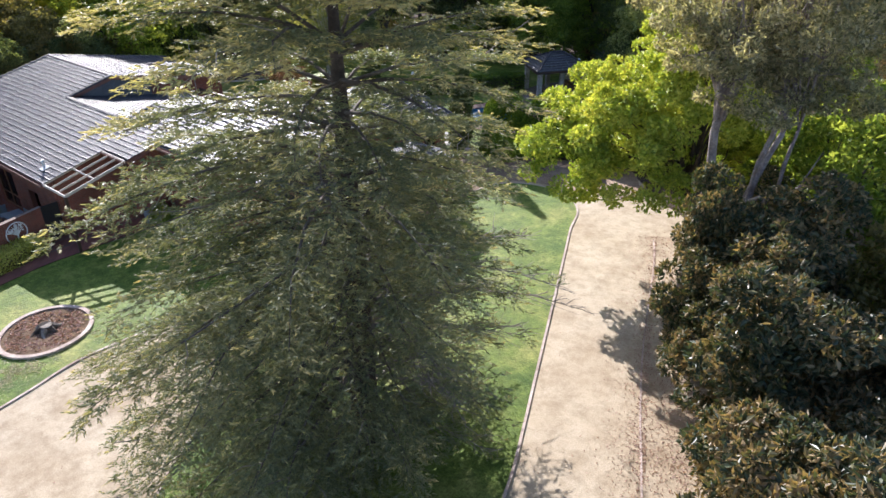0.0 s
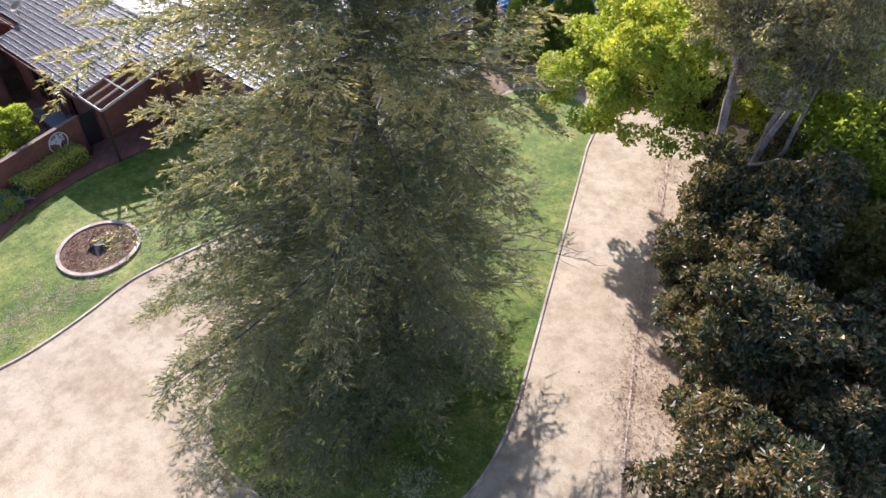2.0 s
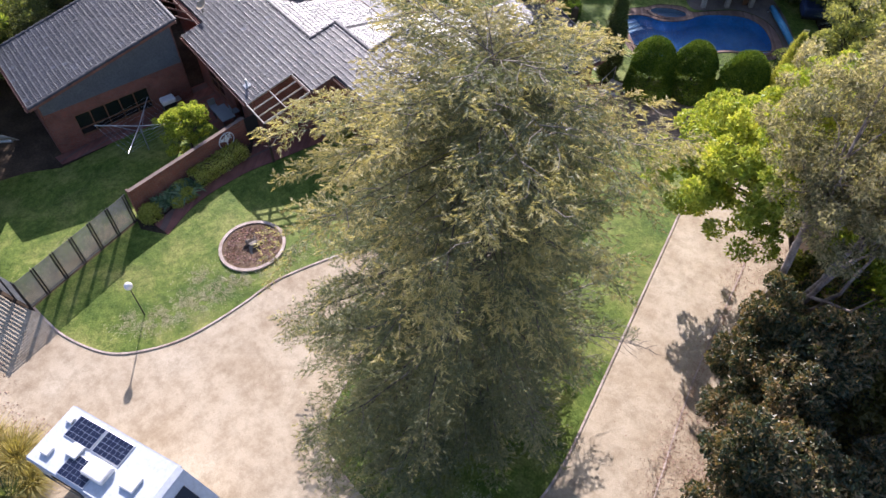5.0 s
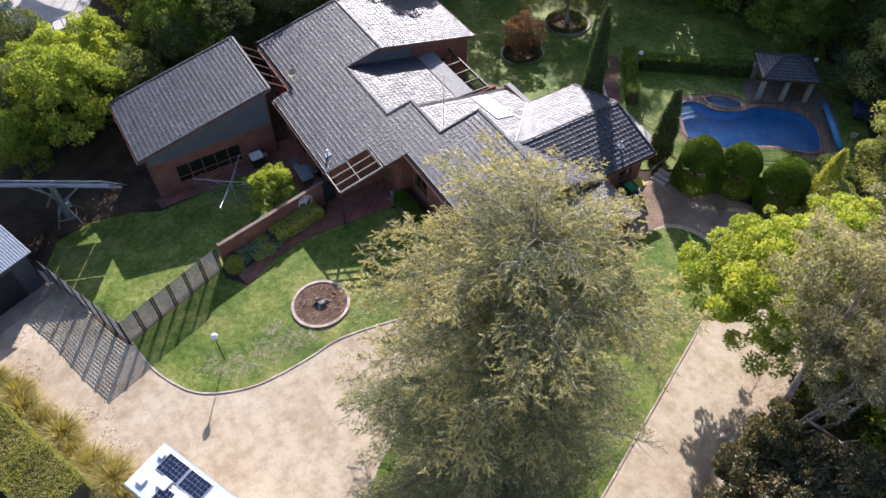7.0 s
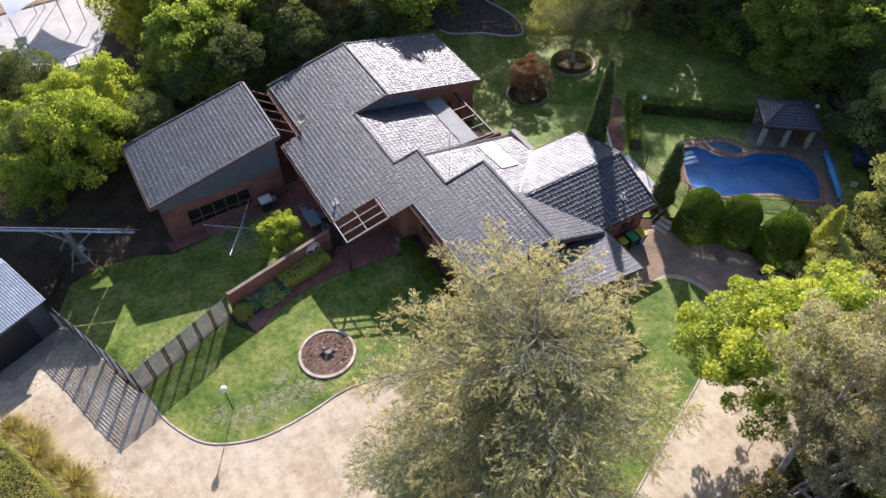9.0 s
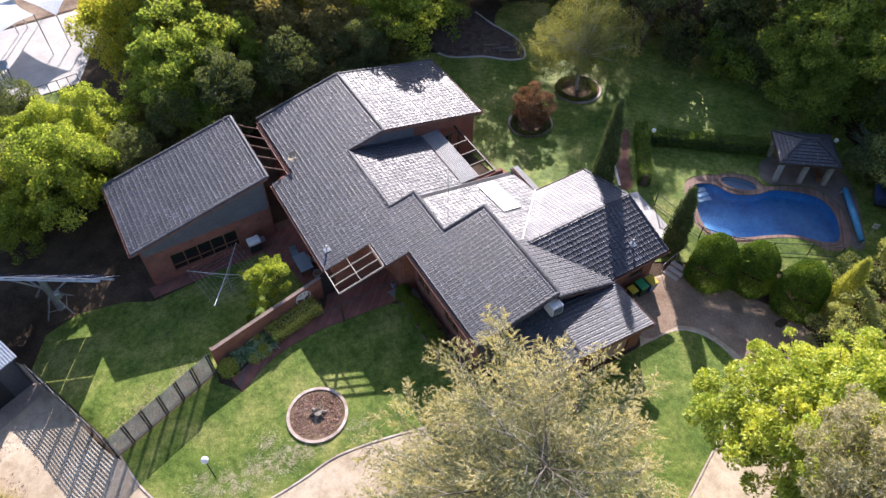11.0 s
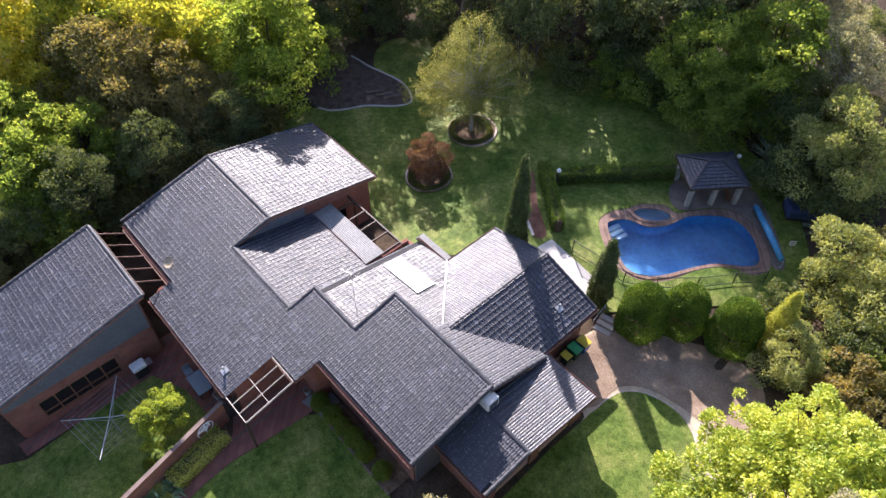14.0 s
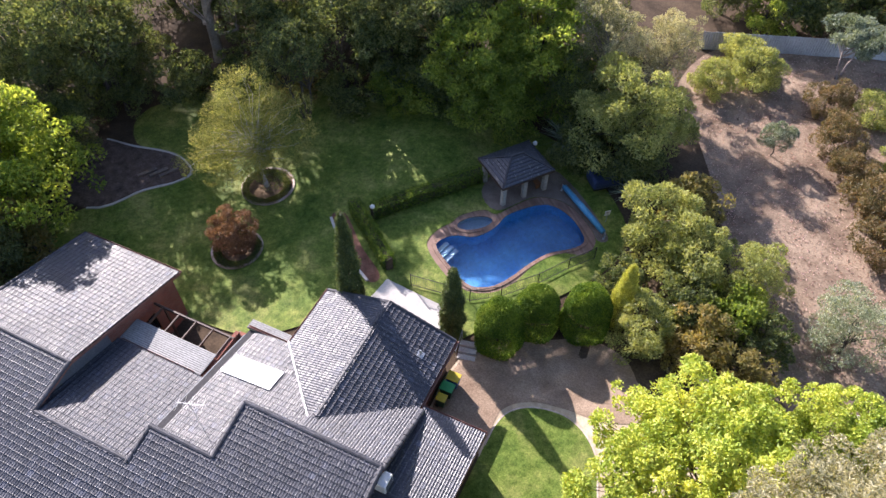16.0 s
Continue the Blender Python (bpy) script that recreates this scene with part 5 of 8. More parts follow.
# solar tracker
trk_ = thing("solar_tracker", "large tilted solar panel array on a steel post", "solar array")
tx, ty, tz = -42.7, -3.3, land(-42.7, -3.3)
TR = Matrix.Translation((tx, ty, tz + 3.4)) @ Vector((-0.641, 0.401, 0.654)).to_track_quat("Z", "Y").to_matrix().to_4x4()
M["pv"] = plain("dark_blue_solar_cells", (0.012, 0.018, 0.045), 0.15, 0.0, 0.6)
M["alu"] = plain("aluminium_frame", (0.55, 0.57, 0.60), 0.35, 0.6)
for i in range(5):
    for j in range(2):
        x0, y0 = -4.3 + i * 1.72, -1.75 + j * 1.75
        pn = part("panel", Shape().soft(x0 + 0.02, y0 + 0.02, 0.1, x0 + 1.70, y0 + 1.73, 0.14, 0.01, TR), M["alu"], trk_, "framed solar panel")
        part("cell", Shape().box(x0 + 0.06, y0 + 0.06, 0.14, x0 + 1.66, y0 + 1.69, 0.146, TR), M["pv"], pn)
for x0 in (-3.2, -1.1, 1.1, 3.2):
    part("rail", Shape().box(x0 - 0.05, -1.8, 0.0, x0 + 0.05, 1.8, 0.1, TR), M["steel"], trk_)
for y0 in (-0.9, 0.9):
    part("beam", Shape().box(-4.3, y0 - 0.08, -0.14, 4.3, y0 + 0.08, 0.0, TR), M["steel"], trk_)
part("mast", Shape().tube([(tx, ty, tz - 0.1), (tx, ty, tz + 3.2)], [0.24, 0.2], 12), M["steel"], trk_)
part("strut", Shape().tube([(tx, ty, tz + 1.6), TR @ Vector((1.4, -0.8, -0.1))], 0.06, 6), M["steel"], trk_)
part("strut", Shape().tube([(tx, ty, tz + 1.6), TR @ Vector((-1.4, -0.8, -0.1))], 0.06, 6), M["steel"], trk_)
part("strut", Shape().tube([(tx, ty, tz + 2.2), TR @ Vector((1.4, 0.8, -0.1))], 0.06, 6), M["steel"], trk_)
part("drive_box", Shape().soft(tx + 0.2, ty + 0.2, tz + 1.5, tx + 0.55, ty + 0.55, tz + 2.0, 0.05), M["alu"], trk_)
for k in range(4):
    a = 0.6 + k * math.pi / 2
    part("leg", Shape().tube([(tx + 1.15 * math.cos(a), ty + 1.15 * math.sin(a), tz + 0.05), (tx, ty, tz + 1.9)], 0.05, 6), M["steel"], trk_)
    b = a + math.pi / 2
    part("tie", Shape().tube([(tx + 0.8 * math.cos(a), ty + 0.8 * math.sin(a), tz + 0.62), (tx + 0.8 * math.cos(b), ty + 0.8 * math.sin(b), tz + 0.62)], 0.03, 5), M["steel"], trk_)
part("actuator", Shape().tube([(tx - 0.9, ty - 1.0, tz + 1.0), TR @ Vector((0.3, -1.0, -0.1))], [0.09, 0.05], 8), M["steel"], trk_)
part("footing", Shape().soft(tx - 1.2, ty - 1.2, tz - 0.1, tx + 1.2, ty + 1.2, tz + 0.1, 0.03), M["litter"], trk_)

# rotary clothes hoist
hx, hy = -37.55, 6.95
hz = land(hx, hy)
ho = thing("clothes_hoist", "galvanised rotary clothes hoist with four arms", "clothes hoist")
part("post", Shape().tube([(hx, hy, hz), (hx, hy, hz + 1.95)], 0.035, 8), M["steel"], ho)
tips = []
for i in range(4):
    a = radians(55 + 90 * i)
    tip = Vector((hx + 2.55 * math.cos(a), hy + 2.55 * math.sin(a), hz + 2.1))
    tips.append(tip)
    part("arm", Shape().tube([(hx, hy, hz + 1.95), tip], 0.026, 6), M["steel"], ho)
    part("brace", Shape().tube([(hx, hy, hz + 1.5), Vector((hx, hy, hz + 1.95)).lerp(tip, 0.62)], 0.013, 5), M["steel"], ho)
for r in (0.4, 0.55, 0.7, 0.85, 1.0):
    for i in range(4):
        c = Vector((hx, hy, hz + 1.97))
        part("line", Shape().tube([c.lerp(tips[i], r), c.lerp(tips[(i + 1) % 4], r)], 0.006, 3), M["steel"], ho)

# barbecue, table, chairs by the wing
bz = land(-41.5, 9.6) + 0.11
bq = thing("barbecue", "covered white and black barbecue trolley", "barbecue")
part("hood", Shape().soft(-40.75, 9.2, bz + 0.85, -40.1, 10.1, bz + 1.2, 0.1), M["white"], bq, "white hood")
part("cabinet", Shape().soft(-40.75, 9.25, bz + 0.08, -40.15, 10.05, bz + 0.85, 0.02), M["black"], bq)
part("shelf", Shape().soft(-40.7, 10.05, bz + 0.8, -40.2, 10.45, bz + 0.84, 0.01), M["steel"], bq)
tb = thing("outdoor_table", "grey-blue outdoor table in the courtyard", "table")
zt_ = land(-36.5, 11.8) + 0.11
M["bluegrey"] = plain("grey_blue_table_top", (0.22, 0.27, 0.31), 0.5)
part("tabletop", Shape().soft(-37.6, 11.35, zt_ + 0.7, -36.0, 12.25, zt_ + 0.75, 0.02), M["bluegrey"], tb)
for x in (-37.45, -36.15):
    for y in (11.45, 12.15):
        part("leg", Shape().box(x - 0.03, y - 0.03, zt_, x + 0.03, y + 0.03, zt_ + 0.7), M["dark_steel"], tb)
for i, (x, y, a) in enumerate([(-38.1, 11.7, 90), (-36.9, 12.55, 180)]):
    ch = thing("outdoor_chair", "grey outdoor chair beside the table", "chair", group="outdoor chairs")
    P = pose(x, y, zt_, 0, 0, a)
    part("seat", Shape().soft(-0.24, -0.24, 0.42, 0.24, 0.24, 0.46, 0.02, P), M["bluegrey"], ch)
    part("backrest", Shape().soft(-0.24, 0.2, 0.46, 0.24, 0.24, 0.9, 0.02, P), M["bluegrey"], ch)
    for lx in (-0.21, 0.21):
        for ly in (-0.21, 0.21):
            part("leg", Shape().box(lx - 0.015, ly - 0.015, 0, lx + 0.015, ly + 0.015, 0.42, P), M["dark_steel"], ch)
for x, y, r, h in ((-35.4, 12.25, 0.3, 0.7), (-32.1, 16.2, 0.2, 0.45)):
    pt = thing("plant_pot", "grey round plant pot beside the wall", "pot", group="pots")
    z = land(x, y) + 0.1
    part("pot", Shape().tube([(x, y, z), (x, y, z + h * 0.9), (x, y, z + h)], [r * 0.7, r, r * 1.05], 14), M["bluegrey"], pt, smooth=False)
    part("soil", Shape().tube([(x, y, z + h), (x, y, z + h + 0.01)], [r * 0.9, r * 0.9], 12), M["mulch"], pt)

# wheelie bins
def bin_(x, y, w, d, h, lid, body, label):
    z = land(x, y) + 0.04
    b = thing("wheelie_bin", label, "bin", group="wheelie bins")
    B = pose(x, y, z, 0, 0, 0)
    s = Shape().hexa([B @ Vector(p) for p in [(-d * 0.38, -w * 0.4, 0.1), (d * 0.38, -w * 0.4, 0.1), (d * 0.38, w * 0.4, 0.1), (-d * 0.38, w * 0.4, 0.1), (-d / 2, -w / 2, h * 0.93), (d / 2, -w / 2, h * 0.93), (d / 2, w / 2, h * 0.93), (-d / 2, w / 2, h * 0.93)]])
    part("body", s, body, b)
    part("lid", Shape().soft(-d / 2 - 0.03, -w / 2 - 0.02, h * 0.93, d / 2 + 0.03, w / 2 + 0.02, h, 0.02, B), lid, b, "coloured hinged lid")
    part("handle", Shape().tube([B @ Vector((-d / 2 - 0.06, -w * 0.4, h * 0.95)), B @ Vector((-d / 2 - 0.06, w * 0.4, h * 0.95))], 0.015, 6), body, b)
    for sy_ in (-1, 1):
        part("wheel", Shape().tube([B @ Vector((-d * 0.36, sy_ * w * 0.40, 0.1)), B @ Vector((-d * 0.36, sy_ * w * 0.48, 0.1))], 0.1, 12), M["black"], b)


M["lid_y"], M["lid_g"] = plain("yellow_plastic", (0.55, 0.42, 0.03), 0.45), plain("green_plastic", (0.03, 0.30, 0.10), 0.45)
M["bin_b"], M["bin_g"] = plain("blue_plastic", (0.02, 0.09, 0.30), 0.45), plain("dark_green_plastic", (0.015, 0.05, 0.03), 0.45)
bin_(-23.35, 28.85, 0.48, 0.55, 0.93, M["lid_y"], M["bin_g"], "small dark wheelie bin with a yellow lid")
bin_(-23.3, 29.55, 0.58, 0.73, 1.06, M["lid_g"], M["bin_g"], "dark wheelie bin with a green lid")
bin_(-23.25, 30.3, 0.58, 0.73, 1.06, M["lid_y"], M["bin_b"], "blue wheelie bin with a yellow lid")
for i in range(3):
    solid("garden_step", Shape().soft(-0.55, -0.17, 0.0, 0.55, 0.17, 0.12 + 0.1 * i, 0.02, pose(-23.35 - 0.1 * i, 32.35 + 0.42 * i, land(-23.4, 32.5) + 0.0, 0, 0, 12)), M["concrete"], "pale concrete step beside the house", "step", group="garden steps")
hr = thing("handrail", "bent steel handrail beside the steps", "handrail")
part("rail", Shape().tube([(-23.9, 32.0, 0.2), (-23.9, 32.0, 1.1), (-24.1, 33.4, 1.35), (-24.1, 33.4, 0.3)], 0.022, 6), M["steel"], hr)

# caravan
CV = pose(-20.26, -3.44, land(-18.0, -1.5) + 0.06, 0, 0, 24.5)
cv = thing("caravan", "white touring caravan with solar panels on its roof", "caravan")
prof = [(0.0, 0.45), (0.0, 2.62), (0.08, 2.72), (5.5, 2.72), (5.75, 2.66), (7.05, 1.55), (7.15, 1.3), (7.15, 0.45)]
bs = Shape()
n = len(prof)
vs_ = [CV @ Vector((x, -1.2, z)) for x, z in prof] + [CV @ Vector((x, 1.2, z)) for x, z in prof]
bs.add(vs_, [tuple(range(n)), tuple(range(2 * n - 1, n - 1, -1))] + [(i, n + i, n + (i + 1) % n, (i + 1) % n) for i in range(n)])
M["gel"] = plain("white_caravan_skin", (0.60, 0.64, 0.69), 0.3)
part("body", bs, M["gel"], cv, "white aluminium body")
part("nose_panel", Shape().box(7.1, -1.21, 0.45, 7.2, 1.21, 1.32, CV), M["black"], cv, "black checker-plate nose")
nose = [CV @ Vector(p) for p in ((6.05, -0.75, 2.43), (6.75, -0.75, 1.84), (6.75, 0.75, 1.84), (6.05, 0.75, 2.43))]
nrm = (nose[1] - nose[0]).cross(nose[3] - nose[0]).normalized() * 0.02
part("front_window", Shape().hexa([p - nrm for p in nose] + [p + nrm for p in nose]), M["glass"], cv, "dark sloping front window")
for x0, y0 in ((0.7, 0.1), (2.15, 0.1), (1.6, -1.15)):
    pn = part("solar_panel", Shape().soft(x0, y0, 2.72, x0 + 1.38, y0 + 0.95, 2.765, 0.01, CV), M["alu"], cv, "framed solar panel on the roof")
    for i in range(6):
        for j in range(4):
            part("cell", Shape().box(x0 + 0.04 + i * 0.218, y0 + 0.035 + j * 0.222, 2.765, x0 + 0.245 + i * 0.218, y0 + 0.245 + j * 0.222, 2.769, CV), M["pv"], pn)
part("air_conditioner", Shape().soft(2.5, -0.75, 2.72, 3.55, 0.0, 3.0, 0.08, CV), M["white"], cv, "white rooftop air conditioner")
for x0, y0, w in ((0.35, 0.55, 0.3), (0.45, -0.85, 0.4), (1.35, -0.45, 0.55), (4.1, -0.45, 0.65)):
    part("roof_hatch", Shape().soft(x0, y0, 2.72, x0 + w, y0 + w, 2.86, 0.04, CV), M["white"], cv, "white roof hatch")
for y0, y1 in ((1.18, 1.26), (-1.26, -1.18)):
    part("awning_rail", Shape().box(0.1, y0, 2.55, 5.6, y1, 2.66, CV), M["alu"], cv)
    part("stripe", Shape().box(0.05, y0 + 0.02, 0.9, 7.0, y1 - 0.02, 1.1, CV), M["dark_steel"], cv)
    part("side_window", Shape().box(1.0, y0 + 0.01, 1.4, 2.4, y1 - 0.01, 2.0, CV).box(3.6, y0 + 0.01, 1.4, 4.8, y1 - 0.01, 2.0, CV), M["glass"], cv)
for x0 in (2.4, 3.3):
    for y0 in (-1.15, 0.95):
        wh = part("wheel", Shape().tube([CV @ Vector((x0, y0, 0.36)), CV @ Vector((x0, y0 + 0.2, 0.36))], 0.36, 18), M["black"], cv, "road wheel")
        part("rim", Shape().tube([CV @ Vector((x0, y0 - 0.01, 0.36)), CV @ Vector((x0, y0 + 0.21, 0.36))], 0.2, 14), M["alu"], wh)
part("drawbar", Shape().beam(CV @ Vector((7.1, 0.6, 0.5)), CV @ Vector((8.5, 0, 0.5)), 0.08, 0.12).beam(CV @ Vector((7.1, -0.6, 0.5)), CV @ Vector((8.5, 0, 0.5)), 0.08, 0.12), M["black"], cv)
part("jockey_wheel", Shape().tube([CV @ Vector((8.3, 0, 0.0)), CV @ Vector((8.3, 0, 0.75))], 0.05, 8), M["steel"], cv)

# back boundary fences and the neighbour
ff = thing("boundary_fence", "pale grey steel boundary fence across the paddock", "fence")
M["palefence"] = surface("pale_steel_fence", (0.40, 0.42, 0.44), (0.52, 0.54, 0.56), 0.6, 10.0, 0.6, 0.05)
fa, fb = Vector((-17.5, 70.4, 0)), Vector((16.0, 80.0, 0))
for i in range(14):
    a, b = fa.lerp(fb, i / 14), fa.lerp(fb, (i + 0.985) / 14)
    s, rim_ = Shape(), []
    nv_ = (b - a).normalized().cross(Vector((0, 0, 1)))
    for j in range(49):
        p = a.lerp(b, j / 48) + nv_ * (0.04 if (j // 2) % 2 else 0.0)
        rim_.append(p)
    for side in (0.0, 0.012):
        for zz in (0.0, 1.8):
            s.v += [tuple(p + nv_ * side + Vector((0, 0, land(p.x, p.y) + zz))) for p in rim_]
    n = len(rim_)
    for j in range(n - 1):
        s.f += [(j, j + 1, n + j + 1, n + j), (3 * n + j, 3 * n + j + 1, 2 * n + j + 1, 2 * n + j), (n + j, n + j + 1, 3 * n + j + 1, 3 * n + j), (2 * n + j, 2 * n + j + 1, j + 1, j)]
    s.f += [(0, n, 3 * n, 2 * n), (n - 1, 3 * n - 1, 4 * n - 1, 2 * n - 1)]
    part("fence_panel", s, M["palefence"], ff, "ribbed pale steel panel")
    part("fence_post", Shape().box(a.x - 0.04, a.y - 0.04, land(a.x, a.y) - 0.1, a.x + 0.04, a.y + 0.04, land(a.x, a.y) + 1.85), M["palefence"], ff)
M["sail"] = surface("pale_shade_cloth", (0.50, 0.53, 0.57), (0.62, 0.65, 0.68), 0.8, 10.0, 0.8, 0.05)
for k_, (cx, cy, a) in enumerate([(-75.2, -0.6, 12), (-77.0, 3.6, 40)]):
    ss = thing("shade_sail", "pale blue-grey shade sail stretched over the neighbouring yard", "shade sail", group="shade sails")
    g9 = Shape()
    P = pose(cx, cy, 2.2, 0, 0, a)
    cs4 = [P @ Vector(c) for c in ((-3, -2.2, 0.6), (3, -2.2, -0.4), (3, 2.2, 0.5), (-3, 2.2, -0.3))]
    for i in range(9):
        for j in range(9):
            u, v = i / 8, j / 8
            p = cs4[0].lerp(cs4[1], u).lerp(cs4[3].lerp(cs4[2], u), v)
            c0 = sum((Vector(c) for c in cs4), Vector()) / 4
            w = 1 - 0.16 * (4 * u * (1 - u)) * abs(2 * v - 1) - 0.16 * (4 * v * (1 - v)) * abs(2 * u - 1)
            g9.v.append(tuple(c0 + (p - c0) * w))
    g9.f = [(i * 9 + j, (i + 1) * 9 + j, (i + 1) * 9 + j + 1, i * 9 + j + 1) for i in range(8) for j in range(8)]
    part("sail", g9, M["sail"], ss, smooth=True)
    for c in cs4:
        part("post", Shape().tube([(c.x, c.y, land(c.x, c.y) - 0.1), (c.x, c.y, c.z + 0.1)], 0.05, 8), M["steel"], ss)
nt2 = thing("outdoor_table", "grey outdoor table in the neighbouring yard", "table")
part("tabletop", Shape().soft(-72.6, -2.6, -0.55, -71.0, -1.6, -0.5, 0.01), M["bluegrey"], nt2)
for x, y in ((-72.4, -2.4), (-71.2, -2.4), (-72.4, -1.8), (-71.2, -1.8)):
    part("leg", Shape().box(x - 0.04, y - 0.04, -1.6, x + 0.04, y + 0.04, -0.55), M["dark_steel"], nt2)
nf = thing("boundary_fence", "open dark steel fence of the neighbouring yard", "fence")
for i in range(12):
    x, y = -66.6 - 0.02 * i, -6.0 + i * 0.85
    part("post", Shape().box(x - 0.03, y - 0.03, land(x, y), x + 0.03, y + 0.03, land(x, y) + 1.2), M["black"], nf)
part("rail", Shape().beam((-66.6, -6.0, land(-66.6, -6.0) + 1.15), (-66.84, 3.4, land(-66.8, 3.4) + 1.15), 0.04, 0.04), M["black"], nf)
part("rail", Shape().beam((-66.6, -6.0, land(-66.6, -6.0) + 0.2), (-66.84, 3.4, land(-66.8, 3.4) + 0.2), 0.04, 0.04), M["black"], nf)
# rocks by the east shrubs, sheltered trailer under the trees
for x, y, r in ((-13.2, 39.6, 0.55), (-12.5, 40.6, 0.7), (-1.6, 37.2, 0.6), (-0.6, 35.6, 0.8), (-10.0, 36.4, 0.4)):
    s = Shape().ball((0, 0, 0), r, 9, 6, 0.7)
    s.v = [(x + a * (1 + 0.25 * noise.noise(Vector((a, b, c)) * 2 + Vector((x, y, 0)))), y + b * (1 + 0.25 * noise.noise(Vector((b, c, a)) * 2)), land(x, y) + r * 0.3 + c) for a, b, c in s.v]
    solid("boulder", s, M["concrete"], "pale rounded boulder among the shrubs", "boulder", group="boulders")
M["tarp"] = surface("dark_blue_tarpaulin", (0.02, 0.035, 0.09), (0.04, 0.06, 0.14), 1.5, 12.0, 0.5, 0.2)
tp = thing("covered_trailer", "trailer under a dark blue cover behind the pool", "trailer")
P = pose(-20.0, 50.6, 0.1, 0, 0, 40)
part("cover", Shape().soft(-1.5, -0.8, 0.45, 1.5, 0.8, 1.25, 0.2, P), M["tarp"], tp, "dark blue cover")
part("chassis", Shape().box(-1.4, -0.7, 0.3, 1.4, 0.7, 0.46, P).box(1.4, -0.05, 0.32, 2.3, 0.05, 0.42, P), M["black"], tp)
for sg in (-0.85, 0.7):
    part("wheel", Shape().tube([P @ Vector((0, sg, 0.28)), P @ Vector((0, sg + 0.15, 0.28))], 0.28, 14), M["black"], tp)

# ---------- plants ----------
def unit(a):
    return a / np.maximum(np.linalg.norm(a, axis=1, keepdims=True), 1e-6)


def leaf_mesh(name, pos, way, length, width, material, rng, fold=0.25):
    """One small folded blade at each place, pointing along way."""
    n = len(pos)
    way = unit(way)
    side = unit(np.cross(way, rng.normal(size=(n, 3))))
    nor = np.cross(side, way)
    L = (length * rng.uniform(0.65, 1.35, n))[:, None]
    W = (width * rng.uniform(0.7, 1.3, n))[:, None]
    base = pos - way * L * 0.5
    v = np.empty((n, 4, 3))
    v[:, 0] = base
    v[:, 1] = base + way * L * 0.45 + side * W * 0.5 + nor * W * fold
    v[:, 2] = base + way * L
    v[:, 3] = base + way * L * 0.45 - side * W * 0.5 + nor * W * fold
    return mesh_quads(name, v.reshape(-1, 3), np.arange(n * 4).reshape(-1, 4), material)


def clumps_in(rng, blobs, count, low=-0.55, inner=0.55):
    """Centres of leaf clumps spread through the outer part of some ellipsoids (centre, radii)."""
    blobs = [(np.array(c), np.array(r)) for c, r in blobs]
    vol = np.array([np.prod(r) ** 0.66 for _, r in blobs])
    pick = rng.choice(len(blobs), count, p=vol / vol.sum())
    d = unit(rng.normal(size=(count, 3)))
    d[:, 2] = np.where(d[:, 2] < low, -d[:, 2], d[:, 2])
    rad = inner + (1 - inner) * rng.uniform(0, 1, count) ** 0.6
    C = np.array([blobs[i][0] for i in pick])
    R = np.array([blobs[i][1] for i in pick])
    return C + d * R * rad[:, None], d


def leaves_round(rng, centres, outward, size, total, up=0.35):
    """Leaf places and ways on the outsides of clumps."""
    k = len(centres)
    cs = size * rng.uniform(0.55, 1.35, k)
    w = cs ** 2
    idx = rng.choice(k, total, p=w / w.sum())
    d = unit(rng.normal(size=(total, 3)) + outward[idx] * 0.6 + np.array([0, 0, up]))
    r = cs[idx] * (0.45 + 0.6 * rng.uniform(0, 1, total) ** 0.5)
    pos = centres[idx] + d * r[:, None] * np.array([1, 1, 0.72])
    way = unit(d * 0.8 + rng.normal(size=(total, 3)) * 0.7)
    return pos, way


def limbs(shape, rng, base, targets, r0, sides=5, rise=0.45, bend=0.25):
    base = Vector(base)
    for t in targets:
        t = Vector(t)
        m1 = base.lerp(t, 0.35) + Vector((rng.normal() * bend, rng.normal() * bend, (t - base).length * 0.10 * rise * 2))
        m2 = base.lerp(t, 0.7) + Vector((rng.normal() * bend, rng.normal() * bend, (t - base).length * 0.05))
        shape.tube([base, m1, m2, t], [r0, r0 * 0.7, r0 * 0.42, r0 * 0.12], sides, False)
    return shape


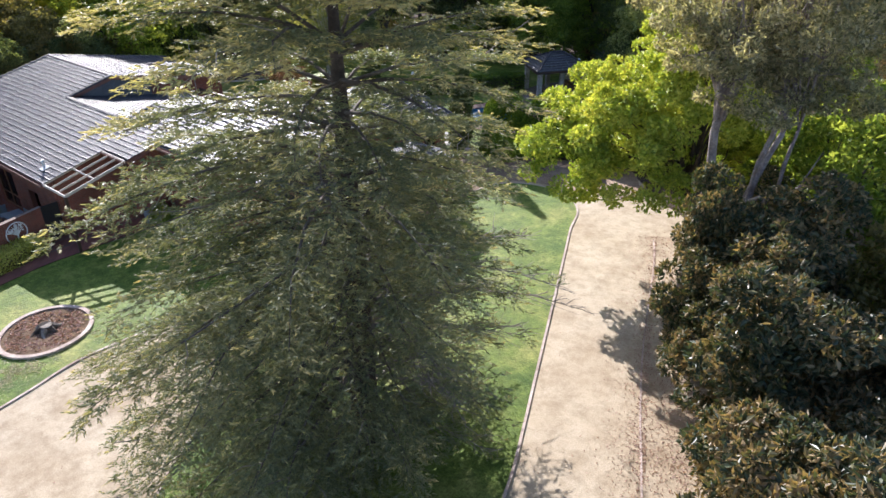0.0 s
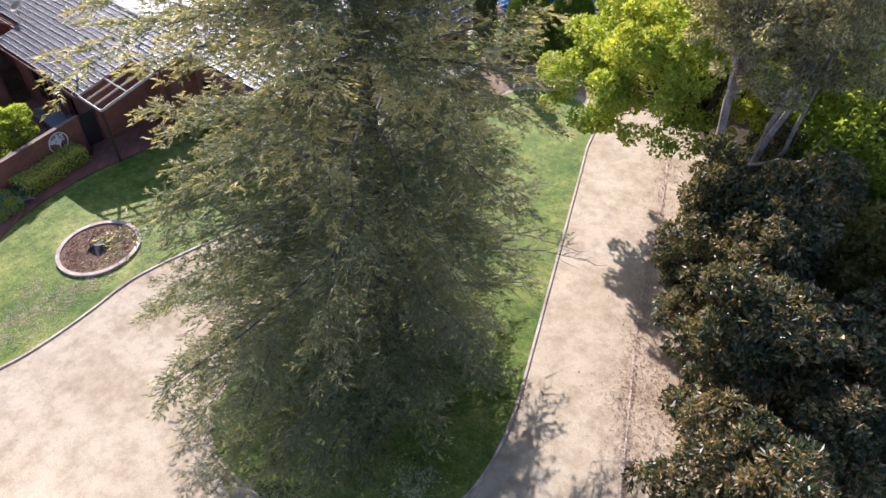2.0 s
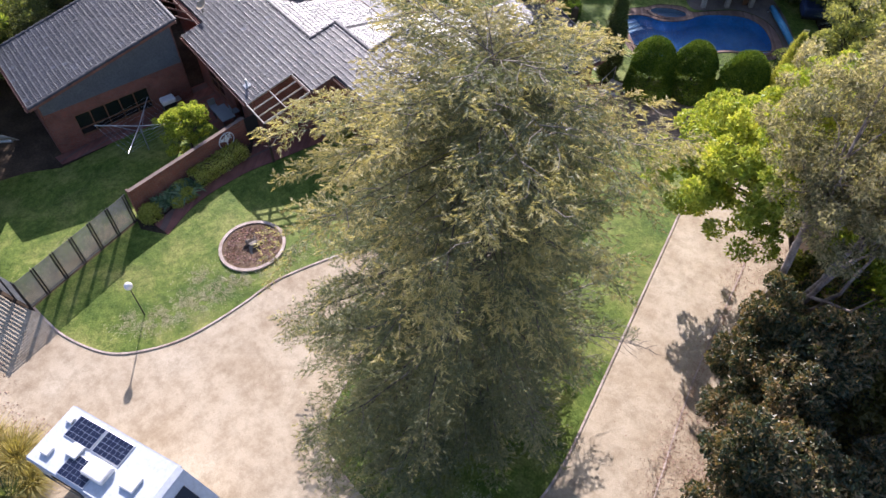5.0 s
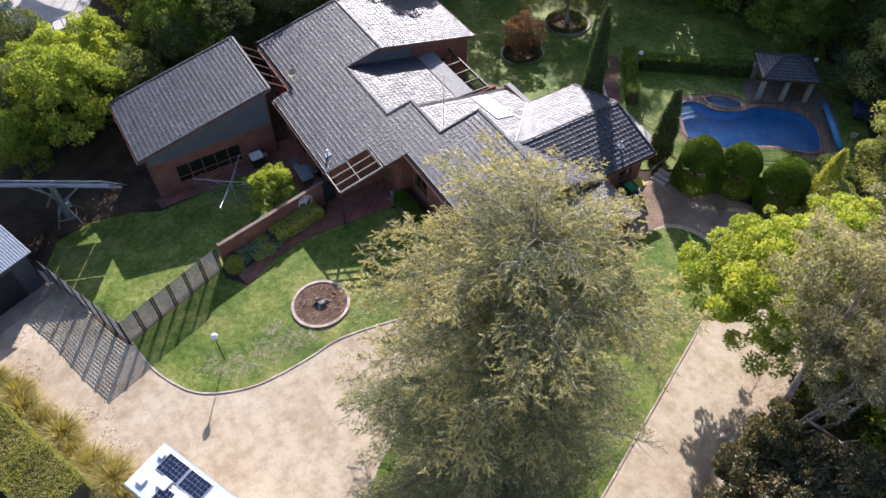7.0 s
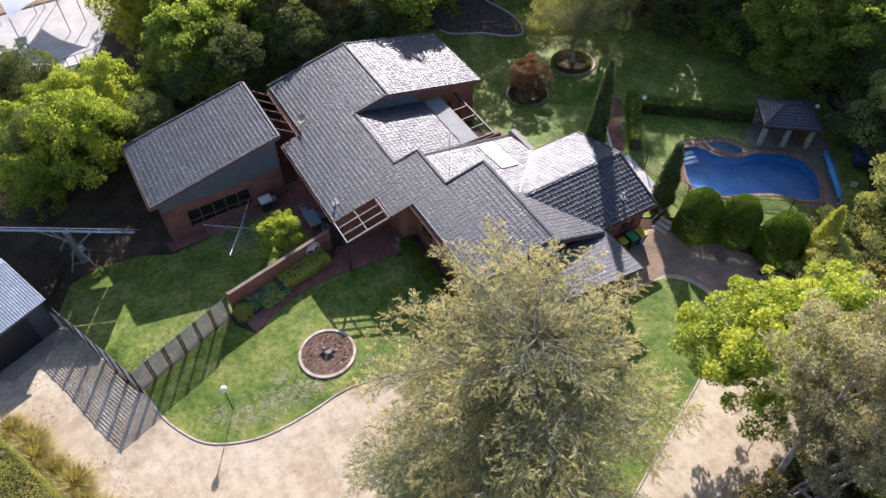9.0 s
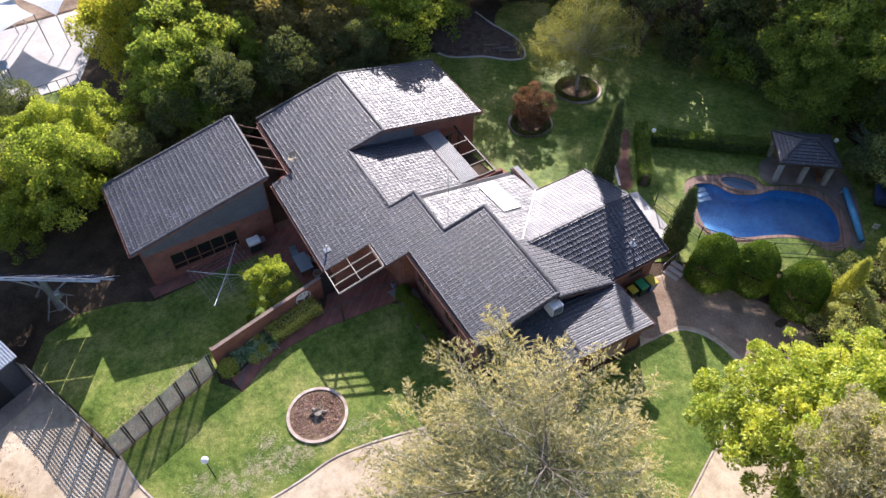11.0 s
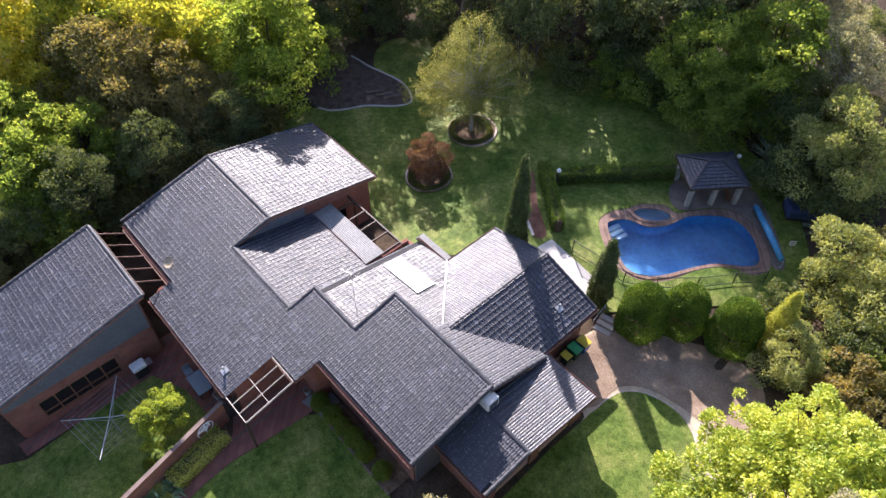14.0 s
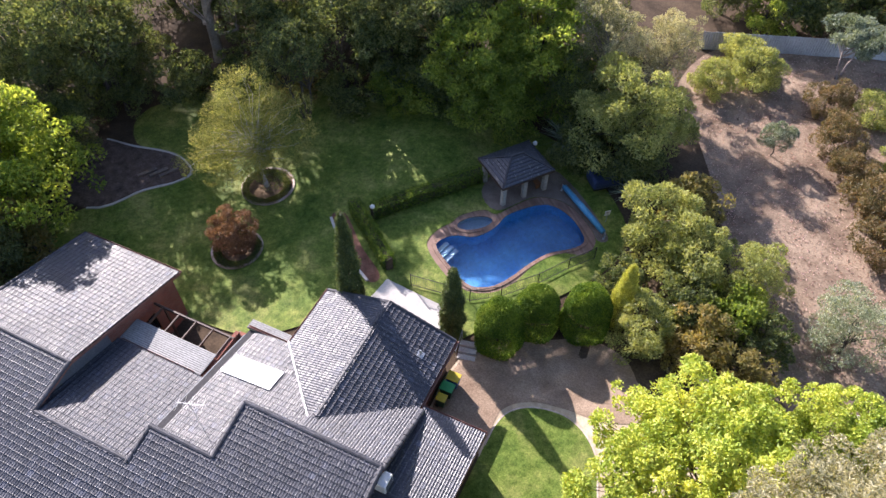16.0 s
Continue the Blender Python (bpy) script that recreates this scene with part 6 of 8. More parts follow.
def tree_meshes(seed, blobs, nclump, csize, nleaf, leaf, material, trunk_top, r0, bark, lean=(0, 0), nlimb=14, up=0.35, stems=1, inner=0.55, low=-0.55, spread=0.0, flare=1.5):
    """Trunk-with-limbs and crown meshes of one tree, built round the origin."""
    rng = np.random.default_rng(seed)
    C, D = clumps_in(rng, blobs, nclump, low, inner)
    P, W = leaves_round(rng, C, D, csize, nleaf, up)
    crown = leaf_mesh("crown", P, W, leaf[0], leaf[1], material, rng)
    s = Shape()
    for k in range(stems):
        a = 2 * math.pi * k / stems + 0.7
        ox, oy = spread * math.cos(a), spread * math.sin(a)
        top = Vector((lean[0] + ox * 2.6, lean[1] + oy * 2.6, trunk_top))
        foot = Vector((ox * 0.4, oy * 0.4, -0.15))
        mid = foot.lerp(top, 0.5) + Vector((rng.normal() * 0.12, rng.normal() * 0.12, 0))
        s.tube([foot, foot.lerp(mid, 0.25) + Vector((0, 0, 0.1)), mid, top], [r0 * flare, r0, r0 * 0.8, r0 * 0.55], 9)
        tg = C[rng.choice(nclump, max(3, nlimb // stems), replace=False)]
        start = foot.lerp(top, 0.8)
        limbs(s, rng, start, tg, r0 * (0.42 if nlimb < 50 else 0.24))
        limbs(s, rng, top, C[rng.choice(nclump, max(2, nlimb // (2 * stems)), replace=False)], r0 * (0.4 if nlimb < 50 else 0.24))
    return s.mesh("trunk", bark, True), crown


def plant(name, meshes, x, y, label, category="tree", turn=0.0, size=1.0, group="", sink=0.0, squash=1.0):
    t = thing(name, label, category, (0, 0, 0), group)
    m = pose(x, y, land(x, y) - sink, 0, 0, turn) @ Matrix.Diagonal((size, size, size * squash, 1))
    part("trunk", meshes[0], None, t, at=m)
    part("crown", meshes[1], None, t, at=m)
    return t


def needle_mesh(name, pos, way, length, width, material, rng):
    """One slim three-cornered spray at each place."""
    n = len(pos)
    way = unit(way)
    side = unit(np.cross(way, rng.normal(size=(n, 3))))
    L = (length * rng.uniform(0.6, 1.4, n))[:, None]
    W = (width * rng.uniform(0.7, 1.3, n))[:, None]
    v = np.stack([pos - way * L * 0.5 - side * W * 0.5, pos - way * L * 0.5 + side * W * 0.5, pos + way * L * 0.5], 1).reshape(-1, 3)
    me = bpy.data.meshes.new(name)
    me.vertices.add(3 * n)
    me.vertices.foreach_set("co", v.astype(np.float32).ravel())
    me.loops.add(3 * n)
    me.loops.foreach_set("vertex_index", np.arange(3 * n, dtype=np.int32))
    me.polygons.add(n)
    me.polygons.foreach_set("loop_start", np.arange(0, 3 * n, 3, dtype=np.int32))
    me.materials.append(material)
    me.update(calc_edges=True)
    me.validate()
    return me


# the great cedar: tiers of long, slightly drooping branches, feathered with short sprays
def cedar():
    rng = np.random.default_rng(11)
    prof_z = [0.8, 2.0, 4.0, 6.5, 9.0, 11.5, 13.5, 15.2, 16.5, 17.6]
    prof_r = [4.6, 5.8, 6.4, 6.7, 6.8, 6.6, 6.4, 6.0, 5.0, 3.0]
    trunk, wood, bare = Shape(), Shape(), Shape()
    trunk.tube([(0, 0, -0.2), (0.05, 0, 1.2), (0.0, 0.08, 6), (-0.1, 0.05, 12), (0, 0, 16.9)], [0.55, 0.42, 0.33, 0.15, 0.03], 10)
    P, W, T = [], [], []
    z = 0.9
    while z < 18.1:
        nb = int(rng.integers(17, 21)) if z < 7 else int(rng.integers(12, 15)) if z < 13 else int(rng.integers(16, 19))
        ph = rng.uniform(0, 6.28)
        for b in range(nb):
            a = ph + 2 * math.pi * b / nb + rng.normal() * 0.25
            R = float(np.interp(z, prof_z, prof_r)) * rng.uniform(0.62, 1.12 if z < 8 else 1.05)
            if rng.uniform() < (0.10 if z < 8.5 else 0.22 if z < 13.5 else 0.03):
                continue
            low_side = z < 6.5 and math.cos(a - 0.9) > 0.3
            dead = low_side and rng.uniform() < 0.6
            R *= 0.74 + 0.42 * max(0.0, math.cos(a - 1.75)) if dead else 1 - 0.40 * max(0.0, math.cos(a - 0.66)) * float(np.interp(z, [0, 8, 12, 15, 17], [1, 1, 0.5, 0.35, 0]))
            R *= 1 + 0.22 * max(0.0, math.cos(a - 3.8)) * float(np.interp(z, [0, 4, 7], [1, 1, 0]))
            if z > 14 and b % 3 == 0:
                R *= 0.38
            zz = z + rng.normal() * 0.14
            rise = 0.36 if z > 12 else (0.12 if z > 6 else -0.02)
            t = np.linspace(0, 1, 9)
            bend = rng.normal() * 0.22
            ang = a + bend * t ** 1.5
            line = np.stack([np.cos(ang) * R * t, np.sin(ang) * R * t, zz + R * (rise * t + 0.10 * t - 0.30 * t ** 2.2)], 1)
            r0 = (0.018 + 0.008 * R) * (1.0 if z < 13 else 0.5)
            (bare if dead else wood).tube([tuple(p) for p in line[[0, 2, 4, 6, 8]]], [r0, r0 * 0.8, r0 * 0.55, r0 * 0.3, r0 * 0.1], 4, False)
            nsub = int(6 + R * 3.8)
            for s_ in range(nsub):
                u0 = 0.20 if z < 13 else 0.06
                u = u0 + (1 - u0) * (s_ + rng.uniform()) / nsub
                o = np.array([np.interp(u, t, line[:, k]) for k in range(3)])
                sgn = 1 if s_ % 2 else -1
                sa = a + bend + sgn * rng.uniform(0.2, 1.0)
                sl = (0.55 + 1.20 * (1 - u) ** 0.7 * (R / 6.5)) * rng.uniform(0.65, 1.3)
                lift = rng.normal() * 0.12 + (0.12 if z > 11 else -0.10)
                tip = o + np.array([math.cos(sa) * sl, math.sin(sa) * sl, lift * sl])
                if dead or rng.uniform() < (0.05 if z < 14 else 0.22):
                    bare.tube([tuple(o), tuple((o + tip) / 2 + rng.normal(size=3) * 0.08), tuple(tip)], [0.018, 0.012, 0.004], 3, False)
                    if rng.uniform() < (0.8 if dead else 0.2 if z > 14 else 0.0):
                        continue
                # side twigs, each feathered
                nt_w = max(4, int(sl * 9.0))
                for q_ in range(nt_w):
                    w0 = (q_ + rng.uniform()) / nt_w
                    sag = -0.16 * sl * w0 * w0
                    oo = o + (tip - o) * w0 + np.array([0, 0, sag]) + rng.normal(size=3) * np.array([0.03, 0.03, 0.03])
                    ta = sa + (1 if q_ % 2 else -1) * rng.uniform(0.25, 0.95)
                    tl = rng.uniform(0.24, 0.50) * (1.15 - 0.5 * w0)
                    td = np.array([math.cos(ta), math.sin(ta), rng.normal() * 0.12 - 0.10])
                    sd = np.array([-math.sin(ta), math.cos(ta), rng.normal() * 0.25])
                    k = 11
                    q = (np.arange(k) + rng.uniform(0, 1, k))[:, None] / k
                    flip = np.where(np.arange(k) % 2, 1.0, -1.0)[:, None] * (1.05 - 0.9 * q)
                    W.append(td + sd * flip + rng.normal(size=(k, 3)) * 0.16)
                    P.append(oo + td * tl * q + sd * flip * 0.045 + rng.normal(size=(k, 3)) * 0.012)
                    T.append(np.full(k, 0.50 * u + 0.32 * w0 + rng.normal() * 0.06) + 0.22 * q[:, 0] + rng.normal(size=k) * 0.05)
        z += rng.uniform(0.70, 0.98)
    P, W, T = np.concatenate(P), np.concatenate(W), np.concatenate(T)
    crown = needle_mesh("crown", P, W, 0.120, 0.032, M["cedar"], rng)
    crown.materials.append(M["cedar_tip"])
    # more pale needles outward and higher up, painting sunlit tops over a shaded skirt
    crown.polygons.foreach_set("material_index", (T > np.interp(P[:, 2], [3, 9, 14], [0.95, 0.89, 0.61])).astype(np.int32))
    return trunk.mesh("trunk", M["bark"], True), wood.mesh("branches", M["limb"], True), crown, bare.mesh("deadwood", M["twig"], True)


trunk_, wood_, crown_, bare_ = cedar()
cd = thing("cedar_tree", "tall spreading grey-green cedar with tiered branches on the lawn", "tree")
CP = pose(-11.9, 11.3, land(-11.9, 11.3), 0, 0, 0)
part("trunk", trunk_, None, cd, at=CP)
tagged(part("limb_wood", wood_, None, cd, "grey branch wood", at=CP), kind="stuff")
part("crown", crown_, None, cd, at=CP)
tagged(part("deadwood", bare_, None, cd, "grey leafless twigs", at=CP), kind="stuff")

# golden-green robinia over the drive
RB = (-7.2, 27.9, 0.9)
rob_blobs = [((-10.3, 27.0, 7.0), (3.5, 3.7, 3.0)), ((-13.1, 25.6, 5.1), (2.1, 2.0, 1.3)), ((-13.0, 29.2, 5.7), (2.2, 2.6, 1.7)), ((-10.4, 24.0, 6.8), (2.0, 1.8, 1.9)), ((-9.0, 24.4, 5.0), (1.6, 1.5, 1.2)),
             ((-8.2, 25.4, 8.8), (2.1, 2.1, 1.9)), ((-10.8, 30.2, 7.6), (2.6, 2.6, 2.1)), ((-8.8, 26.8, 10.2), (2.2, 2.2, 1.7)), ((-9.8, 28.8, 10.2), (1.9, 1.9, 1.6)), ((-12.0, 26.6, 7.2), (2.2, 2.2, 1.7)), ((-12.5, 24.0, 5.8), (1.9, 1.5, 1.2))]
rob = tree_meshes(21, [(tuple(a - b for a, b in zip(c, RB)), r) for c, r in rob_blobs], 320, 0.58, 54000, (0.21, 0.115), M["robinia"], 3.6, 0.18, M["bark"], (-1.4, -0.3), 30, 0.5, 1, 0.5, -0.85)
plant("robinia_tree", rob, -7.2, 27.9, "golden-green robinia tree leaning over the driveway")
plant("robinia_tree", rob, -5.0, 33.4, "golden robinia tree beside the paddock track", "tree", 70, 0.80)
# eucalyptus: crooked pale stems forking into thin limbs
def eucalyptus():
    rng = np.random.default_rng(31)
    C, D = clumps_in(rng, [((-0.9, 2.4, 13.2), (3.2, 3.2, 3.2)), ((1.9, 2.8, 12.4), (2.8, 2.8, 3.0)), ((-1.2, 3.4, 11.2), (2.4, 2.4, 2.0)), ((2.4, 1.8, 10.8), (2.2, 2.2, 2.0)), ((0.4, 3.0, 15.4), (2.4, 2.4, 2.0)),
                           ((0.4, 4.6, 11.2), (2.6, 2.2, 2.2)), ((0.2, 1.0, 11.3), (1.9, 1.7, 1.5)), ((-0.8, 1.8, 10.3), (1.5, 1.4, 1.0)), ((1.8, 2.6, 9.8), (1.7, 1.7, 1.3)), ((0.7, 0.7, 9.6), (1.5, 1.4, 1.1)), ((-0.7, 0.5, 10.6), (1.4, 1.3, 1.1))], 420, -0.9, 0.3)
    P, W = leaves_round(rng, C, D, 0.5, 66000, -0.2)
    s = Shape()
    stems = [([(0, 0, -0.2), (-0.1, 0.1, 3.0), (-0.05, 0.35, 6.4), (-0.25, 0.7, 8.9)], 0.23), ([(0.35, 0.25, -0.2), (0.7, 0.6, 3.2), (1.0, 1.0, 6.0), (1.5, 1.5, 8.2)], 0.17), ([(0.3, 0.5, -0.2), (0.55, 1.1, 3.4), (0.9, 1.7, 6.2), (1.2, 2.2, 8.6)], 0.15), ([(0.9, 0.7, 3.6), (1.3, 1.1, 5.0), (1.75, 1.3, 6.6), (1.9, 1.6, 8.4)], 0.10)]
    for line, r in stems:
        knots = []
        for a, b in zip(line, line[1:]):
            for k in range(3):
                knots.append(Vector(a).lerp(Vector(b), k / 3) + Vector((rng.normal(), rng.normal(), 0)) * 0.045)
        knots.append(Vector(line[-1]))
        n = len(knots)
        s.tube(knots, [r * (1.25 if k == 0 else 1.0) * (1 - 0.5 * k / (n - 1)) * rng.uniform(0.9, 1.12) for k in range(n)], 9)
        top = knots[-1]
        order = np.argsort(np.linalg.norm(C[:, :2] - np.array([top.x, top.y]), axis=1) + rng.uniform(0, 1.5, len(C)))
        for q in order[:5]:
            mid = top.lerp(Vector(C[q]), 0.5) + Vector((rng.normal() * 0.2, rng.normal() * 0.2, 0.3))
            s.tube([knots[-2], top, mid, Vector(C[q]) + Vector((0, 0, 0.6))], [r * 0.4, r * 0.36, r * 0.24, r * 0.08], 6, False)
            limbs(s, rng, mid, C[rng.choice(order[:120], 5, replace=False)], r * 0.14)
    for k in range(7):
        a = 0.9 * k
        o = Vector((-0.22 + 0.1 * math.cos(a), 0.66 + 0.1 * math.sin(a), 8.5))
        e = o + Vector((0.15 + 0.75 * math.cos(a), 0.7 + 0.6 * math.sin(a), 3.6 + 0.5 * math.sin(a * 3)))
        s.tube([o, o.lerp(e, 0.4) + Vector((rng.normal(), rng.normal(), 0)) * 0.08, o.lerp(e, 0.75) + Vector((rng.normal(), rng.normal(), 0)) * 0.1, e], [0.085, 0.07, 0.05, 0.02], 6, False)
    s.tube([(0.9, 1.0, 5.8), (1.7, 0.7, 6.5), (2.5, 0.5, 7.0), (2.9, 0.4, 8.3)], [0.08, 0.065, 0.05, 0.02], 6, False)
    return s.mesh("trunk", M["pale_bark"], True), leaf_mesh("crown", P, W, 0.19, 0.06, M["gum"], rng)


plant("eucalyptus_tree", eucalyptus(), -5.9, 21.0, "tall eucalyptus with several pale peeling stems")


def spreading_gum():
    """A thick pale bole that forks low into long crooked limbs under a high, thin crown."""
    rng = np.random.default_rng(37)
    C, D = clumps_in(rng, [((0.0, 0.0, 14.2), (4.6, 4.6, 2.6)), ((3.6, -1.6, 12.2), (2.8, 2.8, 2.0)), ((-3.6, 1.4, 12.4), (2.8, 2.8, 2.0)), ((0.8, 3.4, 12.6), (2.6, 2.6, 2.0)), ((-1.0, -3.6, 12.0), (2.6, 2.6, 2.0))], 190, -0.9, 0.3)
    P, W = leaves_round(rng, C, D, 0.62, 26000, -0.2)
    s = Shape()
    s.tube([(0, 0, -0.2), (0.05, 0.0, 1.2), (-0.1, 0.1, 3.6), (0.1, 0.0, 6.2), (0.0, 0.3, 9.4), (0.3, 0.2, 12.4)], [0.62, 0.48, 0.42, 0.36, 0.24, 0.10], 12, False)
    for k in range(8):
        a, z0 = 2.4 * k + 0.4, 3.0 + 0.75 * k
        L = 3.4 - 0.15 * k
        pts = [Vector((0, 0, z0))]
        for q in range(1, 6):
            t = q / 5
            pts.append(Vector((math.cos(a + 0.5 * t * t) * L * t + rng.normal() * 0.12, math.sin(a + 0.5 * t * t) * L * t + rng.normal() * 0.12, z0 - 0.5 * math.sin(t * 3.1) * (1 if k < 3 else -1) + (0.8 + 0.45 * k) * t * t * 2)))
        r = 0.19 - 0.01 * k
        s.tube(pts, [r * (1 - 0.15 * q) for q in range(6)], 8, False)
        near_ = np.argsort(np.linalg.norm(C - np.array(pts[-1]), axis=1))
        limbs(s, rng, pts[-1], C[near_[:14:2]], r * 0.3)
        limbs(s, rng, pts[3], C[near_[14:26:4]], r * 0.3)
    return s.mesh("trunk", M["gum_bark"], True), leaf_mesh("crown", P, W, 0.26, 0.075, M["gum"], rng)


plant("gum_tree", spreading_gum(), -56.9, 52.3, "broad old gum with a thick pale bole and crooked limbs")
# magnolias along the drive
mag = tree_meshes(41, [((0, 0, 4.4), (1.7, 1.7, 3.0)), ((0.4, -0.4, 2.6), (2.2, 2.2, 2.2)), ((-0.7, 0.5, 3.3), (1.7, 1.8, 2.2)), ((0.4, 0.8, 5.6), (1.2, 1.2, 1.7)), ((-0.3, -0.9, 5.1), (1.2, 1.2, 1.5))], 170, 0.46, 18000, (0.23, 0.10), M["magnolia"], 3.4, 0.14, M["bark"], (0, 0), 12, 0.3, 1, 0.5, -0.9)
for x, y, a, s in ((-2.9, 20.4, 0, 1.02), (-1.5, 15.6, 130, 1.0), (-0.2, 11.4, 250, 0.92), (-4.3, 24.4, 70, 0.82), (-3.6, 19.4, 310, 0.86), (-4.7, 21.4, 160, 0.74), (0.9, 18.0, 200, 0.85), (0.9, 13.6, 20, 0.8), (-2.4, 17.6, 40, 0.9)):
    plant("magnolia_tree", mag, x, y, "dense glossy dark magnolia with bronze leaf backs beside the drive", "tree", a, s, "magnolias along the drive")
plant("magnolia_tree", mag, -4.75, 20.2, "narrow upright dark magnolia at the foot of the eucalyptus", "tree", 95, 0.72, "magnolias along the drive", squash=1.42)
# leafy trees: one build for each kind, set out at several places
bl = [((0, 0, 5.4), (3.4, 3.4, 3.4)), ((2.2, 1.4, 4.4), (2.3, 2.3, 2.4)), ((-2.2, -1.2, 4.2), (2.4, 2.4, 2.6)), ((0.8, -2.2, 5.6), (2.2, 2.2, 2.2)), ((-1.2, 2.2, 3.6), (2.3, 2.3, 2.5)), ((2.0, -1.4, 2.6), (2.0, 2.0, 1.9)), ((-0.6, 0.4, 7.6), (1.9, 1.9, 1.6))]


def broadleaf(seed, material, count=15000, leaf=(0.26, 0.145)):
    return tree_meshes(seed, bl, 190, 0.78, count, leaf, material, 3.0, 0.2, M["bark"], (0, 0), 14, 0.5, 1, 0.6, -0.8)


def bush(seed, material, count=4200, leaf=(0.40, 0.20)):
    """A small dense shrub, for low places."""
    return tree_meshes(seed, [((0, 0, 3.2), (2.9, 2.9, 2.9)), ((1.6, 0.9, 2.4), (2.0, 2.0, 2.2)), ((-1.4, -1.2, 2.2), (2.1, 2.1, 2.1)), ((0.5, -1.7, 4.2), (1.6, 1.6, 1.5))], 90, 0.75, count, leaf, material, 1.8, 0.16, M["bark"], (0, 0), 8, 0.5, 1, 0.6, -0.9)


high_dark = tree_meshes(58, [((0, 0, 8.6), (3.0, 3.0, 2.8)), ((1.8, 1.0, 7.0), (2.2, 2.2, 2.0)), ((-1.8, -0.6, 7.2), (2.2, 2.2, 2.0)), ((0.3, -1.8, 6.6), (2.0, 2.0, 1.6))], 130, 0.7, 5200, (0.34, 0.16), M["darkleaf"], 5.4, 0.15, M["bark"], (0.2, 0.1), 18, 0.2, 3, 0.5, -0.9, 0.5)
green_a, gold_a, rust_a = broadleaf(51, M["green"]), broadleaf(52, M["gold"]), broadleaf(53, M["rust"])
lime_a = broadleaf(57, M["lime"], 18000, (0.24, 0.14))
big_dark = [((0, 0, 6.5), (3.2, 3.2, 5.2)), ((1.6, 0.8, 4.0), (2.6, 2.6, 3.4)), ((-1.6, -0.6, 4.4), (2.6, 2.6, 3.6)), ((0.2, 1.8, 7.4), (2.0, 2.0, 2.8)), ((0.4, -1.9, 3.2), (2.1, 2.1, 2.8))]
dark_a = tree_meshes(54, big_dark, 190, 0.85, 17000, (0.27, 0.13), M["darkleaf"], 5.0, 0.22, M["bark"], (0, 0), 14, 0.2, 1, 0.6, -0.9)
grey_a = tree_meshes(55, [((0, 0, 4.0), (2.9, 2.9, 3.0)), ((1.1, 0.9, 3.2), (2.2, 2.2, 2.4)), ((-1.2, -0.6, 2.8), (2.2, 2.2, 2.2))], 120, 0.6, 11000, (0.28, 0.12), M["grey_leaf"], 2.4, 0.16, M["bark"], (0, 0), 12, 0.4, 1, 0.6, -0.85)
gum_a = tree_meshes(56, [((0, 0, 9.5), (3.6, 3.6, 3.2)), ((2.2, 0.8, 7.8), (2.6, 2.6, 2.2)), ((-2.0, -1.2, 8.0), (2.6, 2.6, 2.4)), ((0.4, 1.8, 11.6), (2.2, 2.2, 1.8))], 150, 0.7, 13000, (0.30, 0.09), M["gum"], 6.2, 0.2, M["pale_bark"], (0.3, 0.2), 26, -0.1, 2, 0.4, -0.8, 0.2)
b_fine = bush(158, M["darkleaf"], 16000, (0.17, 0.055))
b_green, b_gold, b_rust, b_dark, b_grey, b_pale, b_round = bush(151, M["green"]), bush(152, M["gold"]), bush(153, M["rust"]), bush(154, M["darkleaf"]), bush(155, M["silver"], 10000, (0.26, 0.075)), bush(156, M["pale_green"], 9500, (0.27, 0.12)), bush(157, M["pale_green"], 20000, (0.19, 0.085))

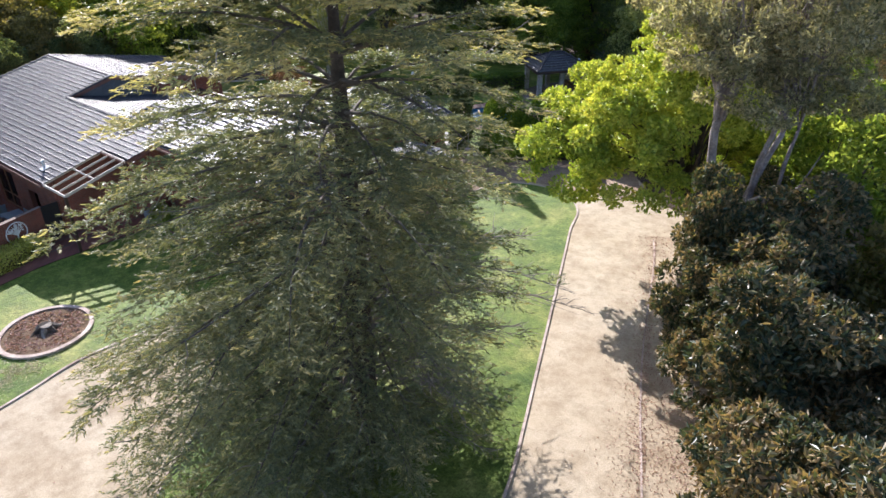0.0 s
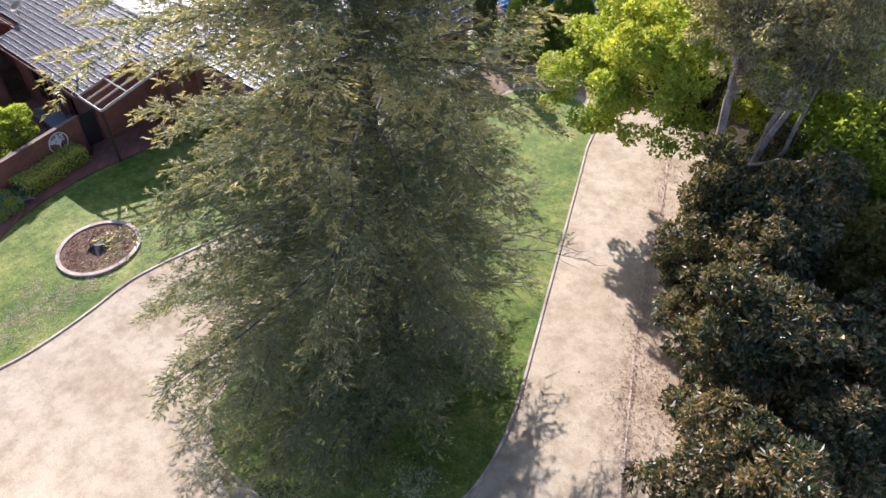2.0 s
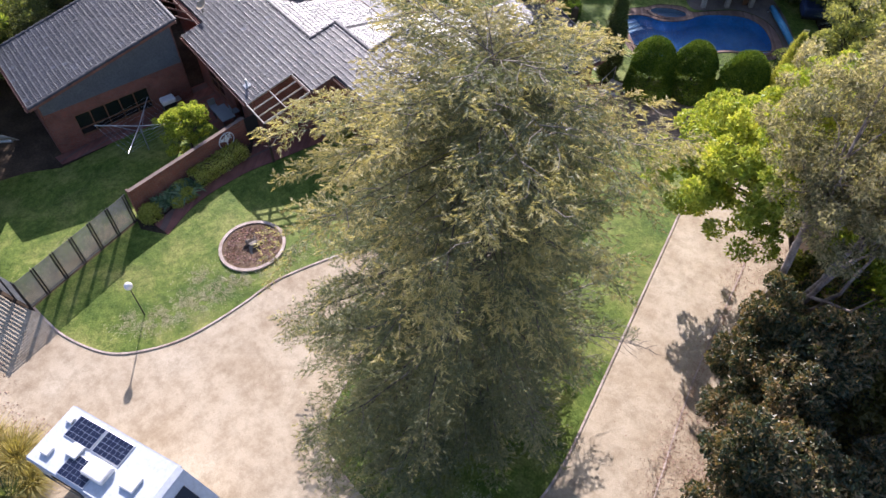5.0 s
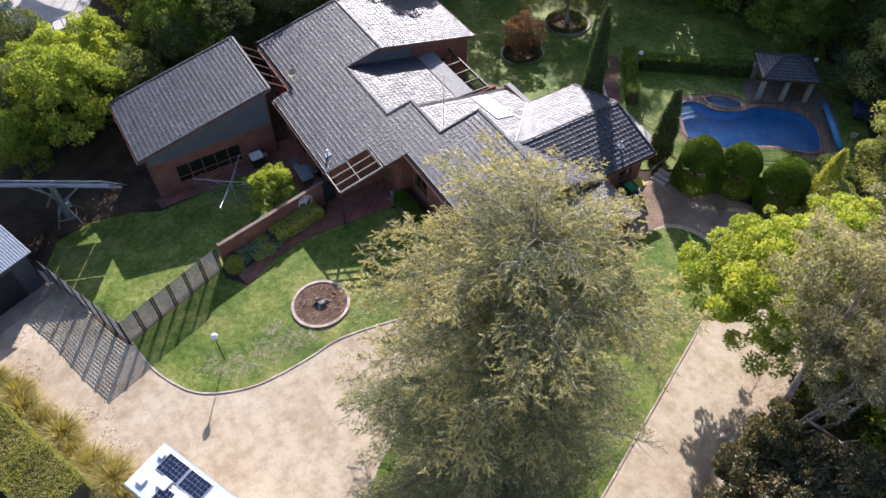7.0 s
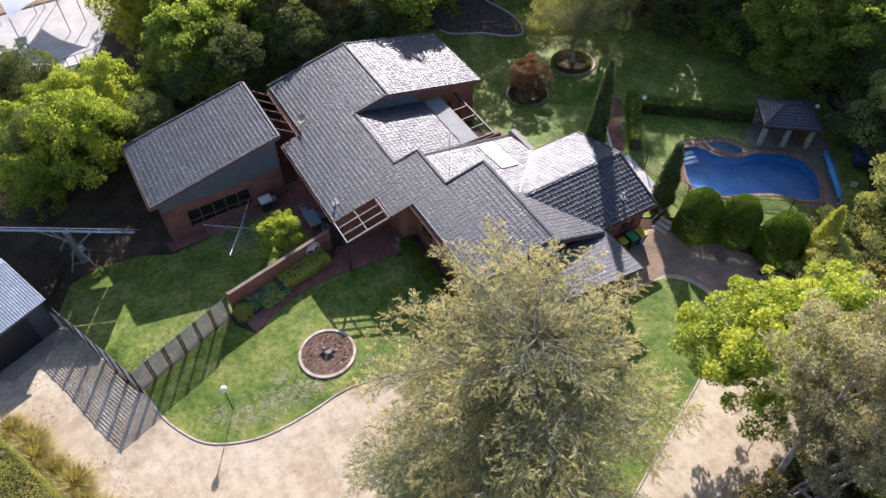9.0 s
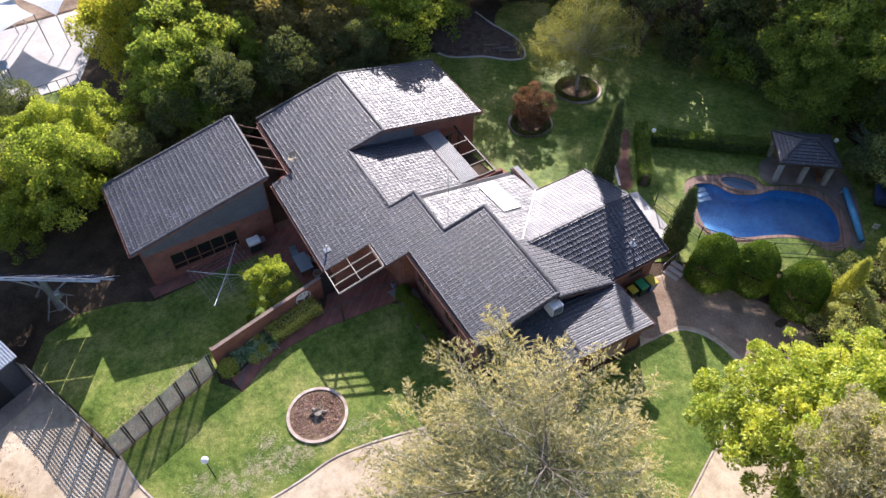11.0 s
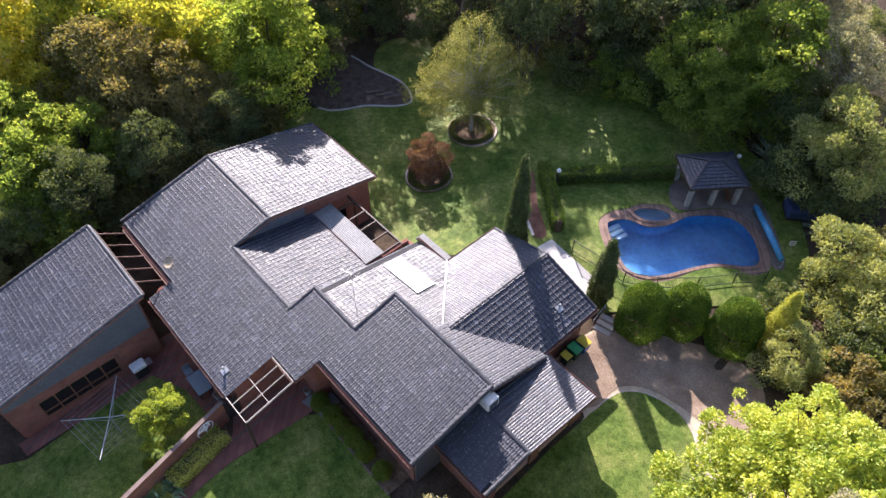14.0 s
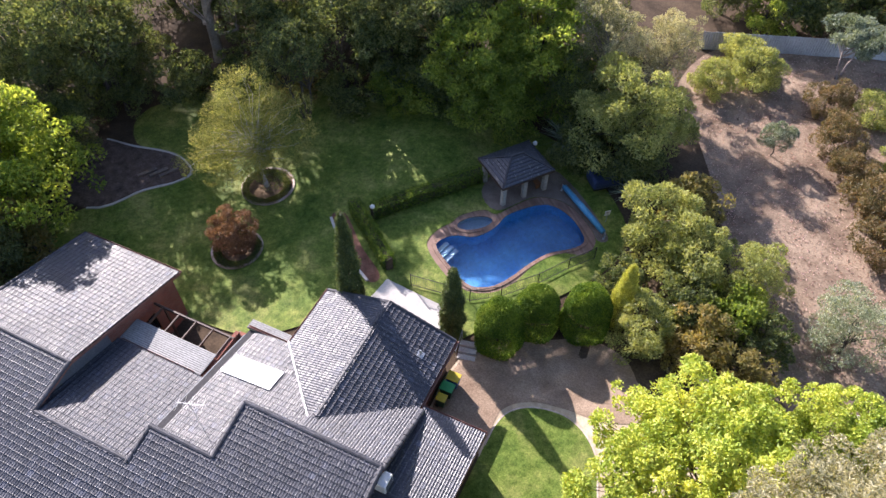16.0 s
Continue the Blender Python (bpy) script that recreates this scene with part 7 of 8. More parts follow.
for kind, x, y, a, s, lab in [
        # west boundary, from the shed northwards
        (lime_a, -50.8, -0.2, 140, 0.86, "bright green leafy tree beside the house wing"), (lime_a, -55.2, 3.2, 30, 0.72, "bright green leafy tree on the west boundary"), (lime_a, -49.6, -4.4, 250, 0.6, "bright green leafy tree beside the side lawn"), (lime_a, -53.4, -3.6, 80, 0.70, "bright green leafy tree beyond the side lawn"), (lime_a, -53.2, 1.2, 190, 0.66, "bright green leafy tree beside the house wing"), (lime_a, -56.6, -0.6, 320, 0.66, "bright green leafy tree on the west boundary"),
        (gold_a, -64.6, 8.6, 0, 1.0, "tree turning autumn gold beside the neighbouring yard"), (green_a, -56.4, 10.4, 40, 0.95, "leafy green tree behind the house wing"), (green_a, -60.4, 11.6, 100, 1.0, "leafy green tree on the west boundary"),
        (gold_a, -69.9, 18.0, 0, 1.5, "large tree turning autumn gold on the boundary"), (gold_a, -63.8, 25.0, 90, 1.3, "tall tree turning gold among the boundary planting"), (gold_a, -66.0, 12.0, 200, 1.15, "tree turning gold on the west boundary"), (gold_a, -60.0, 25.6, 10, 0.9, "yellow-tinged tree behind the house"),
        (green_a, -57.0, 14.6, 0, 0.88, "green weeping tree behind the house"), (rust_a, -58.6, 21.2, 0, 1.1, "tree with browning autumn leaves behind the house"), (rust_a, -55.6, 23.2, 120, 0.85, "tree with browning autumn leaves close to the house"), (rust_a, -62.6, 19.2, 150, 1.15, "tree with browning autumn leaves"),
        (lime_a, -56.4, 30.2, 300, 1.2, "large fresh green tree at the lawn's corner"), (lime_a, -60.6, 31.0, 220, 1.1, "large fresh green tree behind the house"),
        (dark_a, -50.8, 4.8, 20, 0.50, "dark evergreen beside the house wing"), (dark_a, -51.6, -2.6, 200, 0.62, "dark evergreen beside the side lawn"), (dark_a, -53.0, 8.4, 80, 0.52, "dark evergreen behind the house wing"), (dark_a, -53.2, 13.0, 80, 0.66, "dark evergreen close behind the house"), (dark_a, -52.9, 18.2, 0, 0.66, "dark evergreen close behind the house"), (dark_a, -52.6, 24.4, 160, 0.6, "dark evergreen behind the house"),
        (dark_a, -60.4, -1.8, 10, 0.58, "dark columnar evergreen on the boundary"), (dark_a, -62.0, -4.4, 70, 0.62, "dark columnar evergreen on the boundary"), (dark_a, -57.6, -10.0, 100, 0.7, "dark evergreen beyond the shed"), (dark_a, -74.0, 10.0, 55, 0.8, "tall dark evergreen beyond the garden"), (green_a, -75.0, 24.0, 15, 0.9, "leafy tree beyond the boundary"), (green_a, -66.0, 33.6, 75, 0.9, "leafy tree beyond the boundary"), (green_a, -67.0, 20.6, 75, 1.2, "leafy tree on the boundary"),
        # north boundary
        (dark_a, -62.0, 39.0, 0, 0.9, "dark conifer at the back of the garden"), (dark_a, -67.0, 47.5, 40, 1.0, "tall dark conifer at the back of the garden"), (dark_a, -61.4, 46.4, 120, 0.85, "dark conifer at the back of the garden"), (dark_a, -58.8, 36.4, 20, 0.55, "dark evergreen behind the mulch bed"), (dark_a, -59.6, 43.0, 60, 0.7, "dark conifer beyond the mulch bed"), (dark_a, -54.0, 56.5, 12, 0.95, "tall dark evergreen beyond the garden"),
        # the first tree here is an addition that casts shade on the back lawn
        (high_dark, -60.2, 41.8, 75, 1.12, "dark evergreen beyond the mulch bed"), (high_dark, -49.6, 52.0, 30, 1.0, "dark evergreen at the back of the lawn"), (high_dark, -43.4, 53.0, 120, 1.05, "dark evergreen at the back of the lawn"), (high_dark, -45.0, 48.4, 200, 0.8, "dark evergreen on several bare stems behind the birch"), (dark_a, -40.2, 54.6, 75, 0.92, "dark evergreen at the back of the lawn"),
        (dark_a, -36.4, 55.6, 300, 1.1, "dark evergreen at the back of the lawn"), (green_a, -32.0, 53.4, 100, 1.05, "fresh green tree at the back of the lawn"), (green_a, -28.4, 57.0, 10, 1.15, "fresh green tree at the back of the lawn"), (green_a, -29.6, 52.6, 10, 0.75, "low fresh green tree at the back of the lawn"),
        (gum_a, -23.0, 58.2, 120, 0.76, "grey-green gum beside the paddock"), (gum_a, -19.4, 61.2, 250, 0.64, "grey-green gum beside the paddock"), (dark_a, -25.0, 55.4, 220, 0.62, "dark evergreen behind the pavilion"), (gum_a, -29.0, 62.0, 20, 0.9, "grey-green gum beyond the back lawn"),
        (dark_a, -67.0, 58.0, 33, 1.2, "tall dark evergreen beyond the garden"), (dark_a, -56.0, 65.0, 93, 1.3, "tall dark evergreen beyond the garden"), (dark_a, -34.0, 62.0, 33, 1.3, "tall dark evergreen beyond the garden"), (dark_a, -46.0, 60.0, 133, 1.35, "tall dark evergreen beyond the garden"), (dark_a, -61.0, 58.0, 213, 1.1, "tall dark evergreen beyond the garden"), (gum_a, -40.0, 61.0, 60, 1.35, "tall gum beyond the garden"), (dark_a, -70.0, 40.0, 13, 1.3, "tall dark evergreen beyond the garden"),
        (dark_a, -26.0, 67.0, 90, 0.6, "dark evergreen beyond the paddock"), (gum_a, -15.0, 79.0, 90, 0.7, "gum beyond the boundary fence"), (dark_a, -17.0, 77.0, 40, 0.7, "dark evergreen beyond the boundary fence"), (dark_a, -11.0, 83.0, 130, 0.85, "dark evergreen beyond the boundary fence"), (dark_a, 2.0, 85.0, 220, 0.9, "dark evergreen beyond the boundary fence"), (b_dark, -9.6, 77.2, 20, 1.0, "dark shrub beyond the boundary fence"), (b_dark, -5.4, 78.8, 80, 1.1, "dark shrub beyond the boundary fence"), (b_green, -13.0, 75.4, 80, 0.8, "green shrub beyond the boundary fence"), (b_dark, 2.6, 81.6, 150, 1.1, "dark shrub beyond the boundary fence"), (green_a, -4.0, 84.0, 90, 1.0, "leafy tree beyond the boundary fence"), (dark_a, 8.0, 86.0, 40, 1.0, "dark tree beyond the boundary fence"),
        # east of the pool
        (b_round, -20.0, 54.0, 0, 1.28, "broad rounded pale green tree behind the pool"), (b_pale, -15.6, 45.6, 60, 0.92, "pale green shrub east of the pool"), (b_pale, -13.0, 44.2, 20, 0.78, "pale green shrub east of the pool"), (b_rust, -14.2, 48.0, 70, 0.75, "bronze-tipped shrub east of the pool"),
        (b_dark, -18.6, 51.6, 0, 0.7, "dark shrub behind the pool"), (b_dark, -22.6, 51.4, 0, 0.62, "grey-green shrub beside the pavilion"), (b_pale, -9.4, 43.6, 140, 0.66, "pale green shrub at the paddock's edge"), (b_green, -9.8, 41.0, 10, 0.6, "green shrub at the paddock's edge"),
        (b_grey, -3.2, 41.8, 200, 0.74, "silvery shrub in the paddock"), (b_rust, -11.2, 38.2, 30, 0.62, "bronze-green shrub beside the drive"), (b_pale, -14.2, 37.8, 10, 0.62, "bright green shrub beside the drive"), (b_dark, -12.4, 40.6, 10, 0.58, "dark shrub in shade"), (b_dark, -16.6, 41.4, 10, 0.5, "dark shrub in shade by the pool fence"),
        (b_rust, -8.4, 36.6, 99, 0.5, "bronze-green shrub beside the drive"), (b_dark, -7.8, 39.8, 99, 0.5, "dark shrub at the paddock's edge"),
        # east of the drive
        (green_a, -2.2, 26.6, 60, 0.92, "fresh green tree behind the eucalyptus"), (b_green, -3.0, 25.2, 60, 0.9, "green shrub behind the eucalyptus"), (b_dark, -3.8, 28.8, 0, 0.9, "dark shrub below the eucalyptus"), (b_dark, -5.6, 26.0, 50, 0.6, "dark shrub below the robinia"), (rust_a, 1.2, 22.0, 10, 0.8, "tree with browning leaves east of the drive"), (b_fine, 3.6, 15.0, 20, 0.9, "dark fine-leaved shrub east of the drive"), (b_fine, 3.4, 9.5, 60, 0.72, "dark fine-leaved shrub east of the drive"),
        (green_a, 6.0, 32.0, 60, 0.9, "leafy tree east of the drive"), (dark_a, 6.6, 20.0, 60, 0.8, "dark tree east of the drive")]:
    nm = "shrub" if lab.split(" ")[1] == "shrub" or " shrub" in lab else "tree"
    plant(nm, kind, x, y, lab, nm, a, s)

# understory below the boundary trees
rng_u = np.random.default_rng(77)
for i, (x, y) in enumerate([(-51.8, 4.4), (-58.0, 0.2), (-60.6, 14.8), (-54.6, 16.6), (-55.2, 20.2), (-62.0, 22.6), (-65.4, 16.0), (-54.4, 27.4), (-58.4, 33.6), (-62.8, 35.4), (-63.0, 8.6), (-66.8, 24.6), (-55.8, 46.6), (-62.6, 44.0), (-51.6, 49.4), (-47.2, 50.6),
                            (-42.4, 50.8), (-38.4, 52.4), (-34.6, 53.6), (-26.6, 57.8), (-21.6, 56.6), (-50.8, 56.0), (-43.0, 57.0), (-38.0, 58.4), (-31.0, 60.4), (-52.4, 10.8), (-64.6, 29.4), (-57.4, 7.2), (-52.2, 21.4), (-57.6, 26.6)]):
    plant("shrub", (b_dark, b_green, b_dark, b_rust)[i % 4], x, y, "dense dark undergrowth shrub below the boundary trees", "shrub", float(rng_u.uniform(0, 360)), float(rng_u.uniform(0.6, 0.85)), "undergrowth shrubs")

# birch and red maple in their round beds
bir = tree_meshes(61, [((-1.2, 0.4, 4.6), (3.8, 3.6, 3.0)), ((-3.2, -1.1, 2.9), (2.7, 2.6, 2.0)), ((-4.0, 0.6, 3.2), (2.1, 2.3, 1.9)), ((-0.6, -1.2, 2.9), (2.4, 2.0, 1.7)), ((0.9, 0.6, 3.4), (2.4, 2.2, 1.9)), ((0.6, 2.0, 5.4), (2.6, 2.6, 2.4)), ((-1.0, 1.0, 7.9), (2.2, 2.2, 1.8))], 340, 0.72, 44000, (0.15, 0.048), M["birch"], 3.9, 0.17, M["white_bark"], (-0.3, 0.2), 70, -0.5, 1, 0.25, -0.9)
plant("birch_tree", bir, -43.5, 40.3, "yellowing weeping birch with pale branches in a round bed")
mp = tree_meshes(62, [((-0.2, 0.2, 2.1), (1.6, 1.6, 1.45)), ((-0.3, 0.1, 1.2), (1.4, 1.4, 0.9))], 90, 0.4, 14000, (0.12, 0.06), M["maple"], 1.2, 0.09, M["bark"], (0, 0), 12, 0.5, 1, 0.5, -0.8)
plant("maple_tree", mp, -41.6, 34.1, "rounded red-brown dwarf maple in a round bed")
lem = tree_meshes(63, [((0.2, 0.1, 2.0), (1.2, 1.2, 0.9)), ((-0.7, 0.5, 1.6), (0.9, 0.8, 0.8)), ((0.7, -0.6, 1.5), (0.8, 0.9, 0.7)), ((-0.2, -0.7, 2.4), (0.7, 0.7, 0.6)), ((0.6, 0.7, 2.5), (0.6, 0.6, 0.6)), ((0, 0, 1.8), (1.75, 1.7, 1.15))], 90, 0.28, 6500, (0.18, 0.075), M["lime"], 1.1, 0.08, M["bark"], (0, 0), 10, 0.5, 1, 0.5, -0.6)
plant("lemon_tree", lem, -35.75, 9.0, "bright green young citrus tree behind the garden wall")


# clipped domes, balls, columns and hedges
def clipped(seed, f, total, leaf, material, jitter=0.06):
    """Leaves over a closed surface; f(u, v) gives place and outward way for arrays in 0..1."""
    rng = np.random.default_rng(seed)
    u, v = rng.uniform(0, 1, total), rng.uniform(0, 1, total)
    p, d = f(u, v)
    p = p - d * (rng.uniform(0, 1, total) ** 2 * 0.22)[:, None] + rng.normal(size=p.shape) * jitter
    return leaf_mesh("crown", p, unit(d + rng.normal(size=p.shape) * 0.75), leaf[0], leaf[1], material, rng)


def dome(r, h, sharp=1.0):
    def f(u, v):
        a, t = u * 2 * np.pi, np.arccos(1 - v * 1.0)
        rr = r * np.sin(t) ** sharp
        lump = 1 + 0.05 * np.sin(a * 5 + t * 4)
        z = h * (0.30 + 0.70 * np.cos(t))
        low = v > 0.62
        z = np.where(low, h * 0.02 + h * 0.45 * (1 - v) / 0.38, z)
        rr = np.where(low, r * (0.93 + 0.07 * np.sin(v * 9)), rr) * lump
        p = np.stack([np.cos(a) * rr, np.sin(a) * rr, z], 1)
        d = unit(np.stack([np.cos(a) * rr / r ** 2, np.sin(a) * rr / r ** 2, np.where(low, 0.1, np.cos(t) / h)], 1))
        return p, d
    return f


def spindle(r, h):
    def f(u, v):
        a = u * 2 * np.pi
        rr = r * np.interp(v, [0, 0.12, 0.3, 0.6, 0.85, 1.0], [0.75, 0.95, 1.0, 0.8, 0.45, 0.06]) * (1 + 0.16 * np.sin(a * 3 + v * 21) + 0.08 * np.sin(a * 7 - v * 40))
        p = np.stack([np.cos(a) * rr, np.sin(a) * rr, v * h], 1)
        d = unit(np.stack([np.cos(a), np.sin(a), 0.9 + 0 * a], 1))
        return p, d
    return f


def bole(h, r):
    return Shape().tube([(0, 0, -0.1), (0, 0, h * 0.5), (0, 0, h)], [r, r * 0.8, r * 0.3], 7).mesh("trunk", M["bark"], True)


tp1 = (bole(1.6, 0.1), clipped(71, dome(1.50, 3.95, 0.92), 44000, (0.11, 0.055), M["dome_leaf"], 0.035))
for x, y, a, s in ((-22.1, 34.35, 0, 1.0), (-20.45, 36.45, 80, 0.96), (-17.65, 37.65, 170, 1.02)):
    plant("topiary_dome", tp1, x, y, "large clipped bright green dome shrub beside the pool", "shrub", a, s, "clipped domes")
bx = (bole(0.5, 0.05), clipped(72, dome(0.48, 0.98), 6000, (0.08, 0.045), M["green"], 0.03))
for i, (x, y) in enumerate([(-31.0, 16.35), (-29.85, 16.4), (-28.9, 16.4), (-27.95, 16.45), (-26.85, 16.4), (-25.4, 16.4)]):
    plant("topiary_ball", bx, x, y, "clipped dark box ball below the front wall", "shrub", i * 50, 1.14 - 0.03 * (i % 3), "clipped balls")
cy = (bole(4.0, 0.1), clipped(73, spindle(0.72, 7.0), 24000, (0.16, 0.05), M["cypress"], 0.09))
plant("cypress_tree", cy, -31.0, 32.2, "slender dark pencil cypress behind the house", "tree", 0, 0.92, "pencil cypresses", squash=1.50)
plant("cypress_tree", cy, -24.95, 33.75, "slender dark pencil cypress by the pool gate", "tree", 90, 0.92, "pencil cypresses", squash=0.98)
gc = (bole(2.0, 0.1), clipped(74, spindle(0.85, 4.6), 16000, (0.14, 0.05), M["yellow"], 0.1))
plant("golden_conifer", gc, -15.9, 38.9, "upright yellow-tipped conifer beside the drive", "shrub", 0, 0.80, squash=1.52)


def hedge_run(seed, a, b, w, h, material, total, label, group=""):
    ax, ay = a
    bx_, by_ = b
    L = math.hypot(bx_ - ax, by_ - ay)
    dx, dy = (bx_ - ax) / L, (by_ - ay) / L

    def f(u, v):
        s = u * L
        q = v * (2 * h + w)
        side = np.where(q < h, -1.0, np.where(q > h + w, 1.0, 0.0))
        off = np.where(q < h, -w / 2, np.where(q > h + w, w / 2, q - h - w / 2))
        z = np.where(q < h, q, np.where(q > h + w, 2 * h + w - q, h + 0.0 * q)) * (1 + 0.04 * np.sin(s * 2.1))
        x, y = ax + dx * s - dy * off, ay + dy * s + dx * off
        zg = np.array([land(i, j) for i, j in zip(x, y)])
        return np.stack([x, y, zg + z], 1), unit(np.stack([-dy * side, dx * side, np.where(side == 0, 1.0, 0.25)], 1))
    hd = thing("hedge", label, "hedge", group=group)
    part("foliage", clipped(seed, f, total, (0.11, 0.06), material, 0.05), None, hd)
    s = Shape()
    za, zb = land(ax, ay), land(bx_, by_)
    i_ = 0.16
    s.hexa([(ax - dy * -i_ * 0 + dy * (w / 2 - i_), ay - dx * (w / 2 - i_), za), (bx_ + dy * (w / 2 - i_), by_ - dx * (w / 2 - i_), zb), (bx_ - dy * (w / 2 - i_), by_ + dx * (w / 2 - i_), zb), (ax - dy * (w / 2 - i_), ay + dx * (w / 2 - i_), za),
            (ax + dy * (w / 2 - i_), ay - dx * (w / 2 - i_), za + h - i_), (bx_ + dy * (w / 2 - i_), by_ - dx * (w / 2 - i_), zb + h - i_), (bx_ - dy * (w / 2 - i_), by_ + dx * (w / 2 - i_), zb + h - i_), (ax - dy * (w / 2 - i_), ay + dx * (w / 2 - i_), za + h - i_)])
    part("core", s, M["bark"], hd, "shaded inner branches")


hedge_run(81, (-34.2, 40.2), (-28.6, 47.2), 0.9, 1.25, M["hedge"], 15000, "clipped green hedge behind the pool lawn")
hedge_run(82, (-35.8, 40.4), (-30.8, 36.5), 0.8, 1.3, M["hedge"], 11000, "clipped green hedge beside the reddish bed")
hedge_run(83, (-33.0, -12.6), (-21.0, -7.4), 2.6, 1.9, M["privet"], 52000, "broad clipped hedge beside the driveway")
hedge_run(84, (-33.15, 11.2), (-32.4, 7.7), 1.1, 0.92, M["yellow"], 7500, "low yellow-green hedge in the wall bed")
for (x, y, r) in ((-41.55, 34.0, 1.42), (-43.35, 40.05, 1.56)):
    def rim(u, v, x=x, y=y, r=r):
        a = u * 2 * np.pi
        rr = r + 0.25 * np.cos(v * np.pi)
        p = np.stack([x + np.cos(a) * rr, y + np.sin(a) * rr, land(x, y) + 0.15 + 0.42 * np.sin(v * np.pi)], 1)
        return p, unit(np.stack([np.cos(a) * np.cos(v * np.pi), np.sin(a) * np.cos(v * np.pi), np.sin(v * np.pi) + 0.2], 1))
    hd = thing("hedge", "low clipped ring hedge in a round bed", "hedge", group="ring hedges")
    part("foliage", clipped(85 + int(r * 10), rim, 8000, (0.10, 0.055), M["box"], 0.04), None, hd)


# tufts, agaves and low plants
def tuft(seed, n, r, h, material, spread=0.8, width=0.03):
    rng = np.random.default_rng(seed)
    a = rng.uniform(0, 2 * np.pi, n)
    s = rng.uniform(0.15, spread, n)
    way = np.stack([np.cos(a) * s, np.sin(a) * s, np.ones(n)], 1)
    base = np.stack([np.cos(a), np.sin(a), 0 * a], 1) * (r * 0.25 * rng.uniform(0, 1, n))[:, None]
    L = h * rng.uniform(0.7, 1.2, n)
    way = unit(way)
    side = unit(np.cross(way, np.array([0, 0, 1.0]) + rng.normal(size=(n, 3)) * 0.1))
    out = np.stack([np.cos(a), np.sin(a), 0 * a], 1)
    p0, p1 = base, base + way * (L * 0.6)[:, None]
    p2 = p1 + (way * 0.5 + out * 0.55 * s[:, None] - np.array([0, 0, 0.25]) * s[:, None]) * (L * 0.6)[:, None]
    W = width * rng.uniform(0.7, 1.3, n)[:, None]
    V = np.stack([p0 - side * W, p0 + side * W, p1 + side * W, p1 - side * W, p2 + side * W * 0.15, p2 - side * W * 0.15], 1).reshape(-1, 3)
    k = (np.arange(n) * 6)[:, None]
    Q = np.concatenate([k + np.array([0, 1, 2, 3]), k + np.array([3, 2, 4, 5])])
    return mesh_quads("leaves", V, Q, material)


def low_plant(name, me, x, y, label, category="plant", turn=0.0, size=1.0, group="", lift=0.05):
    solid_ = tagged(new(name, me), label, category, group)
    solid_.matrix_basis = pose(x, y, land(x, y) + lift, 0, 0, turn) @ Matrix.Scale(size, 4)


gt = tuft(91, 1100, 1.3, 0.80, M["grass_tuft"], 1.5, 0.010)
for i in range(9):
    t = i / 8
    low_plant("grass_tuft", gt, -30.9 + 10.4 * t, -9.6 + 4.45 * t + 0.25 * math.sin(i * 2.1), "tawny ornamental grass tuft along the hedge", "grass", i * 47, 1.15 + 0.35 * ((i * 7) % 5) / 4, "grass tufts")
ag = tuft(92, 46, 0.35, 0.55, M["agave"], 1.3, 0.05)
for i, (x, y) in enumerate([(-32.0, 5.2), (-31.9, 5.9), (-32.3, 6.4), (-31.9, 6.9), (-32.5, 7.3), (-32.35, 5.4), (-32.2, 7.6), (-32.6, 6.0), (-32.7, 6.6), (-32.1, 5.6)]):
    low_plant("agave", ag, x, y, "blue-green agave rosette in the wall bed", "plant", i * 63, 1.15 + 0.12 * (i % 4), "agaves", 0.1)
fl = tuft(93, 70, 0.5, 1.3, M["darkleaf"], 0.9, 0.035)
for i, (x, y) in enumerate([(-20.6, -6.6), (-20.0, -6.2)]):
    low_plant("flax_plant", fl, x, y, "dark strappy flax plant at the hedge's end", "plant", i * 100, 1.0, "flax plants")
cl = tuft(94, 90, 0.5, 1.5, M["grey_leaf"], 1.4, 0.03)
for i, (x, y, s) in enumerate([(-24.0, 52.3, 1.5), (-18.0, 49.3, 1.1), (-23.0, 53.0, 1.2)]):
    low_plant("cordyline", cl, x, y, "spiky grey-green cordyline behind the pool", "plant", i * 70, s, "cordylines", 0.9)
lowm = clipped(95, dome(0.6, 0.8), 3500, (0.10, 0.05), M["yellow"], 0.06)
lowg = clipped(96, dome(0.6, 0.8), 3500, (0.11, 0.05), M["green"], 0.08)
for i, (x, y, s, k) in enumerate([(-31.7, 4.75, 1.0, 0), (-32.6, 6.9, 0.85, 0), (-32.9, 9.2, 0.7, 1), (-33.3, 8.0, 0.8, 1), (-31.75, 7.0, 0.75, 0), (-31.6, 6.3, 0.6, 0), (-33.3, 6.4, 0.5, 1), (-32.9, 5.0, 0.5, 1), (-34.6, 7.2, 0.5, 1)]):
    low_plant("low_shrub", lowm if k == 0 else lowg, x, y, "low yellow-green shrub in the wall bed" if k == 0 else "low green shrub beside the garden wall", "shrub", i * 40, s, "wall bed shrubs", 0.05)
cal = tree_meshes(97, [((0, 0, 1.1), (1.6, 1.6, 1.1)), ((0.6, 0.5, 1.4), (1.1, 1.1, 0.9))], 70, 0.38, 7000, (0.18, 0.055), M["bronze"], 0.6, 0.07, M["bark"], (0, 0), 8, 0.3, 1, 0.4, -0.98)
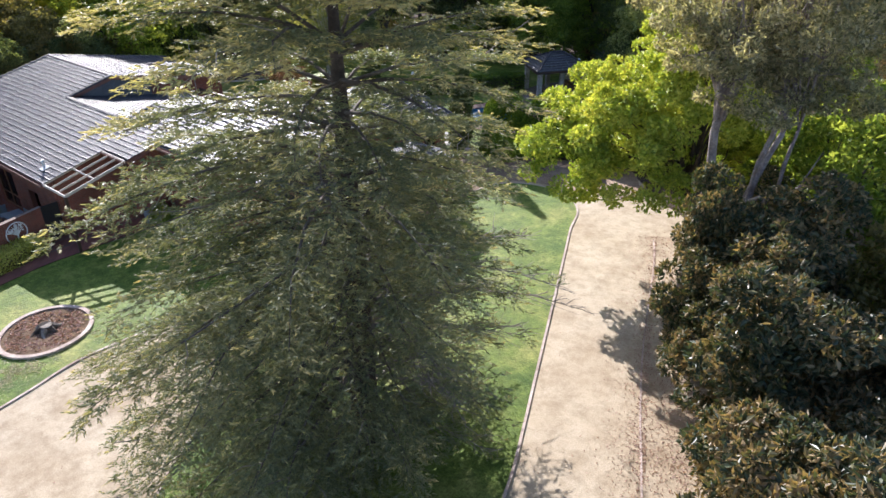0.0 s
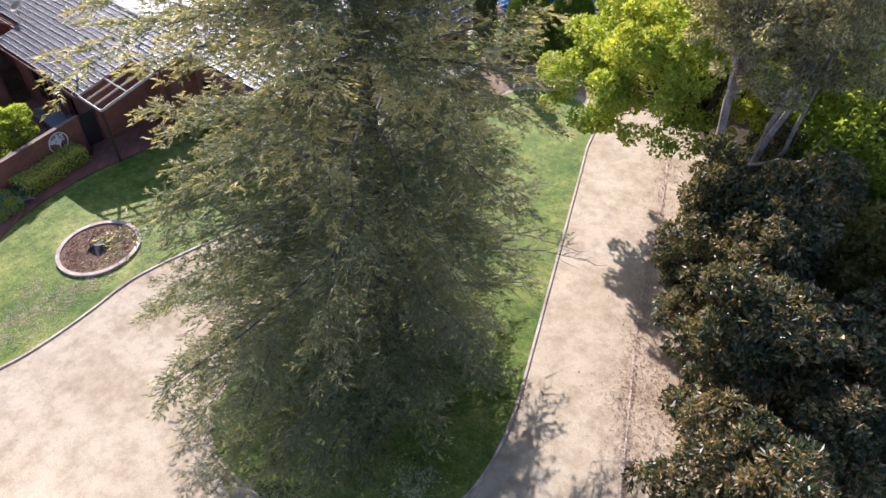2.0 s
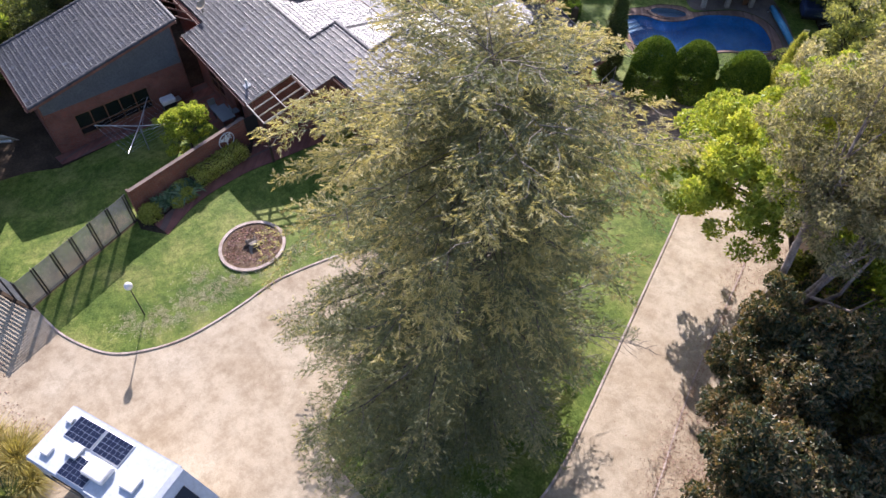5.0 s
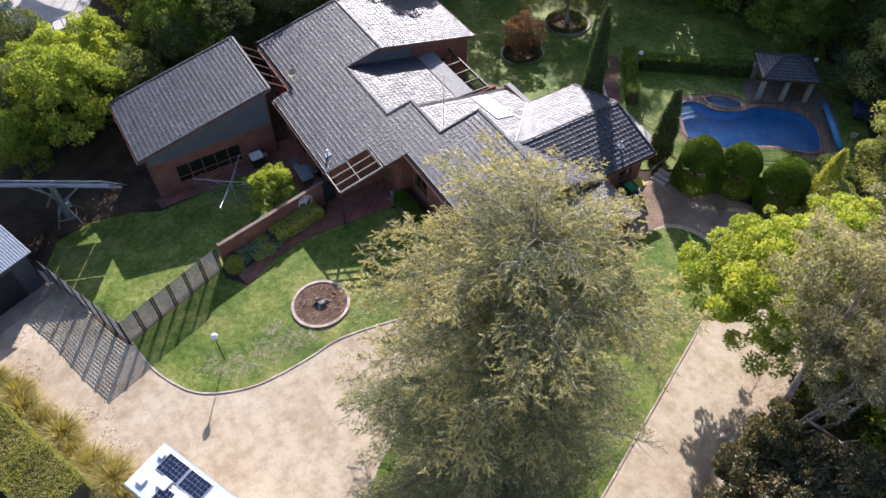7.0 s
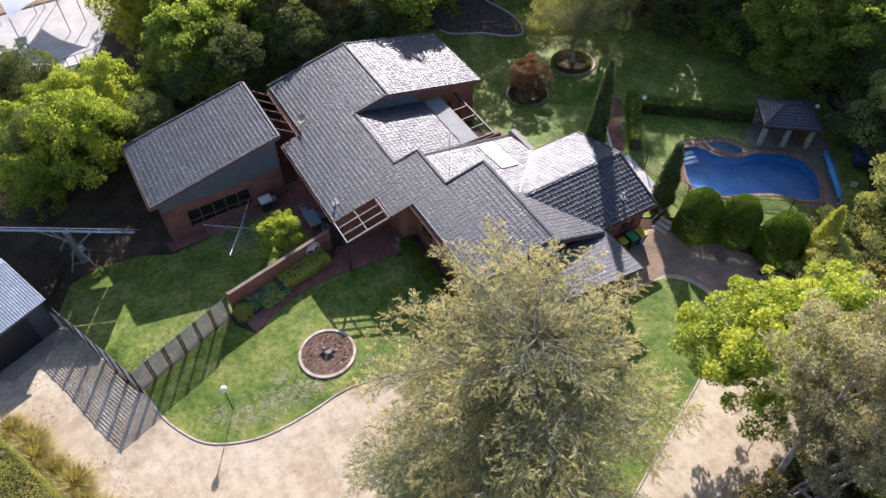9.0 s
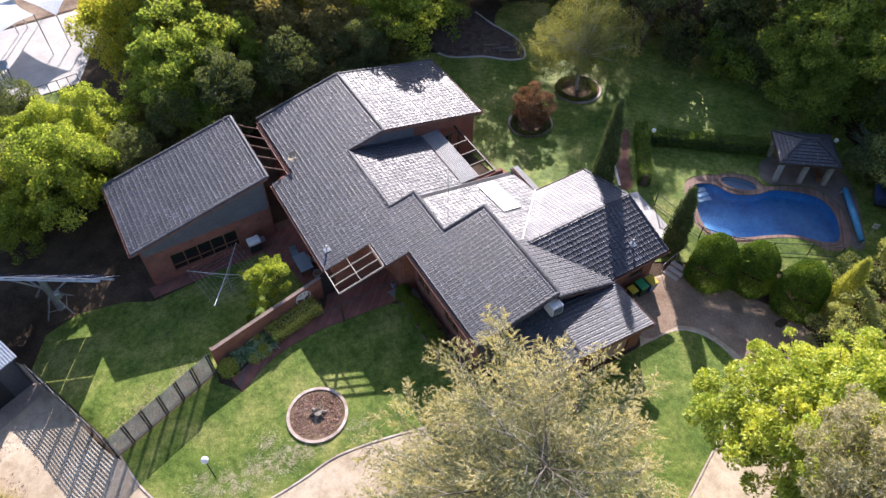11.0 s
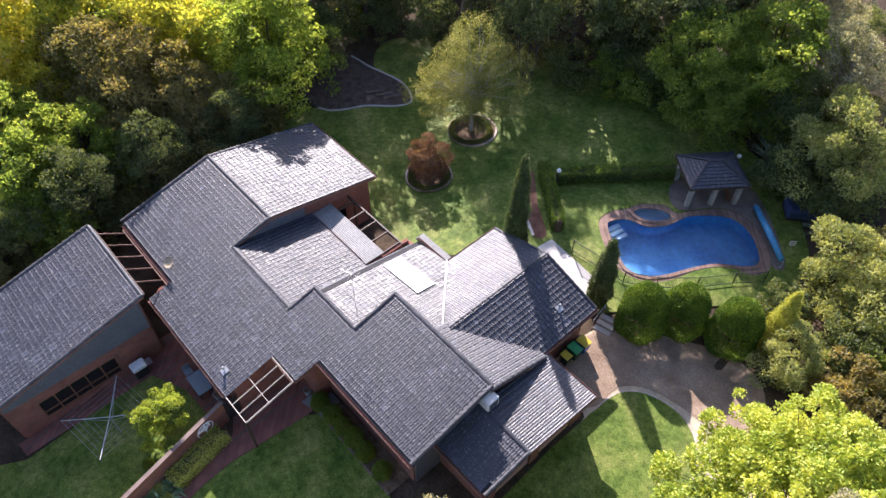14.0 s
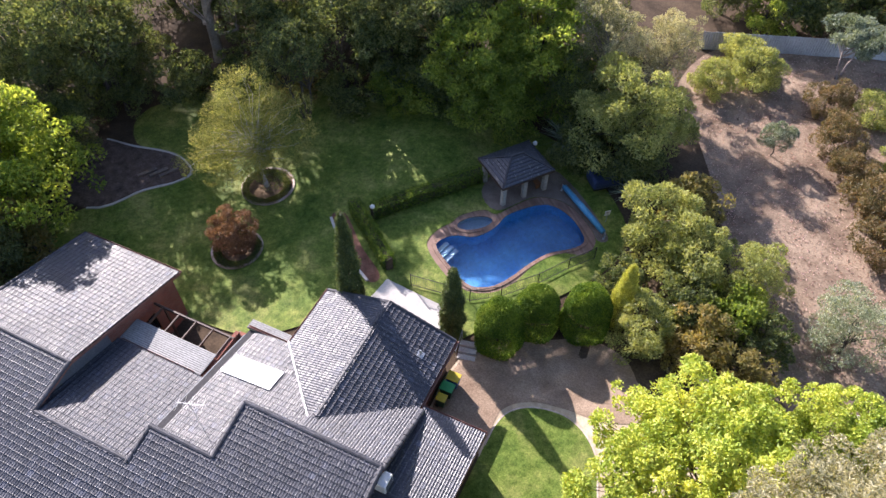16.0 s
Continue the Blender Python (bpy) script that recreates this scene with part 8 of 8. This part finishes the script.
cal2 = tree_meshes(98, [((0, 0, 1.1), (1.6, 1.6, 1.1))], 70, 0.40, 7000, (0.18, 0.06), M["pale_green"], 0.6, 0.07, M["bark"], (0, 0), 8, 0.3, 1, 0.4, -0.98)
for i, (x, y, s, k) in enumerate([(-6.6, 65.0, 1.1, 0), (-5.3, 60.2, 1.25, 0), (-4.0, 57.6, 1.0, 0), (-2.6, 55.0, 1.4, 0), (-3.2, 65.2, 1.15, 1), (-1.6, 50.6, 1.3, 0), (-0.6, 59.6, 1.2, 1), (0.6, 53.0, 1.3, 1), (1.0, 47.4, 1.2, 0), (-12.6, 66.6, 1.4, 1), (-15.4, 64.2, 1.2, 1), (-13.8, 69.2, 1.2, 1)]):
    plant("paddock_shrub", cal if k == 0 else cal2, x, y, "reddish bottlebrush shrub in the dry paddock" if k == 0 else "yellow-green rounded shrub in the dry paddock", "shrub", i * 77, s, "paddock shrubs")
sm = tree_meshes(99, [((0, 0, 1.3), (0.9, 0.9, 1.0))], 30, 0.35, 4000, (0.14, 0.05), M["grey_leaf"], 0.8, 0.05, M["bark"], (0, 0), 6, 0.4, 1, 0.4, -0.5)
plant("sapling", sm, -9.6, 58.2, "small silvery sapling in the dry paddock", "shrub", 0, 1.2)
su = tree_meshes(100, [((0, 0, 3.6), (2.4, 2.4, 0.9))], 60, 0.5, 6000, (0.34, 0.09), M["grey_leaf"], 2.6, 0.09, M["pale_bark"], (0, 0), 14, 0.3, 2, 0.3, -0.5, 0.3)
plant("sumac_tree", su, -6.0, 70.4, "open feathery small tree near the boundary fence", "tree", 0, 1.1)


# fallen leaves along the drive and litter in the stump bed
def scatter(name, pts, leaf, material, label, seed, lift=0.05):
    rng = np.random.default_rng(seed)
    P = np.array([(x, y, land(x, y) + lift) for x, y in pts])
    W = unit(rng.normal(size=P.shape) * np.array([1, 1, 0.25]))
    me = leaf_mesh(name, P, W, leaf[0], leaf[1], material, rng, 0.3)
    tagged(new(name, me), label, "leaf litter", kind="stuff")


M["fallen"] = leafy("fallen_brown_leaves", (0.15, 0.085, 0.055), (0.29, 0.18, 0.12), (0.44, 0.31, 0.22), 0.2, 1.5, 0.8, 0.1)
rng_ = np.random.default_rng(5)
edge_ = [(-9.9, 29.0), (-8.9, 26.5), (-7.8, 24.0), (-6.9, 21.4), (-5.9, 18.9), (-4.9, 16.5), (-4.2, 14.8), (-2.8, 12.0), (-1.2, 8.0), (0.4, 3.0)]
pts_ = []
for i in range(15000):
    u = rng_.uniform(0, len(edge_) - 1.001)
    k = int(u)
    x = edge_[k][0] + (edge_[k + 1][0] - edge_[k][0]) * (u - k)
    y = edge_[k][1] + (edge_[k + 1][1] - edge_[k][1]) * (u - k)
    off = rng_.exponential(0.35) if rng_.uniform() < 0.22 else -2.9 * rng_.uniform() ** 0.8
    pts_.append((x - off * 0.92, y - off * 0.38))
scatter("fallen_leaves", pts_, (0.058, 0.034), M["fallen"], "reddish-brown fallen leaves along the driveway's edge", 6)
pts_ = [(-26.15 + 1.5 * math.sqrt(rng_.uniform()) * math.cos(a), 8.05 + 1.5 * math.sqrt(rng_.uniform()) * math.sin(a)) for a in rng_.uniform(0, 6.28, 900)]
scatter("bark_chips", pts_, (0.16, 0.045), M["fallen"], "scattered bark chips in the stump bed", 7, 0.15)
pts_ = [(rng_.uniform(-24, -3), rng_.uniform(-9, 30)) for i in range(3500)]
pts_ = [p for p in pts_ if inside(p, DRIVE)]
scatter("fallen_leaves", pts_, (0.045, 0.028), M["fallen"], "sparse leaves and twigs on the gravel", 8, 0.045)
pts_ = [(rng_.uniform(-17, 8), rng_.uniform(36, 74)) for i in range(16000)]
pts_ = [p for p in pts_ if inside(p, PADDOCK)]
scatter("fallen_leaves", pts_, (0.16, 0.06), M["fallen"], "dry leaves and bark strewn over the paddock", 9, 0.1)
pts_ = []
for i in range(9000):
    x, y = rng_.uniform(-36, -22), rng_.uniform(-10.5, -3.5)
    d = (y + 6.6 - 0.43 * (x + 28)) / 2.2
    if inside((x, y), DRIVE) and noise.noise(Vector((x, y, 1.7)) * 0.9) + 0.4 * noise.noise(Vector((x, y, 5.1)) * 3.1) - max(d, 0.0) * 0.5 > rng_.uniform(-0.1, 0.6):
        pts_.append((x, y))
scatter("fallen_leaves", pts_, (0.09, 0.05), M["fallen"], "brown leaf debris on the gravel before the hedge", 10, 0.05)

# pale dead grass showing in the front lawn
M["straw_blade"] = leafy("dry_straw", (0.30, 0.25, 0.10), (0.47, 0.39, 0.18), (0.60, 0.52, 0.28), 0.1, 1.5, 0.9, 0.1)
M["dead_grass"] = leafy("dead_grass", (0.32, 0.29, 0.14), (0.46, 0.42, 0.22), (0.60, 0.55, 0.31), 0.1, 1.5, 0.9, 0.1)
pts_ = []
for cx, cy, r, n in ((-24.7, 4.3, 1.3, 1500), (-24.7, 6.4, 1.0, 900), (-24.9, 2.2, 0.9, 700), (-25.8, 1.0, 0.7, 350), (-24.3, 9.8, 0.8, 300), (-26.2, 4.9, 0.7, 250), (-8.2, 8.2, 0.9, 300)):
    for k in range(n * 5):
        q = rng_.normal(size=2) * r * np.array([0.45, 0.65])
        if noise.noise(Vector((cx + q[0], cy + q[1], 0.3)) * 2.6) + 0.5 * noise.noise(Vector((cx + q[0], cy + q[1], 4.3)) * 7.0) > rng_.uniform(-0.45, 0.55):
            pts_.append((cx + q[0], cy + q[1]))
pts_b = []
for k in range(26000):
    u, w = rng_.uniform(0.02, 1.0), rng_.exponential(0.55)
    x, y = -32.3 + 2.35 * u - 0.94 * w, 3.9 - 6.3 * u - 0.34 * w
    if w < 2.4 and noise.noise(Vector((x, y, 8.3)) * 1.6) + 0.6 * noise.noise(Vector((x, y, 2.3)) * 6.0) > rng_.uniform(-0.7, 0.4) + 0.16 * w:
        pts_b.append((x, y))
scatter("dead_grass", pts_b, (0.10, 0.02), M["straw_blade"], "straw-coloured dry grass along the slatted fence", 13, 0.085)
scatter("dead_grass", pts_, (0.085, 0.017), M["dead_grass"], "pale dead grass in worn patches of the front lawn", 12, 0.085)

# ---------- roof tiles ----------
def tile_profile():
    """One lapped tile: its upper face with two rolls, and its butt edge."""
    us = [0.0, 0.03, 0.075, 0.15, 0.18, 0.225, 0.284, 0.30]
    hs = [0.028, 0.032, 0.004, 0.003, 0.024, 0.004, 0.003, -0.022]
    low = [(u, 0.0, h * 1.1 + 0.057) for u, h in zip(us, hs)]
    mid = [(u, 0.05, h + 0.042) for u, h in zip(us, hs)]
    hig = [(u, 0.37, h + 0.005) for u, h in zip(us, hs)]
    butt = [(u, 0.012, 0.0) for u in us]
    n = len(us)
    faces = [(k + i, k + i + 1, k + n + i + 1, k + n + i) for k in (0, n) for i in range(n - 1)] + [(3 * n + i, 3 * n + i + 1, i + 1, i) for i in range(n - 1)]
    return low + mid + hig + butt, faces


tile_rng = random.Random(17)
tv, tf = tile_profile()
one_tile = mesh_from("tile", tv, tf, M["tile"])
TV, TF = np.array(tv), np.array(tf)
for key, fn, poly, k, up in ROOFS:
    c, s = 1 / math.sqrt(1 + k * k), k / math.sqrt(1 + k * k)
    V = {"+y": (0, c, s), "-y": (0, -c, s), "+x": (c, 0, s), "-x": (-c, 0, s)}[up]
    U = {"+y": (1, 0, 0), "-y": (-1, 0, 0), "+x": (0, -1, 0), "-x": (0, 1, 0)}[up]
    V, U = Vector(V), Vector(U)
    U.z = fn(poly[0][0] + U.x, poly[0][1] + U.y) - fn(*poly[0])
    U.normalize()
    N = U.cross(V).normalized()
    cu = [U.x * x + U.y * y for x, y in poly]
    cv = [(V.x * x + V.y * y) / c for x, y in poly]
    u0, u1, v0, v1 = min(cu), max(cu), min(cv), max(cv)
    rows, singles = [], []
    nv, nu = int((v1 - v0) / (0.33 * c)) + 1, int((u1 - u0) / 0.3) + 1
    for j in range(nv):
        pv = v0 + j * 0.33 * c
        for i in range(nu):
            pu = u0 + i * 0.3
            def plan(a, b):
                return (U.x * a + (V.x / c) * b, U.y * a + (V.y / c) * b)
            mid = plan(pu + 0.15, pv + 0.16)
            if not inside(mid, poly):
                continue
            if key == "kitchen" and inside(mid, ROOFS[6][2]) and hip_west(*mid) > fn(*mid) + 0.1:
                continue
            x, y = plan(pu, pv)
            jig = tile_rng.uniform(-1, 1)
            m = Matrix((U, V, N)).transposed() @ Matrix.Rotation(0.014 * jig, 3, "X") @ Matrix.Rotation(0.018 * tile_rng.uniform(-1, 1), 3, "Y")
            o = Vector((x, y, fn(x, y) + 0.004))
            o += N * 0.003 * jig
            near_front = key == "main" and mid[0] > -29.4 and mid[1] < 21.2
            (singles if near_front else rows).append((m, o))
    if rows:
        vs = np.concatenate([TV @ np.array(m).T + np.array(o) for m, o in rows])
        qs = np.concatenate([TF + i * len(TV) for i in range(len(rows))])
        ob = part("roof_tiles", mesh_quads("roof_tiles", vs, qs, M["tile"]), M["tile"], roof_parts[key])
        tagged(ob, kind="stuff")
    for m, o in singles:
        part("tile", one_tile, M["tile"], roof_parts[key], at=Matrix.Translation(o) @ m.to_4x4())
